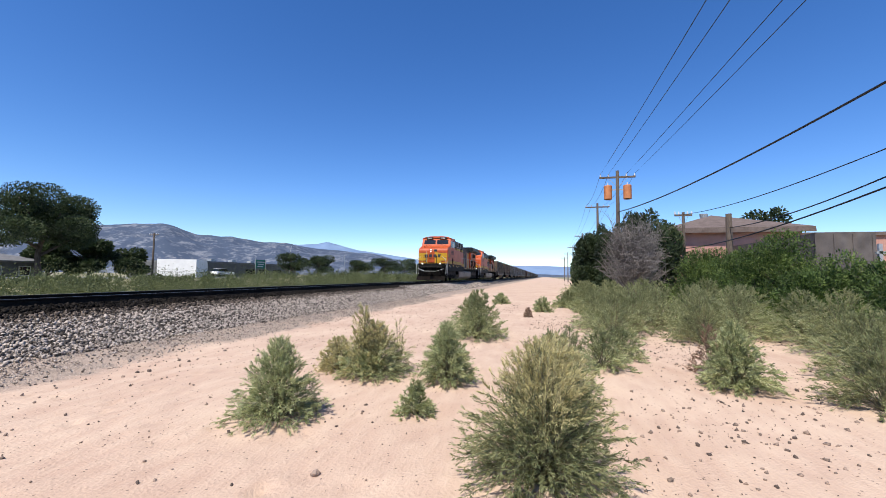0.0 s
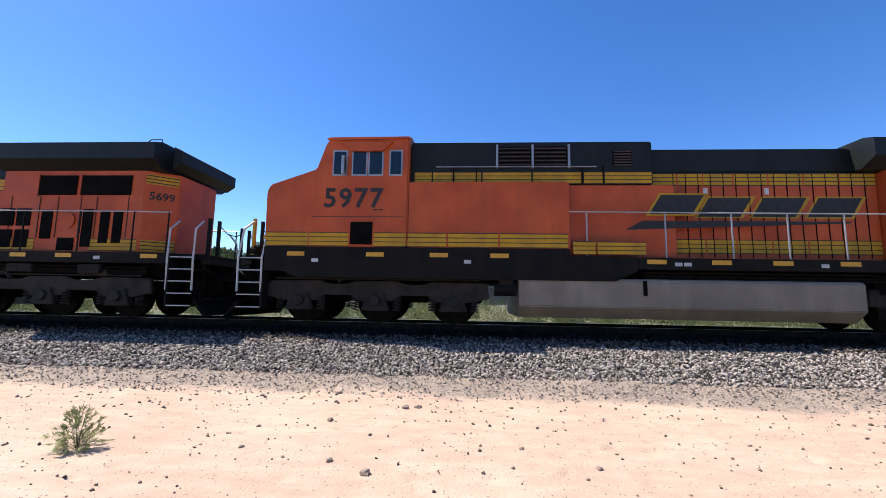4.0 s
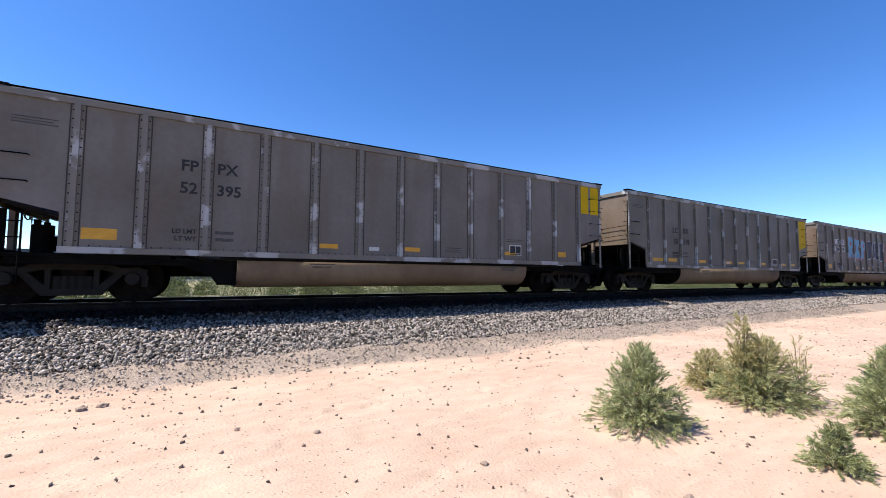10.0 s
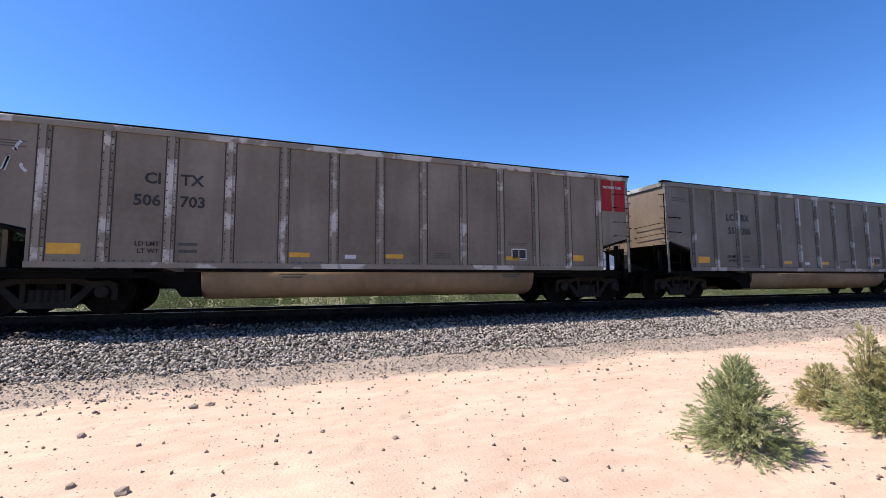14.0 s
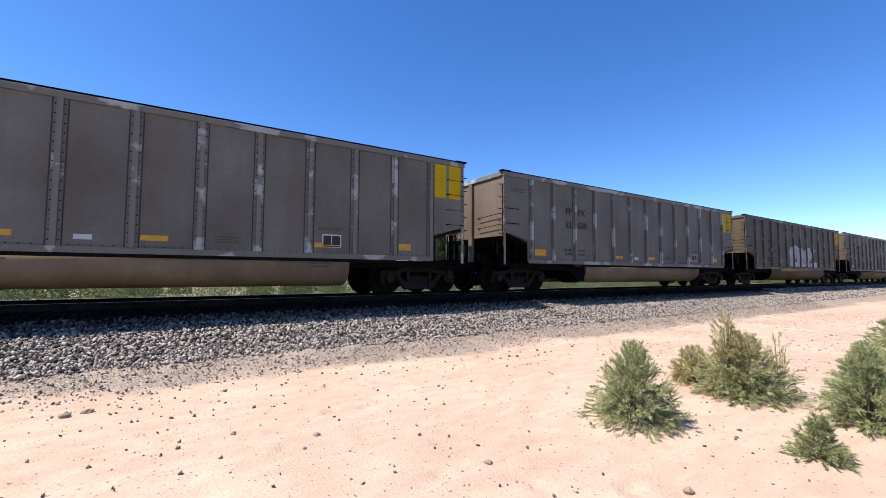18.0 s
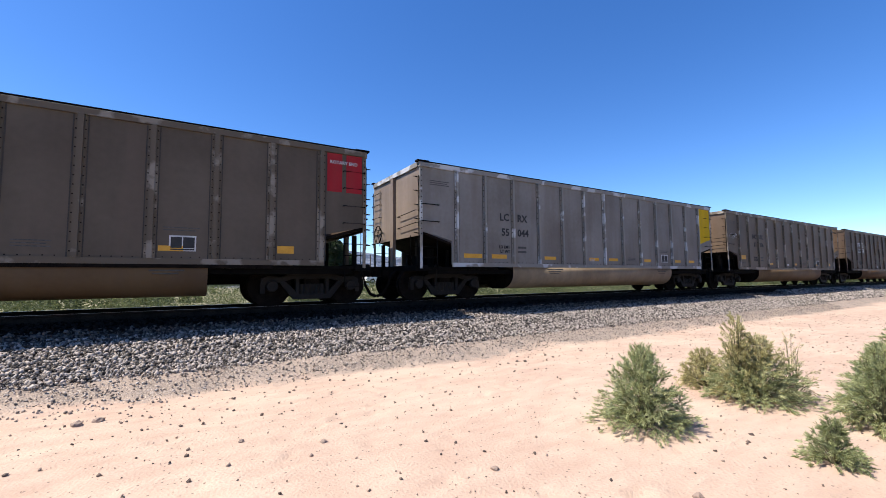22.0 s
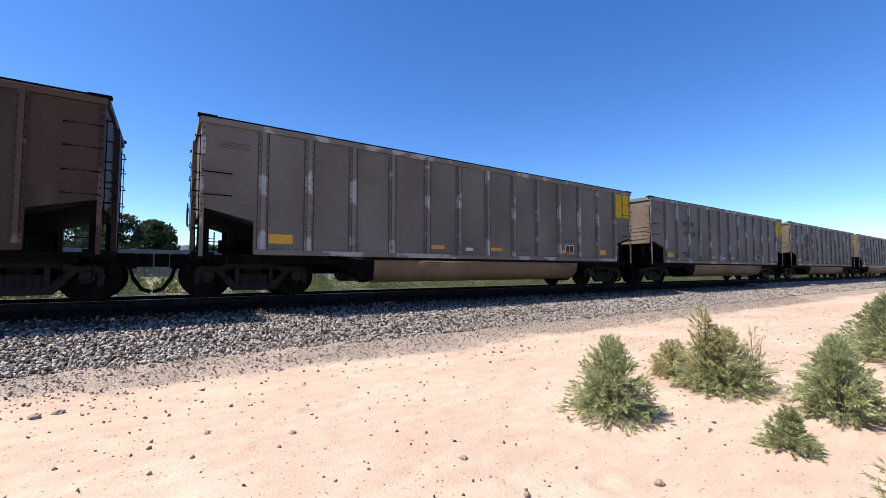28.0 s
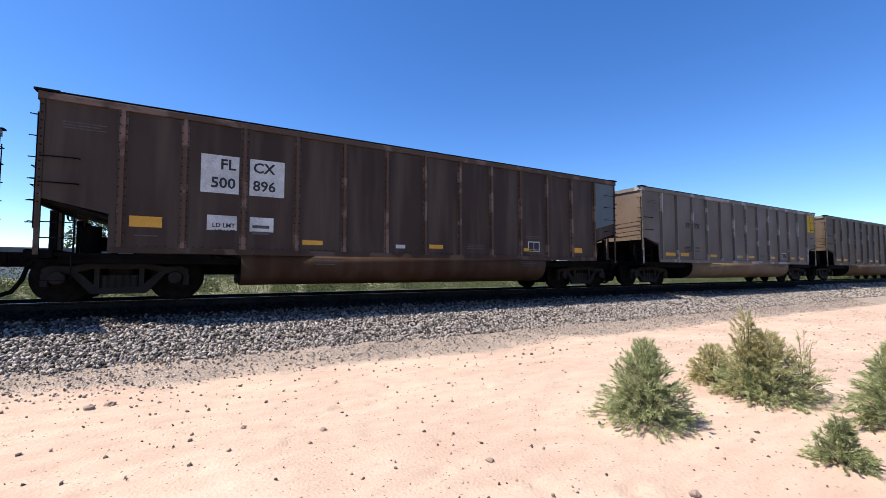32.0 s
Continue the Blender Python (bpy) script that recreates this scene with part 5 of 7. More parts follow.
        P("side_band", boxed(1.55, 2.62, -S - 0.008, -S, 2.42, 2.72), LOCOYEL)
        ln = bmesh.new()
        for z in (2.42, 2.52, 2.62, 2.72):
            add_box(ln, 1.55, 2.62, -S - 0.013, -S - 0.0085, z - 0.012, z + 0.012)
        add_box(ln, 2.6, 2.63, -S - 0.013, -S - 0.0085, 2.42, 2.72)
        P("side_band_lines", ln, INK)
    writing("road_number", [(number, 2.82, 2.74, 0.46, "LEFT")], INK, eng, -S - 0.008, gap=1.13)
    P("number_underline", boxed(4.02, 4.26, -S - 0.006, -S, 2.66, 2.685), INK)
    P("cab_vent", boxed(3.5, 4.03, -S - 0.02, -S, 1.84, 2.38, 0.005), BLACK)
    P("cab_seam", boxed(2.55, 4.75, -S - 0.004, -S, 2.50, 2.515), PRIMER)
    stripes(eng, 1.45, 3.48, 1.8, 2.12, -S, (2.5,))
    stripes(eng, 4.05, 8.58, 1.8, 2.12, -S, (4.85, 5.8, 7.0))
    stripes(eng, 8.66, 10.3, 1.66, 1.95, -S, (9.2,))
    # equipment cabinet behind the cab
    P("equipment_cabinet", boxed(4.87, 8.62, -S + 0.01, S - 0.01, 1.785, 3.36, 0.02), ORANGE)
    P("equipment_cabinet", boxed(8.625, 11.1, -1.25, 1.25, 1.63, 3.36, 0.02), ORANGE)
    P("cabinet_top", boxed(4.87, 10.62, -1.28, 1.28, 3.365, 4.42, 0.03), LOCOBLACK)
    stripes(eng, 4.95, 10.6, 3.38, 3.66, -1.285, (5.4, 6.6, 7.8, 9.0))
    for x0 in (7.0, 7.85):
        slats(eng, "louvre", x0, x0 + 0.78, 3.8, 4.3, -1.28, 5)
        P("louvre_frame", boxed(x0 - 0.06, x0 - 0.01, -1.32, -1.281, 3.76, 4.34), CHROME)
    P("louvre_frame", boxed(8.65, 8.7, -1.32, -1.281, 3.76, 4.34), CHROME)
    slats(eng, "side_vent", 9.7, 10.15, 3.8, 4.2, -1.28, 6)
    for x in (5.9, 6.45, 8.95, 9.45):
        P("rail_post", boxed(x, x + 0.035, -1.34, -1.30, 3.38, 3.8), SILL)
    P("cabinet_rail", tube(((5.5, -1.34, 3.78), (9.3, -1.34, 3.78)), 0.014, 5), CHROME)
    # engine hood
    W = 0.98
    XH, XR = (15.84, 15.3) if second else (14.55, 16.3)
    P("engine_hood", boxed(11.11, XH, -W, W, 1.63, 3.55 if not second else 3.72, 0.02), PRIMER if not second else ORANGE)
    P("hood_roof", boxed(10.63, XH, -W - 0.01, W + 0.01, 3.555 if not second else 3.725, 4.08 if not second else 4.33, 0.04), PRIMER if not second else LOCOBLACK)
    if not second:
        P("rear_hood", boxed(14.56, 16.4, -W, W, 1.63, 3.6, 0.02), ORANGE)
        P("rear_hood_roof", boxed(14.56, 16.4, -W, W, 3.605, 4.1, 0.04), LOCOBLACK)
    P("exhaust_stack", prism([(14.2, 4.085), (14.32, 4.5), (15.0, 4.5), (15.1, 4.085)], -0.4, 0.4, 0.03), BLACK)
    doors = bmesh.new()
    for k in range(16 if second else 9):
        x = 11.2 + (0.29 if second else 0.42) * k
        add_box(doors, x, x + 0.02, -W - 0.012, -W, 1.68, 3.7 if second else 3.52)
    P("hood_door_seams", doors, BLACK)
    for x in (11.9, 13.3):
        P("hood_latch_plate", boxed(x, x + 0.1, -W - 0.012, -W, 3.2, 3.35), WHITE)
    # radiator end
    XS = 15.85 if second else 16.41
    P("radiator_hood", prism([(XS, -1.24), (20.3, -1.24), (20.9, -0.75), (20.9, 0.75), (20.3, 1.24), (XS, 1.24)], 1.63, 3.74, 0.02, axis="z"), ORANGE)
    wing = [(-1.24, 3.745), (-1.6, 3.95), (-1.6, 4.36), (-1.35, 4.44), (1.35, 4.44), (1.6, 4.36), (1.6, 3.95), (1.24, 3.745)]
    P("radiator_wing", prism(wing, XR, 20.95 if second else 20.75, axis="x"), LOCOBLACK, "black overhanging radiator")
    P("wing_tail", prism([(20.951, 4.38), (21.2, 4.25), (21.2, 3.95), (20.951, 3.78)], -1.2, 1.2), LOCOBLACK)
    if second:
        grilles = ((16.17, 17.46, 3.42, 3.72), (18.08, 19.2, 3.14, 3.68), (19.37, 20.28, 3.14, 3.68))
        vents = ((16.06, 16.46, 2.83, 3.26), (16.68, 17.41, 2.05, 3.22), (17.67, 17.91, 1.85, 2.83), (18.09, 18.34, 1.92, 2.67), (18.51, 18.81, 1.81, 2.81))
        cover = 19.31
    else:
        grilles = ((17.45, 18.47, 3.09, 3.6), (18.61, 19.95, 3.09, 3.6))
        vents = ((16.45, 16.85, 2.28, 2.73), (16.92, 17.3, 2.28, 2.73), (16.45, 16.85, 1.72, 2.18), (16.92, 17.3, 1.72, 2.18), (17.6, 17.9, 1.95, 2.7), (18.1, 18.55, 1.66, 1.98), (18.72, 19.0, 1.75, 2.72), (19.2, 19.45, 1.85, 2.66), (19.55, 19.8, 1.85, 2.66))
        cover = 18.33
    for x0, x1, z0, z1 in grilles:
        gr = P("radiator_grille", boxed(x0, x1, -1.275, -1.241, z0, z1, 0.005), BLACK, "dark mesh radiator intake")
        part("grille_frame", boxed(x0 - 0.05, x0 - 0.005, -1.285, -1.242, z0 - 0.03, z1 + 0.03), ORANGE, gr)
    for x0, x1, z0, z1 in vents:
        P("vent_door", boxed(x0, x1, -1.262, -1.241, z0, z1, 0.005), BLACK)
    for x in (XS + 0.3, 17.5, 18.0, 18.62, 19.05, 19.9):
        P("door_seam", boxed(x, x + 0.015, -1.256, -1.242, 1.98, 3.05), PRIMER)
    P("hand_brake_cover", disc((cover, -1.25, 2.42), 0.2, 0.03, "y", 20), ORANGE)
    stripes(eng, XS + 0.02, 17.5, 1.66, 1.95, -1.245, (16.9,))
    stripes(eng, 18.95, 20.25, 1.66, 1.95, -1.245)
    if second:
        stripes(eng, 11.13, 15.82, 1.78, 2.1, -W - 0.002, (11.9, 12.6, 13.4, 14.2, 15.0))
        stripes(eng, 10.65, 15.82, 3.42, 3.71, -W - 0.002, (11.3, 11.9, 12.6, 13.4, 14.2, 15.0))
        # the name on the hood, as plain slanted blocks over a bar
        for k in range(4):
            x = 10.5 + 1.24 * k
            P("emblem_edge", slab(bmesh.new(), [(x - 0.08, 2.62), (x + 1.03, 2.62), (x + 1.36, 3.15), (x + 0.25, 3.15)], -1.268 if k == 0 else -W - 0.012, -1.252 if k == 0 else -W - 0.0085), LOCOYEL)
            P("emblem_block", slab(bmesh.new(), [(x, 2.655), (x + 0.97, 2.655), (x + 1.25, 3.115), (x + 0.28, 3.115)], -1.274 if k == 0 else -W - 0.016, -1.269 if k == 0 else -W - 0.0125), INK)
        P("emblem_bar", slab(bmesh.new(), [(9.95, 2.28), (14.9, 2.46), (14.95, 2.5), (10.35, 2.5)], -W - 0.285, -W - 0.275), INK)
    else:
        blotch = random.Random(3)
        for x, s in ((11.2, 1), (14.7, -1)):
            for k in range(6):
                cz, r = 1.9 + 0.32 * k, blotch.uniform(0.16, 0.3)
                bm = bmesh.new()
                vs = [bm.verts.new((x + 0.5 * s * blotch.uniform(0, 0.5) + r * blotch.uniform(0.6, 1.1) * math.cos(a), -W - 0.011 - 0.0006 * k, cz + r * blotch.uniform(0.7, 1.2) * math.sin(a))) for a in (2 * math.pi * j / 14 for j in range(14))]
                bm.faces.new(vs[::-1])
                P("scorched_patch", bm, SCORCH)
        stripes(eng, 15.0, 16.38, 3.28, 3.58, -W - 0.002, (15.6,))
        stripes(eng, 15.0, 16.38, 1.66, 1.98, -W - 0.002, (15.6,))
        P("emblem_block", slab(bmesh.new(), [(15.1, 2.22), (15.85, 2.22), (15.85, 3.2), (15.1, 3.2)], -W - 0.012, -W - 0.004), LOCOYEL)
        writing("rear_number", [(number, 0, 0, 0.2, "CENTER")], INK, eng, 0).matrix_basis = Matrix.Translation((20.6, -1.005, 3.0)) @ pose(0, 0, 0, 0, 0, 39.2)
        P("emblem_field", slab(bmesh.new(), [(15.42, 2.42), (15.86, 2.42), (15.86, 3.0), (15.42, 3.0)], -W - 0.017, -W - 0.0125), ORANGE)
        P("emblem_field", slab(bmesh.new(), [(15.5, 2.6), (15.72, 2.6), (15.72, 2.82), (15.5, 2.82)], -W - 0.022, -W - 0.0175), LOCOYEL)
    for z0, z1 in ((1.66, 1.95), (3.4, 3.66)):
        P("yellow_band", boxed(0.02, 0.74, -0.008, 0, z0, z1), LOCOYEL).matrix_basis = Matrix.Translation((20.3, -1.245, 0)) @ pose(0, 0, 0, 0, 0, 39.2)
        for k in range(3):
            z = z0 + (z1 - z0) * (k + 0.5) / 3
            P("pinstripe", boxed(0.02, 0.74, -0.013, -0.0085, z - 0.012, z + 0.012), INK).matrix_basis = Matrix.Translation((20.3, -1.245, 0)) @ pose(0, 0, 0, 0, 0, 39.2)
    # rails, steps, tank
    for y in (-1.48, 1.48):
        for x in (9.0, 10.75, 12.2, 13.4, 14.6, 16.2, 17.4, 18.9, 20.3, 21.2):
            P("stanchion", tube(((x, y, 1.6), (x, y, 2.62)), 0.018, 6), SILL if x > 16 else GALV)
        P("handrail", tube(((8.6, y, 2.66), (12, y, 2.64), (20.2, y, 2.62), (21.25, y, 2.6)), 0.017, 6), GALV)
    for x0, x1, s in ((0.82, 1.4, 1), (21.3, 21.95, -1)):
        for y in (-1, 1):
            for k in range(5):
                P("step", boxed(x0, x1, min(y * 1.05, y * 1.5), max(y * 1.05, y * 1.5), 0.32 + 0.29 * k, 0.35 + 0.29 * k), SILL)
                P("step_edge", boxed(x0, x1, min(y * 1.5, y * 1.515), max(y * 1.5, y * 1.515), 0.325 + 0.29 * k, 0.35 + 0.29 * k), GALV)
            xs = x1 if s > 0 else x0
            P("step_side", boxed(xs, xs + 0.05, min(y * 1.0, y * 1.52), max(y * 1.0, y * 1.52), 0.3, 1.6), SILL)
            xo = x0 if s > 0 else x1
            P("step_back", boxed(min(x0, x1), max(x0, x1), min(y * 0.98, y * 1.02), max(y * 0.98, y * 1.02), 0.3, 1.5), BLACK)
            for xx in (xo, xs):
                P("grab_rail", tube(((xx, y * 1.5, 0.7), (xx, y * 1.54, 1.5), (xx + s * 0.05, y * 1.45, 2.2), (xx + s * 0.1, y * 1.1, 2.45)), 0.026, 6), RAILW, "white tubular grab rail")
        pil = x0 if s > 0 else x1
        P("pilot_plate", boxed(min(pil + s * 0.12, pil + s * 0.18), max(pil + s * 0.12, pil + s * 0.18), -1.0, 1.0, 0.5, 1.49), BLACK)
        P("snow_plow", prism([(pil - s * 0.02, 0.5), (pil - s * 0.34, 0.1), (pil - s * 0.28, 0.1), (pil + s * 0.04, 0.44)], -1.42, 1.42), GRIMESHADE)
        for y in (-1.0, -0.5, 0.5, 1.0):
            P("plow_rib", prism([(pil + s * 0.1, 0.52), (pil - s * 0.02, 0.52), (pil - s * 0.3, 0.14), (pil + s * 0.1, 0.3)], y - 0.02, y + 0.02), GRIMESHADE)
        P("coupler", boxed(min(pil - s * 0.55, pil), max(pil - s * 0.55, pil), -0.16, 0.16, 0.66, 0.96, 0.03), GRIMESHADE)
        for y in (-0.9, -0.75, -0.6, 0.55, 0.7, 0.85):
            P("air_hose", tube(((pil - s * 0.06, y, 1.1), (pil - s * 0.3, y, 0.95), (pil - s * 0.42, y * 0.9, 0.62), (pil - s * 0.46, y * 0.8, 0.45)), 0.022, 5), BLACK)
        clutter = random.Random(6)
        for k in range(9):
            y0 = -1.25 + 0.3 * k
            x0, z0 = pil - s * clutter.uniform(0.05, 0.25), clutter.uniform(0.9, 1.45)
            P("cable", tube(((pil + s * 0.1, y0, z0), (x0, y0 + 0.05, z0 - 0.05), (x0 - s * 0.12, y0 + clutter.uniform(-0.2, 0.2), z0 - 0.4), (x0, y0 + clutter.uniform(-0.2, 0.2), z0 - 0.55)), clutter.uniform(0.015, 0.035), 5), GRIMESHADE)
        P("uncoupling_lever", tube(((pil - s * 0.12, -1.3, 1.25), (pil - s * 0.2, -0.6, 1.0), (pil - s * 0.2, 0.6, 1.0), (pil - s * 0.12, 1.3, 1.25)), 0.02, 5), RAILW if s > 0 else SILL)
        P("anticlimber", boxed(min(pil - s * 0.18, pil + s * 0.1), max(pil - s * 0.18, pil + s * 0.1), -1.1, 1.1, 1.36, 1.49, 0.02), TRUCKM)
        for y in (-0.95, -0.55, 0.55, 0.95):
            P("end_post", boxed(min(pil, pil + s * 0.07), max(pil, pil + s * 0.07), y - 0.035, y + 0.035, 1.6, 2.55), LOCOYEL if s > 0 and abs(y) > 0.9 else SILL)
        P("end_chain", tube(((pil, -0.55, 2.4), (pil, -0.2, 2.25), (pil, 0.2, 2.25), (pil, 0.55, 2.4)), 0.012, 4), BLACK)
    arc = [(-1.05, 1.12), (-1.45, 1.12), (-1.5, 1.05), (-1.5, 0.48), (-1.22, 0.22), (1.22, 0.22), (1.5, 0.48), (1.5, 1.05), (1.45, 1.12)]
    P("fuel_tank", prism(arc, 7.45, 14.9, 0.02, axis="x"), TANK, "large dusty grey fuel tank")
    P("fuel_gauge", boxed(10.2, 10.28, -1.53, -1.501, 0.75, 1.08), BLACK)
    P("air_reservoir", tube(((6.9, -1.3, 0.85), (7.4, -1.3, 0.85)), 0.16, 12), SILL)
    for x in (2.0, 3.9, 5.4, 6.8, 10.3, 11.7, 13.0, 14.4, 15.9, 17.2, 18.4, 20.6):
        P("reflector_strip", boxed(x, x + 0.42, -S - 0.006, -S, 1.56 if x < 8 else 1.46, 1.66 if x < 8 else 1.56), YELLOW, "yellow reflective strip")
    for x in (2.6, 6.2, 10.9, 11.1, 14.0, 19.4):
        P("white_label", boxed(x, x + 0.16, -S - 0.006, -S, 1.42, 1.50), WHITE)
    loco_truck(eng, (2.25, 4.1, 5.95))
    loco_truck(eng, (16.0, 17.95, 19.9))
    for k, z in enumerate((1.28, 1.2, 1.14)):
        P("underframe_pipe", tube(((10.3, -1.3 - 0.03 * k, z), (15.4, -1.3 - 0.03 * k, z), (20.6, -1.25, z - 0.04)), 0.03, 6), GRIMESHADE)
    for x, w, h in ((7.0, 0.35, 0.4), (15.4, 0.4, 0.45), (2.6, 0.5, 0.2), (5.2, 0.6, 0.18), (17.0, 0.7, 0.2), (18.9, 0.6, 0.22)):
        P("underframe_box", boxed(x, x + w, -1.42, -1.1, 1.3 - h, 1.3, 0.02), TRUCKM)
    roof = tube(((15.6, -0.9, 4.38), (15.6, -0.9, 4.45), (16.8, -0.9, 4.45), (16.8, -0.9, 4.38)), 0.012, 4)
    add_tube(roof, ((20.4, -1.45, 4.36), (20.5, -1.45, 4.47), (20.8, -1.45, 4.47), (20.8, -1.45, 4.32)), 0.014, 4)
    P("roof_grab_iron", roof, SILL)
    P("air_horn", tube(((9.0, 0.2, 4.34), (9.0, 0.2, 4.5), (8.6, 0.2, 4.52)), 0.05, 8), SILL)
    word = "orange and black diesel locomotive with slanted hood lettering" if second else "orange diesel locomotive with scorched brown hood patch"
    tagged(eng, word, "locomotive", group="locomotives of the train")
    return eng


for k, (num, second) in enumerate((("5977", True), ("5699", False))):
    eng = locomotive(num, second)
    start = 9.5 - LOCO * (k + 1) + 0.45 * k + 16.85 * 4.4
    TRAIN.append((eng, start))
    for w in eng.children_recursive:
        if w.name.startswith("wheelset"):
            WHEELS.append((w, 0.53, start))

# ---- plants ----


def weed_meshes(h, r, stems, leaves, seed, peak=1.0, leaf=0.05, wide=0.008, lean=(0, 0)):
    """A tumbleweed-like plant: arching stems from one root, side twigs, and narrow leaves along the twigs. Returns stem, lower and upper leaf meshes."""
    rng = np.random.default_rng(seed)
    total, stems, twigs = int(1.05 * stems * leaves), max(30, int(stems / 1.7)), 7
    unit = lambda a: a / (np.linalg.norm(a, axis=-1, keepdims=True) + 1e-9)  # noqa: E731
    u = (np.arange(stems) + rng.uniform(0, 1, stems)) / stems
    zt = h * (0.04 + 0.94 * u ** 1.4)
    rad = 0.9 * r * (1 - (zt / h) ** peak * 0.96) * rng.uniform(0.5, 1.06, stems) * (0.9 + 0.1 * np.minimum(zt / (0.2 * h), 1)) + 0.01
    th = 2.39996 * np.arange(stems) + rng.normal(size=stems) * 0.4
    tip = np.stack([rad * np.cos(th) + lean[0] * zt, rad * np.sin(th) + lean[1] * zt, zt], 1)
    ctrl = np.stack([tip[:, 0] * 0.5, tip[:, 1] * 0.5, zt * rng.uniform(0.6, 1.0, stems) + 0.14 * h * (1 - u)], 1)
    root = rng.normal(size=(stems, 3)) * (0.05 * r, 0.05 * r, 0.0)

    def along(s):
        s = s[:, :, None]
        return (1 - s) ** 2 * root[:, None] + 2 * s * (1 - s) * ctrl[:, None] + s ** 2 * tip[:, None]

    s = rng.uniform(0.22, 1.0, (stems, twigs)) ** 0.7
    s[:, 0] = 0.97
    p0 = along(s)
    d = unit(along(np.minimum(s + 0.05, 1.05)) - p0)
    out = unit(p0 * (1, 1, 0))
    way = unit(d * 0.75 + out * 0.35 + np.array((0, 0, 0.45)) * (p0[:, :, 2:] / h - 0.15) + rng.normal(size=p0.shape) * 0.38 * np.where(np.arange(twigs)[None, :, None] > 0, 1.0, 0.35))
    size = (0.23 * r + 0.05 * h) * rng.uniform(0.4, 1.0, (stems, twigs)) * (1.15 - 0.6 * s) * (1 - 0.35 * (p0[:, :, 2] / h))

    def ribbons(pts, width):
        n, k, _ = pts.shape
        side = unit(rng.normal(size=(n, 1, 3))) * (width * np.linspace(1.2, 0.4, k))[None, :, None]
        q = np.array([(i, i + 1, k + i + 1, k + i) for i in range(k - 1)])[None] + np.arange(n)[:, None, None] * 2 * k
        return np.concatenate([pts - side, pts + side], 1).reshape(-1, 3), q.reshape(-1, 4)

    a, fa = ribbons(along(np.tile(np.linspace(0, 1, 6), (stems, 1))), 0.004)
    steps = np.linspace(0, 1, 3)[None, :, None]
    flat0, flatw, flats = p0.reshape(-1, 1, 3), way.reshape(-1, 1, 3), size.reshape(-1, 1, 1)
    b, fb = ribbons(flat0 + flatw * flats * steps, 0.002)
    stem_me = raw_mesh("stems", np.concatenate([a, b]), np.concatenate([fa, fb + len(a)]))
    per = max(6, total // (stems * twigs))
    q = rng.uniform(0.02, 1.0, (stems * twigs, per, 1)) ** 0.85
    p = flat0 + flatw * flats * q + (0, 0, 0.12) * flats * q * q
    w = unit(flatw + rng.normal(size=p.shape) * (0.62 - 0.35 * q))
    p, w = p.reshape(-1, 3), w.reshape(-1, 3)
    p[:, 2] = np.maximum(p[:, 2], 0.008)
    n = len(p)
    up = p[:, 2] > h * rng.uniform(0.4, 0.7, n)
    ln, ww = leaf * rng.uniform(0.5, 1.2, n), wide * rng.uniform(0.65, 1.15, n)
    low = leaf_mesh("foliage", p[~up], w[~up], ln[~up], ww[~up], rng)
    high = leaf_mesh("upper_foliage", p[up], w[up], ln[up], ww[up], rng)
    return stem_me, low, high


def weed(x, y, r, h, seed, mats=(WEED, WEED), label="bushy green tumbleweed plant on bare sand", stems=170, leaves=34, peak=1.0, leaf=0.05, wide=0.009, lean=(0, 0), group="weeds on the sand", name="weed"):
    bush = tagged(new(name), label, "weed", group=group)
    bush.location = (x, y, mound(x, y) - 0.01)
    leaves = int(leaves * 1.2)
    for part_name, me, mm in zip(("stalk", "foliage", "upper_foliage"), weed_meshes(h, r, stems, leaves, seed, peak, leaf, wide, lean), (STEM, *mats)):
        link(part_name, me, mm, bush)
    return bush


TANTOP = (WEED, WEEDTAN)
weed(3.85, 2.6, 0.60, 0.79, 11, stems=420, leaves=52, peak=1.1, leaf=0.045, wide=0.0068, label="dark green cone-shaped weed on bare sand")
weed(5.62, 2.5, 0.36, 1.04, 112, (WEEDTAN, WEEDTAN), stems=230, leaves=44, peak=1.5, leaf=0.04, wide=0.007, label="yellowish seeding weed rising behind a green one")
weed(5.74, 2.36, 0.6, 0.78, 12, TANTOP, stems=420, leaves=50, peak=1.9, leaf=0.045, wide=0.0072, label="bushy weed with yellowish seed heads on sand")
weed(6.05, 2.12, 0.3, 0.82, 13, (WEEDTAN, WEEDTAN), stems=72, leaves=16, peak=2.0, leaf=0.035, wide=0.006, label="thin straw-coloured weed beside a bushy one")
weed(5.95, 3.05, 0.4, 0.5, 14, (WEEDTAN, WEEDTAN), stems=220, peak=2, label="low pale yellow-green weed on sand")
weed(4.34, 1.3, 0.28, 0.35, 15, stems=150, leaves=34, peak=0.9, leaf=0.04, wide=0.007, label="small dark green weed tuft on sand")
weed(5.62, 1.27, 0.52, 0.82, 16, stems=340, leaves=44, peak=1.1, leaf=0.045, wide=0.008)
weed(6.6, 1.5, 0.42, 0.66, 17, stems=180, leaves=34, peak=1.6)
weed(9.75, 1.5, 0.78, 1.12, 18, (WEED, SAGE), stems=300, leaves=44, peak=2.0, leaf=0.07, wide=0.012)
weed(10.6, 1.75, 0.6, 1.0, 19, (WEED, SAGE), stems=220, leaves=40, peak=2.0, leaf=0.07, wide=0.012)
weed(22.1, 2.24, 0.55, 0.55, 20, stems=140, peak=2.0, leaf=0.09, wide=0.02)
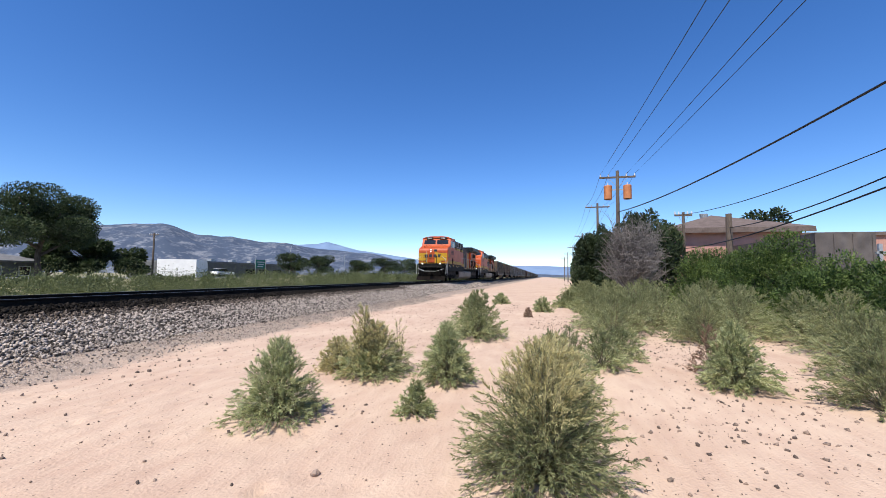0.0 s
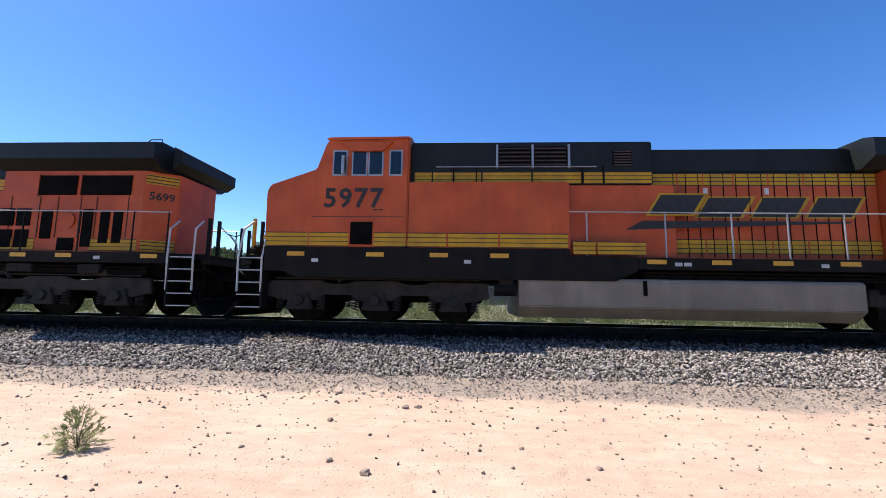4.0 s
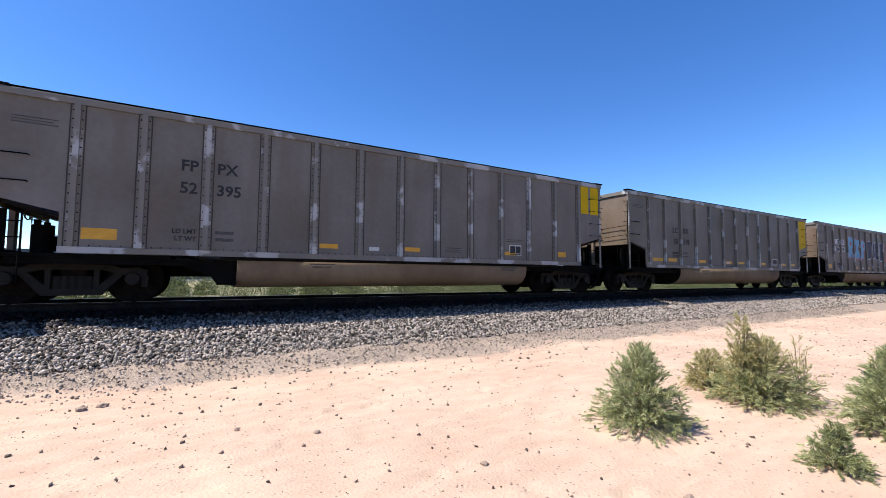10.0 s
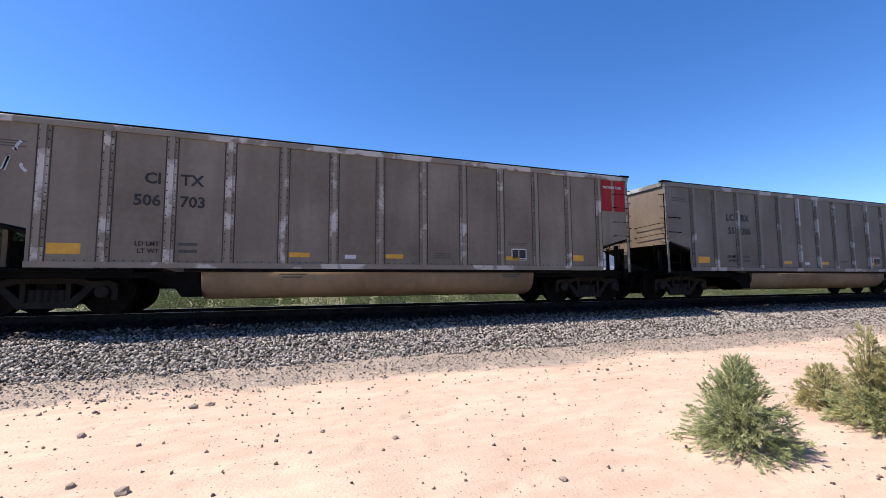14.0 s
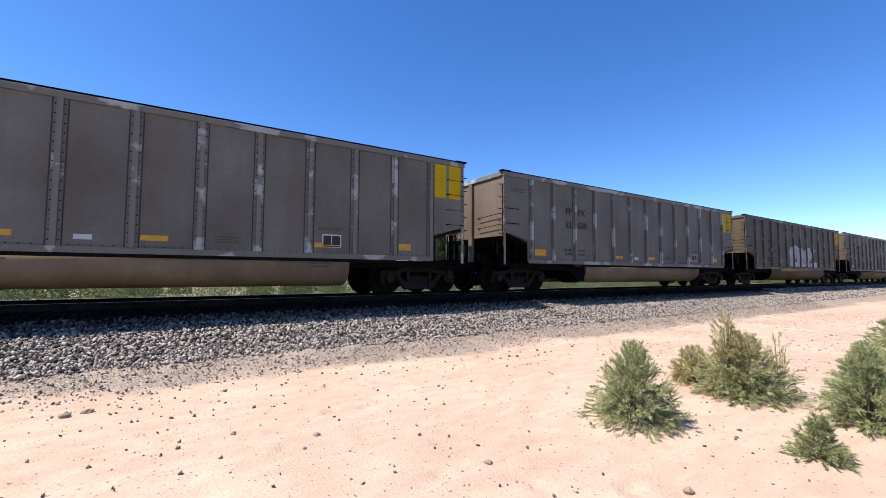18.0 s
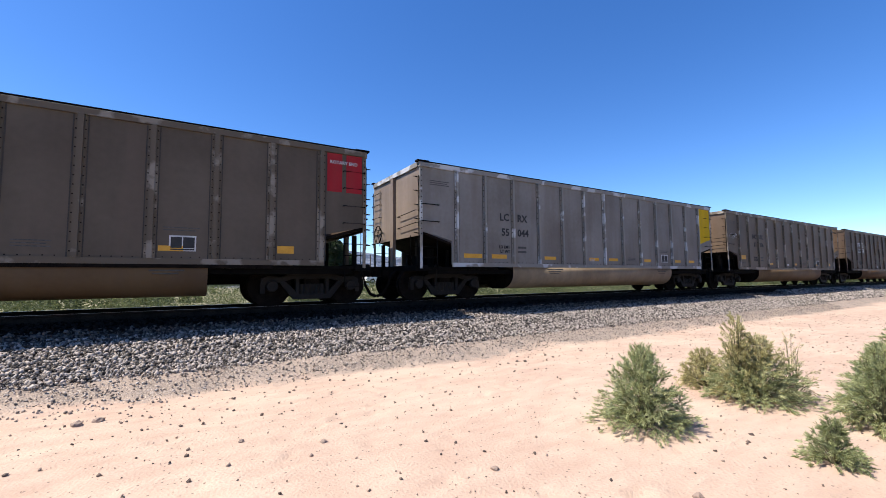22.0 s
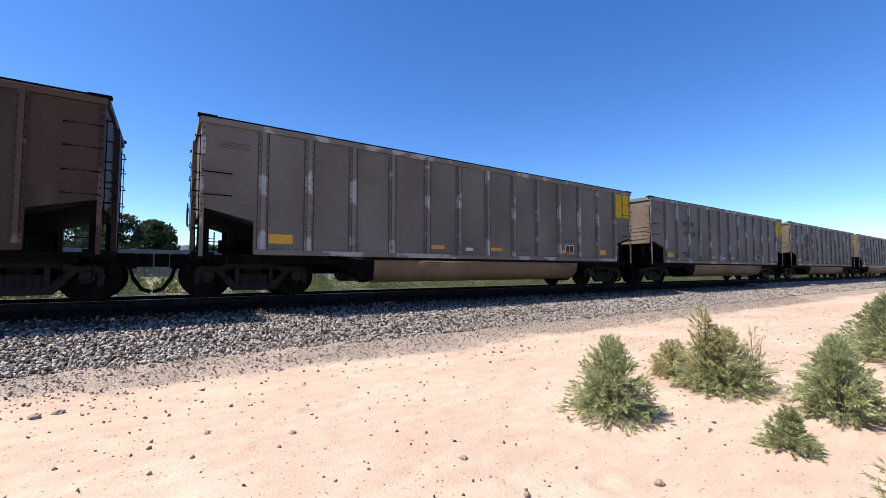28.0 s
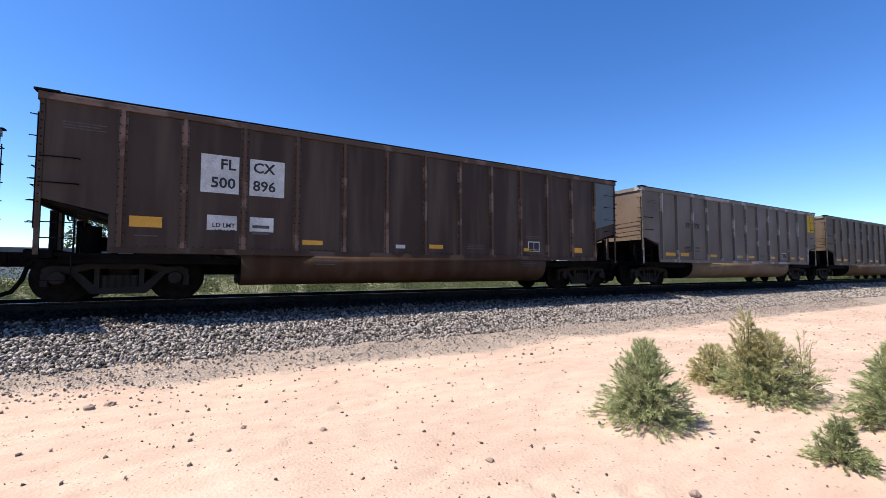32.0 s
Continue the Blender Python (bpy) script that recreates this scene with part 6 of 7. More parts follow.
weed(15.2, 0.55, 0.25, 0.34, 21, (TWIGLEAF := leafy("dry_leaf", (0.2, 0.12, 0.08), (0.3, 0.19, 0.13), (0.4, 0.28, 0.2)), TWIGLEAF), stems=80, label="small dry brown weed on sand")
weed(17.8, 0.05, 0.5, 0.6, 22, stems=140, peak=2.0, leaf=0.09, wide=0.016)
weed(3.22, 0.0, 0.68, 1.0, 23, (SAGE, WEEDTAN), stems=640, leaves=60, peak=2.3, leaf=0.036, wide=0.0065, label="large bushy weed with straw-coloured tips on sand")
weed(4.15, -0.1, 0.5, 0.92, 24, (SAGE, WEEDTAN), stems=300, leaves=44, peak=2.4, label="bushy weed with straw-coloured tips on sand")
weed(5.0, -0.12, 0.5, 0.85, 25, (SAGE, SAGE), stems=240, leaves=40, peak=1.8)
weed(5.9, -0.35, 0.45, 0.8, 26, (WEED, SAGE), stems=160, leaves=36, peak=1.4)
weed(7.2, -0.9, 0.6, 0.62, 27, (WEED, SAGE), stems=170, leaves=36, peak=1.8, leaf=0.06, wide=0.011)
weed(8.1, -1.3, 0.6, 0.55, 28, (WEED, SAGE), stems=170, leaves=34, peak=2, leaf=0.06, wide=0.011)
weed(6.4, -2.45, 0.6, 0.85, 29, (WEED, WEED), stems=320, leaves=42, peak=1.3, leaf=0.06, wide=0.012, label="dark green bushy weed on pebbly sand")
weed(7.3, -2.45, 0.36, 0.75, 30, (TWIGLEAF, TWIGLEAF), stems=90, leaves=26, label="dry reddish brown weed beside a green one")
weed(-3.96, 3.9, 0.28, 0.4, 31, (WEED, SAGE), stems=70, leaves=26, peak=1.6, label="small sparse green weed on open sand")
rngw = random.Random(77)
for k, (x, y, r, h) in enumerate(((5.9, -3.75, 0.75, 0.9), (7.4, -4.5, 0.8, 1.0), (9.4, -5.4, 1.0, 1.25), (10.4, -3.4, 0.9, 1.15), (11.8, -4.6, 1.1, 1.3), (10.6, -1.6, 0.9, 1.15), (11.9, -2.3, 1.0, 1.3), (13.2, -3.2, 1.0, 1.35), (12.6, -1.4, 0.8, 1.05), (14.6, -2.2, 1.0, 1.25), (16.0, -3.4, 1.1, 1.4), (17.6, -1.8, 1.0, 1.1), (19.5, -2.8, 1.2, 1.3), (20.6, -1.2, 0.9, 0.8), (23.5, -2.2, 1.3, 1.2), (28.0, -2.4, 1.5, 1.2), (34.0, -2.8, 1.8, 1.3), (7.6, -5.2, 0.9, 1.15), (5.4, -5.0, 0.9, 1.1), (11.0, -5.6, 1.0, 1.2), (12.8, -5.2, 1.1, 1.3), (13.4, -4.1, 1.0, 1.25), (11.3, -3.7, 0.8, 1.1), (14.8, -5.0, 1.1, 1.4))):
    weed(x, y, r, h, 100 + k, (WEED, SAGE) if k % 3 else (SAGE, SAGE), "wide grey-green weed thicket beyond the sand", stems=int(200 + 80 * r), leaves=46, peak=2.2, leaf=0.06 if x < 14 else 0.09, wide=0.009 if x < 14 else 0.016, group="weed thicket")


def crown_mesh(name, blobs, per, leaf, wide, seed, lift=0.0):
    """Leaves over and inside lumpy clumps: blobs are centre and radii."""
    rng = np.random.default_rng(seed)
    at, way = [], []
    for cx, cy, cz, rx, rz in blobs:
        d = rng.normal(size=(per, 3))
        d /= np.linalg.norm(d, axis=1, keepdims=True)
        rr = rng.uniform(0.35, 1.08, (per, 1)) ** 0.55
        at.append(np.array([cx, cy, cz]) + d * rr * (rx, rx, rz))
        way.append(d + rng.normal(size=(per, 3)) * 0.8 + (0, 0, lift))
    at, way = np.concatenate(at), np.concatenate(way)
    n = len(at)
    return leaf_mesh(name, at, way, leaf * rng.uniform(0.6, 1.3, n), wide * rng.uniform(0.6, 1.3, n), rng)


def limb_mesh(h, spread, seed, r0, count, start=0.25):
    rng = random.Random(seed)
    bm = tube(((0, 0, -0.1), (0.06 * h * rng.uniform(-1, 1), 0.04 * h, 0.3 * h), (0.08 * h * rng.uniform(-1, 1), 0, 0.75 * h)), r0, 9, r0 * 0.35)
    for k in range(count):
        a, z = 2.4 * k + rng.uniform(-0.4, 0.4), h * (start + 0.4 * k / count)
        ex, ey = spread * math.cos(a) * rng.uniform(0.5, 0.85), spread * math.sin(a) * rng.uniform(0.5, 0.85)
        add_tube(bm, ((0, 0.02 * h, z), (ex * 0.5, ey * 0.5, z + 0.14 * h), (ex, ey, z + 0.3 * h)), r0 * 0.5, 6, r0 * 0.12)
    return bm


def tree(x, y, h, w, seed, mat=DARKLEAF, label="broad dark green shade tree", low=0.3, per=420, blobs=12, leaf=0.45, name="tree", r0=None):
    rng = random.Random(seed)
    t = tagged(new(name), label, "tree", group="trees across the track" if y > 0 else "trees by the weeds")
    t.location = (x, y, 0)
    part("trunk", limb_mesh(h, w, seed, r0 or 0.035 * h, 7, low), BARK, t)
    bl = []
    for k in range(blobs):
        a, e = 2.4 * k, rng.uniform(0, 1)
        rad = w * (0.25 + 0.5 * rng.random()) * (1 - 0.5 * e)
        bl.append((rad * math.cos(a), rad * math.sin(a), h * (low + 0.18 + (0.82 - low - 0.12) * e), w * rng.uniform(0.26, 0.42), h * rng.uniform(0.09, 0.16)))
    link("crown", crown_mesh("crown", bl, per, leaf, leaf * 0.6, seed), mat, t)
    return t


def shrub(x, y, h, w, seed, mat, label, per=500, leaf=0.16, blobs=9, name="shrub", lift=0.7, shoots=0):
    rng = random.Random(seed)
    t = tagged(new(name), label, "shrub", group="shrubs by the weeds")
    t.location = (x, y, 0)
    part("branchwork", limb_mesh(h * 0.8, w * 0.9, seed, 0.05, 7, 0.05), BARK, t)
    bl = []
    for k in range(blobs):
        a, e = 2.4 * k, (k + rng.random()) / blobs
        rad = w * 0.62 * rng.random() ** 0.5 * (1.05 - 0.6 * e)
        bl.append((rad * math.cos(a), rad * math.sin(a), h * (0.16 + 0.72 * e), w * rng.uniform(0.26, 0.46) * (1.1 - 0.5 * e), h * rng.uniform(0.14, 0.26)))
    link("foliage", crown_mesh("foliage", bl, per, leaf, leaf * 0.5, seed, lift), mat, t)
    if shoots:
        stalk, low, high = weed_meshes(h * 1.08, w * 1.1, shoots, 26, seed + 500, 3.5, leaf * 0.9, leaf * 0.38)
        for word, me in (("shoot", stalk), ("shoot_foliage", low), ("shoot_foliage", high)):
            link(word, me, BARK if word == "shoot" else mat, t)
    return t


for k, (x, y, h, w) in enumerate(((19.0, -6.2, 2.5, 1.3), (17.6, -6.8, 2.3, 1.4), (16.4, -7.0, 2.4, 1.4), (15.7, -7.5, 2.85, 1.4), (14.2, -8.2, 2.0, 1.5), (12.8, -8.6, 1.95, 1.5), (11.6, -9.6, 2.1, 1.6), (10.2, -9.0, 2.0, 1.5), (9.2, -10.2, 2.2, 1.6), (7.8, -9.0, 2.0, 1.4), (13.0, -6.7, 1.55, 1.1), (10.4, -7.2, 1.7, 1.2), (20.6, -7.4, 2.6, 1.4), (18.4, -8.2, 2.3, 1.5))):
    shrub(x, y, h, w, 200 + k, ELM, "leafy green elm shrub in a hedge", per=480, leaf=0.085, blobs=18, lift=1.3, shoots=340)
for k, (x, y, h, w) in enumerate(((25.5, -5.9, 4.75, 2.4), (27.3, -7.0, 4.7, 2.0), (26.6, -5.0, 5.0, 2.2), (28.4, -5.6, 5.3, 2.2), (29.6, -2.9, 4.5, 1.5), (31.5, -4.0, 5.0, 1.8), (27.5, -4.0, 3.9, 1.4), (35.0, -3.4, 4.6, 1.8), (40.0, -4.5, 5.0, 2.2), (52.0, -5.5, 5.5, 3.0), (66.0, -6.5, 6.0, 3.5), (84.0, -8.0, 7.0, 4.0))):
    shrub(x, y, h, w, 230 + k, DARKLEAF, "tall dense dark green shrub", per=620, leaf=0.2 if x < 45 else 0.4, blobs=14)


def dead_shrub(x, y, h, w, seed, label, name="dead_shrub"):
    rng = random.Random(seed)
    bm = bmesh.new()
    for k in range(260):
        a, e = rng.uniform(0, 2 * math.pi), rng.uniform(0.35, 1.0)
        tip = Vector((w * math.cos(a) * rng.uniform(0.3, 1) * (1.15 - 0.6 * e), w * math.sin(a) * rng.uniform(0.3, 1) * (1.15 - 0.6 * e), h * e))
        mid = Vector((tip.x * 0.45, tip.y * 0.45, h * e * 0.62))
        add_tube(bm, ((rng.uniform(-0.2, 0.2), rng.uniform(-0.2, 0.2), 0), mid, tip), 0.035, 5, 0.008)
        for j in range(9):
            s = rng.uniform(0.35, 1.0)
            p = mid.lerp(tip, s)
            q = p + Vector((rng.uniform(-1, 1), rng.uniform(-1, 1), rng.uniform(-0.35, 1))) * (0.13 * h)
            add_tube(bm, (p, p.lerp(q, 0.5) + Vector((0, 0, 0.04)), q), 0.011, 3, 0.004)
    t = tagged(new(name), label, "dead shrub")
    t.location = (x, y, 0)
    part("bare_crown", bm, TWIG, t)


dead_shrub(21.6, -4.2, 4.3, 2.0, 5, "leafless grey dead shrub among green ones")
dead_shrub(41.0, 80.0, 9.4, 4.5, 6, "bare leafless tree behind a low house", "bare_tree")


def strip(name, count, x0, x1, y0, y1, hmin, hmax, leaf, mat, label, seed):
    """A far belt of weeds: mounds of leaves, one mesh of uncounted plants."""
    rng = np.random.default_rng(seed)
    cx, cy = rng.uniform(x0, x1, count), rng.uniform(y0, y1, count)
    h = rng.uniform(hmin, hmax, count)
    per = 280
    d = rng.normal(size=(count, per, 3))
    d /= np.linalg.norm(d, axis=2, keepdims=True)
    rr = rng.uniform(0.3, 1.05, (count, per, 1)) ** 0.5
    p = np.stack([cx, cy, 0.3 * h], 1)[:, None] + d * rr * np.stack([h * 0.8, h * 0.8, h * 0.7], 1)[:, None]
    p[:, :, 2] = np.maximum(p[:, :, 2], 0.02)
    p, w = p.reshape(-1, 3), (d + rng.normal(size=d.shape) * 0.7 + (0, 0, 0.4)).reshape(-1, 3)
    n = len(p)
    me = leaf_mesh(name, p, w, leaf * rng.uniform(0.6, 1.4, n), leaf * 0.42 * rng.uniform(0.7, 1.3, n), rng)
    tagged(link(name, me, mat), label, "weeds", kind="stuff")


strip("weed_belt", 420, -45, 45, 16.5, 27, 0.8, 2.0, 0.09, BELT, "belt of grey-green weeds beyond the track", 41)
strip("weed_belt", 330, -45, 60, 17.5, 30, 0.9, 2.2, 0.09, BELT, "belt of green weeds beyond the track", 42)
strip("weed_belt", 260, 45, 150, 17, 45, 1.0, 2.2, 0.3, BELT, "belt of grey-green weeds beyond the track", 43)
strip("weed_belt", 160, -70, 40, 30, 40, 0.7, 1.2, 0.35, BELT, "belt of grey-green weeds beyond the track", 44)
strip("weed_belt", 120, 14, 70, -14, -6, 0.7, 1.4, 0.25, BELT, "thicket of weeds behind the hedge", 45)

# trees beyond the track
tree(34.2, 55.0, 11.0, 6.6, 301, label="large spreading cottonwood tree with dark crown", low=0.3, per=2300, blobs=22, leaf=0.22)
for k, (x, y, h, w) in enumerate(((12.0, 53.2, 8.0, 3.4), (15.6, 52.6, 7.2, 2.6), (-1.7, 74.6, 9.0, 4.2), (-6.8, 69.3, 9.5, 4.5), (6.0, 89.0, 7.5, 5.0), (43.0, 60.0, 6.4, 3.4), (47.0, 58.0, 5.2, 2.8), (39.5, 62.0, 5.6, 3.2), (86.0, 58.0, 7.5, 5.0), (95.0, 56.0, 6.5, 5.0), (110.0, 52.0, 6.0, 5.5), (125.0, 50.0, 7.0, 6.0), (150.0, 52.0, 8.0, 7.0), (185.0, 58.0, 8.0, 8.0), (230.0, 62.0, 10.0, 9.0), (-18.0, 38.0, 6.6, 3.6), (-22.5, 44.0, 7.5, 4.0), (-10.0, 59.0, 8.6, 5.0), (-30.0, 52.0, 8.0, 5.0), (9.5, 61.0, 6.4, 2.6), (24.0, 80.0, 7.0, 5.0), (-40.0, 60.0, 9.0, 6.0))):
    tree(x, y, h, w, 310 + k, label="rounded dark green tree beyond the tracks", low=0.18, per=560, blobs=11, leaf=0.32 if y < 60 else 0.5)
tree(54.1, -25.1, 9.2, 3.4, 340, label="round green tree behind the pink building", low=0.3)

# ---- poles and wires ----


def pole(x, y, h, arms=(), cans=False, r=0.15, label="tall weathered wooden utility pole with crossarm", name="utility_pole"):
    p = tagged(new(name), label, "utility pole", group="utility poles")
    p.location = (x, y, 0)
    part("post", tube(((0, 0, -0.3), (0.02, 0, h * 0.5), (0, 0, h)), r, 10, r * 0.68), POLE, p)
    for z, w in arms:
        part("crossarm", boxed(-0.05, 0.05, -w, w, z - 0.06, z + 0.06, 0.01), POLE, p)
        part("brace", tube(((-0.06, -w * 0.55, z - 0.05), (-0.06, 0, z - 0.7), (-0.06, w * 0.55, z - 0.05)), 0.018, 4), GALV, p)
        for dy in (-w * 0.95, -w * 0.5, w * 0.5, w * 0.95):
            part("insulator", tube(((0, dy, z + 0.06), (0, dy, z + 0.14), (0, dy, z + 0.24)), 0.06, 8, 0.03), PORCELAIN, p)
    if cans:
        for dy in (-0.62, 0.62):
            can = part("transformer", disc((0, dy, h - 1.5), 0.27, 0.48, "z", 16, 0.03), RUST, p, "rust-orange transformer can")
            part("bushing", tube(((0, dy, h - 1.02), (0, dy, h - 0.8)), 0.045, 8, 0.025), PORCELAIN, can)
            part("bracket", boxed(-0.03, 0.03, min(0, dy), max(0, dy), h - 1.35, h - 1.28), GALV, p)
    return p


pole(29.9, -4.9, 8.75, ((8.3, 1.15),), True)
pole(44.2, -5.3, 9.0, ((8.6, 1.15),))
pole(23.4, -9.0, 4.7, r=0.2, label="short stout weathered wooden pole", name="wooden_post")
pole(28.6, -8.5, 5.6, ((5.4, 0.5),), r=0.12)
for k in range(4):
    pole(70 + 27 * k, -6 - 0.3 * k, 8.6, ((8.1, 1.1),))
pole(49.1, 56.5, 7.4, ((7.1, 0.9),), r=0.16)
pole(6.7, 44.3, 5.5, ((5.2, 0.8),), r=0.13)
pole(29.2, 74.3, 6.2, r=0.16)
pole(7.5, 59.4, 6.2, ((5.9, 0.8),), r=0.13)


def cable(points, r, sag, label, n=16):
    pts = []
    for a, b in zip(points, points[1:]):
        a, b = Vector(a), Vector(b)
        for i in range(n + (b == Vector(points[-1]))):
            s = i / n
            pts.append(a.lerp(b, s) - Vector((0, 0, 4 * sag * s * (1 - s))))
    tagged(part("power_cable", tube(pts, r, 5), WIRE), label, "cable", group="overhead cables")


for dy, dz in ((-1.1, 0), (-0.58, 0), (0.58, 0), (1.1, 0)):
    cable(((-28, -5.6 + dy * 1.25, 9.1), (29.9, -4.9 + dy, 8.52), (44.2, -5.3 + dy, 8.82), (70, -6 + dy, 8.3), (97, -6.3 + dy, 8.3), (124, -6.6 + dy, 8.3)), 0.012, 0.45, "thin black power line between wooden poles")
cable(((29.9, -4.9, 5.9), (9.6, -6.4, 5.25), (-14, -8.2, 7.4)), 0.028, 0.3, "thick black cable strung from a wooden pole")
cable(((28.6, -8.5, 5.45), (11.5, -7.6, 4.45), (-8, -7.0, 5.6)), 0.016, 0.25, "black service cable strung from a wooden pole")
cable(((23.4, -9.0, 4.0), (11.6, -7.7, 3.85), (-8, -6.6, 5.2)), 0.02, 0.2, "black service cable strung from a wooden post")
cable(((28.6, -8.5, 3.3), (11.7, -7.7, 3.6), (-8, -6.4, 5.0)), 0.024, 0.25, "black service cable strung from a wooden post")


def street_lamp(x, y, h, lean, label="tall galvanised street lamp with curved arm"):
    p = tagged(new("street_lamp"), label, "street lamp")
    p.location = (x, y, 0)
    part("pole", tube(((0, 0, 0), (0.1 * lean, 0, h * 0.8), (0.35 * lean, 0, h * 0.95)), 0.08, 8, 0.04), GALV, p)
    part("arm", tube(((0.35 * lean, 0, h * 0.95), (0.9 * lean, 0, h), (2.0 * lean, 0, h + 0.1)), 0.03, 6), GALV, p)
    part("lamp_head", boxed(min(1.8 * lean, 2.5 * lean), max(1.8 * lean, 2.5 * lean), -0.13, 0.13, h + 0.04, h + 0.13, 0.02), GALV, p)


street_lamp(14.6, 42.2, 7.3, 1)
street_lamp(90.8, 61.8, 8.9, 1)
street_lamp(120.0, 62.0, 9.0, 1)

# ---- buildings ----


def house(name, x0, x1, y0, y1, wall, rise, wall_mat, roof_mat, label, windows=(), hip=1.0, eave=0.6):
    """Walls, a hipped roof with overhang, and windows on the sides that face the track: (side, along, low, width, height)."""
    hs = tagged(new(name), label, "building")
    part("wall", boxed(x0, x1, y0, y1, 0, wall), wall_mat, hs)
    bm = bmesh.new()
    e = eave
    lo = [bm.verts.new(p) for p in ((x0 - e, y0 - e, wall), (x1 + e, y0 - e, wall), (x1 + e, y1 + e, wall), (x0 - e, y1 + e, wall))]
    up = [bm.verts.new((v.co.x, v.co.y, wall + 0.22)) for v in lo]
    if x1 - x0 > y1 - y0:
        k = hip * (y1 - y0) / 2
        top = [bm.verts.new((x0 + k, (y0 + y1) / 2, wall + rise)), bm.verts.new((x1 - k, (y0 + y1) / 2, wall + rise))]
        tops = ((up[0], up[1], top[1], top[0]), (up[1], up[2], top[1]), (up[2], up[3], top[0], top[1]), (up[3], up[0], top[0]))
    else:
        k = hip * (x1 - x0) / 2
        top = [bm.verts.new(((x0 + x1) / 2, y0 + k, wall + rise)), bm.verts.new(((x0 + x1) / 2, y1 - k, wall + rise))]
        tops = ((up[0], up[1], top[0]), (up[1], up[2], top[1], top[0]), (up[2], up[3], top[1]), (up[3], up[0], top[0], top[1]))
    for f in tops:
        bm.faces.new(f)
    bm.faces.new(lo[::-1])
    for i in range(4):
        bm.faces.new((lo[i], lo[(i + 1) % 4], up[(i + 1) % 4], up[i]))
    part("roof", bm, roof_mat, hs)
    for side, a, z, w, h in windows:
        if side == "s":
            win = part("window", boxed(a, a + w, y0 - 0.06, y0 - 0.003, z, z + h), TRIMW, hs)
            part("pane", boxed(a + 0.1, a + w - 0.1, y0 - 0.08, y0 - 0.061, z + 0.1, z + h - 0.1), GLASS, win)
        else:
            win = part("window", boxed(x0 - 0.06, x0 - 0.003, a, a + w, z, z + h), TRIMW, hs)
            part("pane", boxed(x0 - 0.08, x0 - 0.061, a + 0.1, a + w - 0.1, z + 0.1, z + h - 0.1), GLASS, win)
    return hs


pink = house("pink_building", 37.5, 50, -19.4, -10.2, 5.3, 1.9, STUCCO, SHINGLE, "pink stucco building with brown shingle hip roof", (("w", -14, 1.0, 1.6, 1.4), ("w", -17.5, 1.0, 1.6, 1.4)))
part("flat_wing", boxed(41.0, 52, -27, -19.45, 0, 5.1), STUCCO, pink)
part("wing_parapet", boxed(40.8, 52.2, -27.2, -19.45, 5.101, 5.4), SHINGLE, pink)
part("fascia", boxed(36.85, 36.899, -20.0, -9.6, 5.1, 5.32), SHINGLE, pink)
part("roof_vent", tube(((41.5, -14.0, 6.6), (41.5, -14.0, 7.25)), 0.25, 10, 0.35), GALV, pink)
trailer = tagged(new("storage_trailer"), "grey weathered storage trailer behind the hedge", "trailer")
part("box", boxed(26.5, 39.0, -17.0, -14.3, 1.1, 4.0, 0.04), TRAILERM, trailer)
for k in range(4):
    part("end_rib", boxed(26.46, 26.499, -16.9 + 0.85 * k, -16.8 + 0.85 * k, 1.2, 3.9), TRAILERM, trailer)
for x in (27.6, 28.7, 37.6):
    part("wheel", disc((x, -14.6, 0.5), 0.5, 0.15, "y", 18), BLACK, trailer)
fence = tagged(new("fence"), "pale metal fence posts behind the hedge", "fence")
for k in range(5):
    part("post", boxed(20.0 + 0.1 * k, 20.12 + 0.1 * k, -13 - 1.6 * k, -12.88 - 1.6 * k, 0, 2.9), GALV, fence)
part("rail", boxed(20.0, 20.08, -20, -12.8, 2.5, 2.6), GALV, fence)
house("ranch_house", 27.0, 38.5, 61.5, 70, 2.5, 1.5, DIMWALL, GREYROOF, "low ranch house with grey shingle roof", (("s", 29, 0.9, 1.8, 1.2), ("s", 33, 0.9, 1.4, 1.2), ("s", 36, 0.9, 1.2, 1.2)))
house("ranch_house", 17.5, 24.5, 63, 70, 2.2, 1.2, PALE, GREYROOF, "small pale house with grey roof", (("s", 19, 0.9, 1.4, 1.1),))
shop = tagged(new("flat_roofed_shop"), "white flat-roofed commercial building with dark shaded side", "building")
white = boxed(-7.2, 0, 0, 12, 0, 4.3)
part("wall", white, PALE, shop).matrix_basis = pose(71.0, 70.4, 0, 0, 0, -62)
part("wing_wall", boxed(72.0, 112, 74, 90, 0, 3.8), DIMWALL, shop)
part("wing_parapet", boxed(72.0, 112.2, 73.8, 90.2, 3.801, 4.2), GREYROOF, shop)
for x in (90, 95, 101):
    part("window", boxed(x, x + 3.5, 73.9, 73.99, 0.8, 2.6), GLASS, shop)
for x in (84, 91, 98):
    part("roof_unit", boxed(x, x + 1.4, 79, 80.4, 4.36, 5.0, 0.05), GALV, shop)
warehouse = tagged(new("low_warehouse"), "long low grey warehouse with dark flat roof", "building")
part("wall", boxed(-24, 4.6, 50, 60, 0, 2.9), DIMWALL, warehouse)
part("roof", boxed(-24.5, 5.1, 49.4, 60.5, 2.901, 3.55), GREYROOF, warehouse)
for k in range(5):
    part("door", boxed(-21 + 5 * k, -18.5 + 5 * k, 49.93, 49.995, 0, 2.3), PALE if k % 2 else GREYROOF, warehouse)
sign = tagged(new("highway_sign"), "green highway guide sign on a post", "road sign")
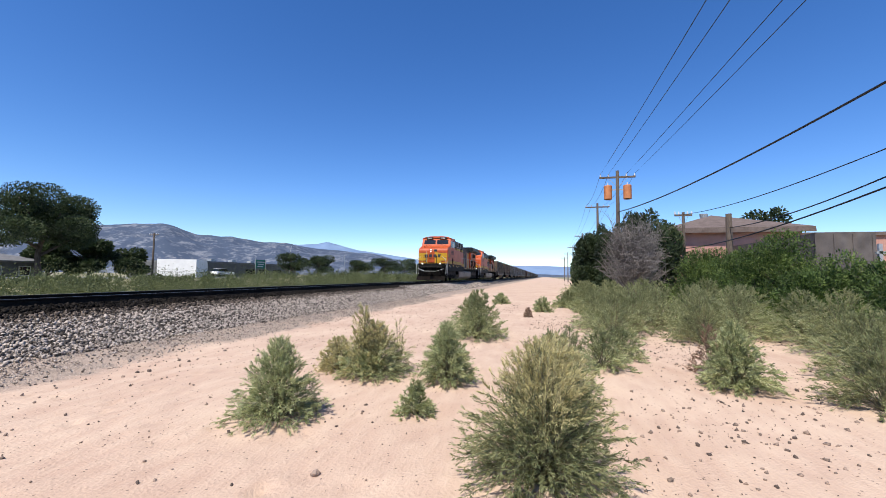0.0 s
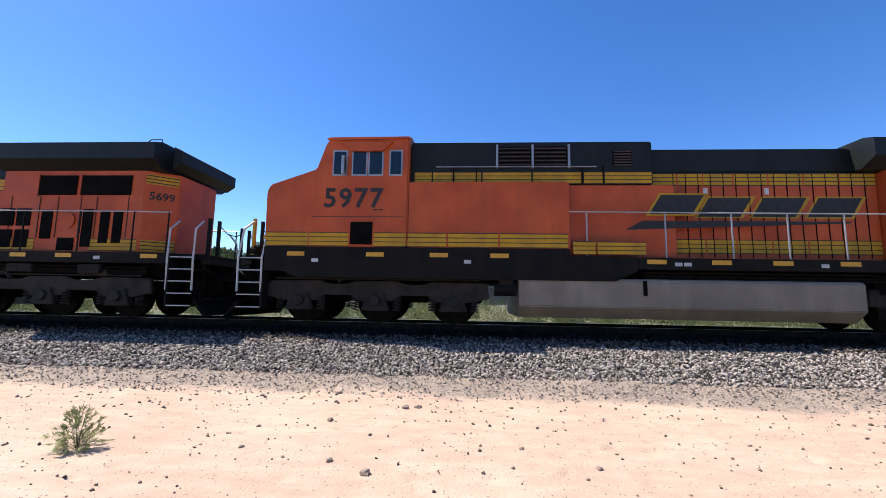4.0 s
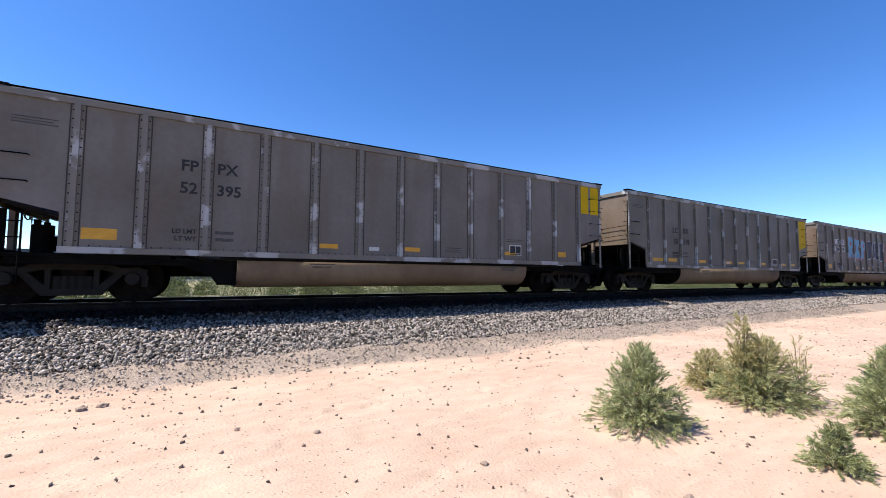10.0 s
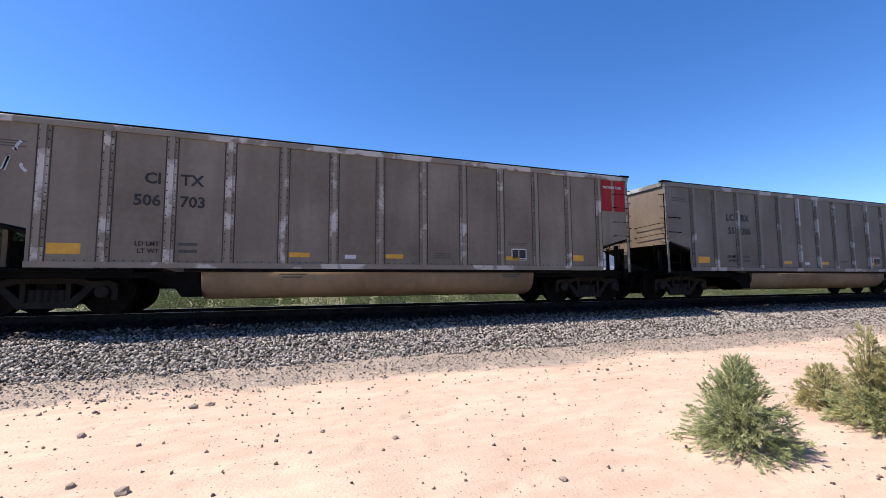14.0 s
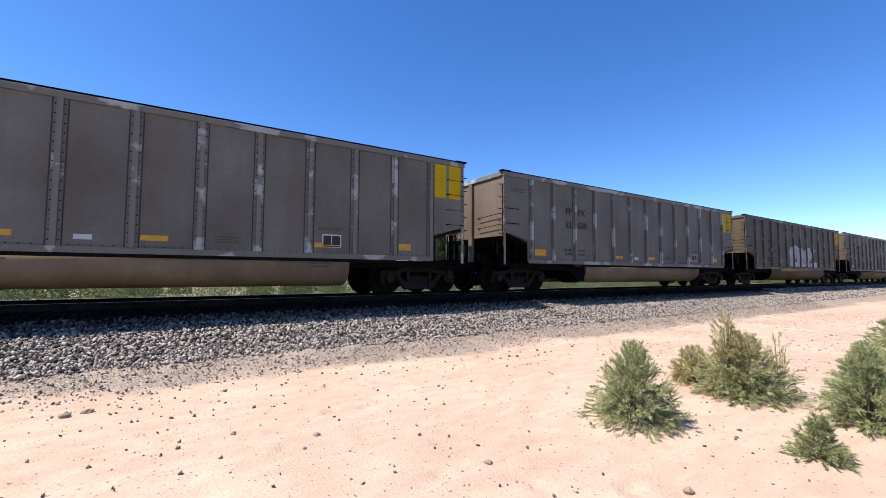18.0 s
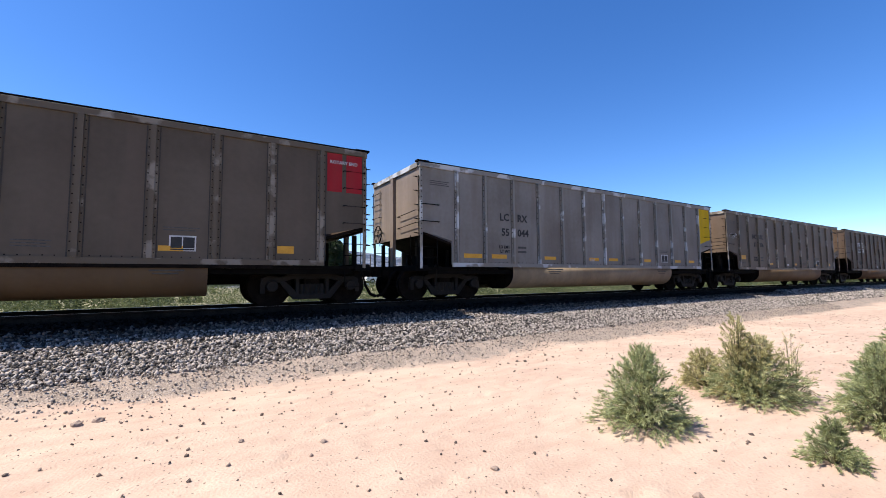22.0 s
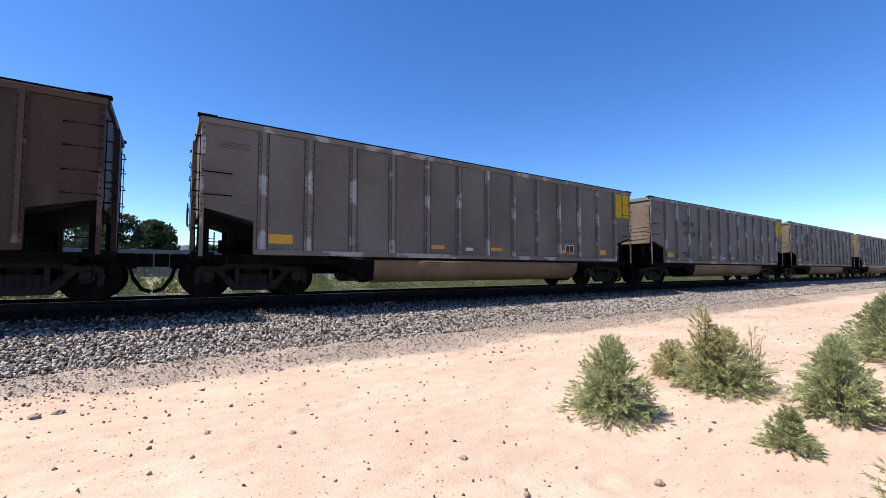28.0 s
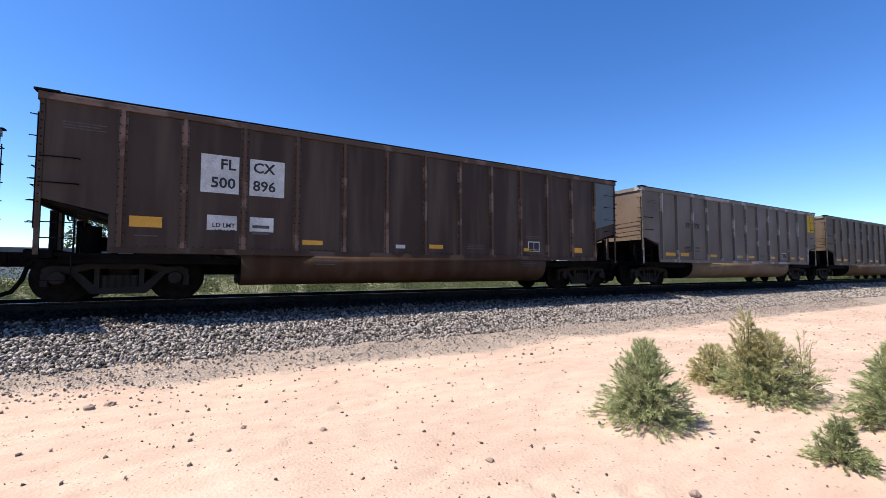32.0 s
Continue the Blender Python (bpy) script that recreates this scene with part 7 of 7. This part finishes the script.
part("post", tube(((62.9, 49.7, 0), (62.9, 49.7, 4.1)), 0.07, 6), GALV, sign)
part("post", tube(((65.0, 49.2, 0), (65.0, 49.2, 4.1)), 0.07, 6), GALV, sign)
part("board", boxed(62.6, 65.3, 49.35, 49.4, 2.4, 3.95, 0.01), SIGN, sign)
words = bmesh.new()
for z, a, b in ((3.55, 62.95, 64.9), (3.15, 63.2, 64.7), (2.75, 63.0, 64.4)):
    add_box(words, a, b, 49.335, 49.349, z - 0.08, z + 0.08)
part("sign_lines", words, WHITE, sign)


def vehicle(name, x, y, long, body_mat, label, pickup=False, turn=0):
    v = tagged(new(name), label, "car", group="parked vehicles")
    v.matrix_basis = pose(x, y, 0.9, 0, 0, turn)
    low = [(0, 0.35), (0, 0.85), (0.15, 0.95), (long - 0.1, 0.9), (long, 0.75), (long, 0.35)]
    cabin = [(0.25, 0.95), (0.6, 1.5), (2.6, 1.52), (3.3, 0.95)] if not pickup else [(1.9, 0.95), (2.1, 1.6), (3.3, 1.6), (3.9, 0.95)]
    part("body", prism(low, -0.9, 0.9, 0.06), body_mat, v)
    part("cabin", prism(cabin, -0.8, 0.8, 0.05), GLASS, v)
    part("roof", boxed(cabin[1][0] + 0.05, cabin[2][0] - 0.05, -0.78, 0.78, cabin[1][1] - 0.02, cabin[1][1] + 0.05, 0.02), body_mat, v)
    for wx in (0.85, long - 0.9):
        for wy in (-0.85, 0.85):
            w = part("wheel", disc((wx, wy, 0.33), 0.34, 0.11, "y", 18), BLACK, v)
            part("rim", disc((wx, wy * 1.14, 0.33), 0.2, 0.015, "y", 14), GALV, w)


vehicle("suv", 4.5, 39.4, 4.7, GALV, "silver estate car parked beyond the weeds")
vehicle("suv", 71.0, 66.0, 4.8, PALE, "white estate car parked by the shop")
vehicle("pickup_truck", -9.5, 44.0, 5.4, LOCOBLACK, "black pickup truck parked by the warehouse", True)
vehicle("suv", 21.0, 55.7, 4.6, PALE, "white car parked among trees")
tagged(part("road", boxed(-200, 300, 37.5, 46.5, 0.86, 0.9), GREYROOF), "grey asphalt road beyond the weeds", "road", kind="structure")
tagged(part("road_bank", prism([(33.5, -0.05), (37.4, 0.885), (46.6, 0.885), (52, -0.05)], -200, 300, axis="x"), TURF), "grassy bank under the road", "bank", kind="structure")

# ---- mountains ----


def range_mesh(name, r0, r1, profile, mat, label, seed, rough):
    az = np.radians(np.arange(-14, 120, 0.35))
    rs = np.linspace(r0, r1, 26)
    prof = np.interp(np.degrees(az), [p[0] for p in profile], [p[1] for p in profile])
    crest = r0 + 0.68 * (r1 - r0)
    v = []
    for a, e in zip(az, prof):
        for r in rs:
            k = 1 - abs(r - crest) / ((crest - r0) if r < crest else (r1 - crest))
            x, y = r * math.cos(a), r * math.sin(a)
            n = noise.fractal((x * 0.0035 + seed, y * 0.0035, 0), 1.0, 2.0, 5)
            g = 1 - abs(noise.fractal((x * 0.0025, y * 0.0025, seed), 1.0, 2.0, 4))
            v.append((x, y, e * crest * max(0.0, k) ** 0.75 * (1 + rough * (1 - 0.93 * k) * (n + g - 0.7)) + 3 * n * k))
    nr = len(rs)
    n = np.arange(len(v)).reshape(len(az), nr)
    f = np.stack([n[:-1, :-1], n[:-1, 1:], n[1:, 1:], n[1:, :-1]], -1).reshape(-1, 4)
    me = raw_mesh(name, np.array(v), f)
    tagged(link(name, me, mat), label, "mountains", kind="structure")


range_mesh("backdrop_mountains", 1700, 3300, ((-14, 0.0), (0, 0.006), (12, 0.012), (18, 0.03), (24, 0.052), (28, 0.058), (31, 0.06), (35, 0.068), (38, 0.074), (41, 0.08), (45, 0.081), (47, 0.092), (48, 0.0945), (52, 0.0935), (55, 0.085), (58, 0.075), (62, 0.052), (66, 0.055), (71, 0.068), (76, 0.062), (90, 0.05), (120, 0.03)), ROCKM, "rocky mountain range on the horizon, coloured blue-grey for haze", 2.0, 0.55)
range_mesh("backdrop_ridge", 3400, 4400, ((-14, 0.02), (0, 0.026), (6, 0.027), (14, 0.03), (20, 0.045), (25, 0.058), (28, 0.07), (29.6, 0.076), (31, 0.071), (34, 0.066), (40, 0.06), (60, 0.04), (120, 0.03)), ROCKFAR, "distant ridge beyond the mountains, coloured pale blue for haze", 5.0, 0.2)

# ---- motion ----
RUN = ((0.0, 0.0), (2.0, 33.65), (3.0, 51.0), (3.5, 59.05), (4.0, 67.42), (4.4, 74.14), (9.0, 151.65), (13.0, 218.62), (19.0, 319.85), (23.0, 387.55), (26.0, 438.15), (29.0, 489.05), (31.0, 522.66), (32.0, 539.95))


def gone(t):
    return float(np.interp(t, [r[0] for r in RUN], [r[1] for r in RUN]))


def motions():
    for thing, x in TRAIN:
        walk(thing, [(t, pose(x - d, YC, RAIL)) for t, d in RUN])
    for w, r, start in WHEELS:
        x0, z0 = w.location.x, w.location.z
        passing = (start + w.parent.location.x) / 16.85
        a, b = max(0.0, passing - 2.0), min(32.0, passing + 0.9)
        times = [a + 0.0333334 * k for k in range(int((b - a) * 30) + 1)] if b > a else []
        rows = [(0.0, pose(x0, 0, z0))] if not times or times[0] > 0.02 else []
        angle, last = 0.0, None
        for t in times:
            if last is not None:
                angle -= math.degrees((gone(t) - gone(last)) / r)
            last = t
            rows.append((t, pose(x0, 0, z0, 0, angle % 360, 0)))
        if rows[-1][0] < 31.98:
            rows.append((32.0, rows[-1][1]))
        walk(w, rows)


motions()
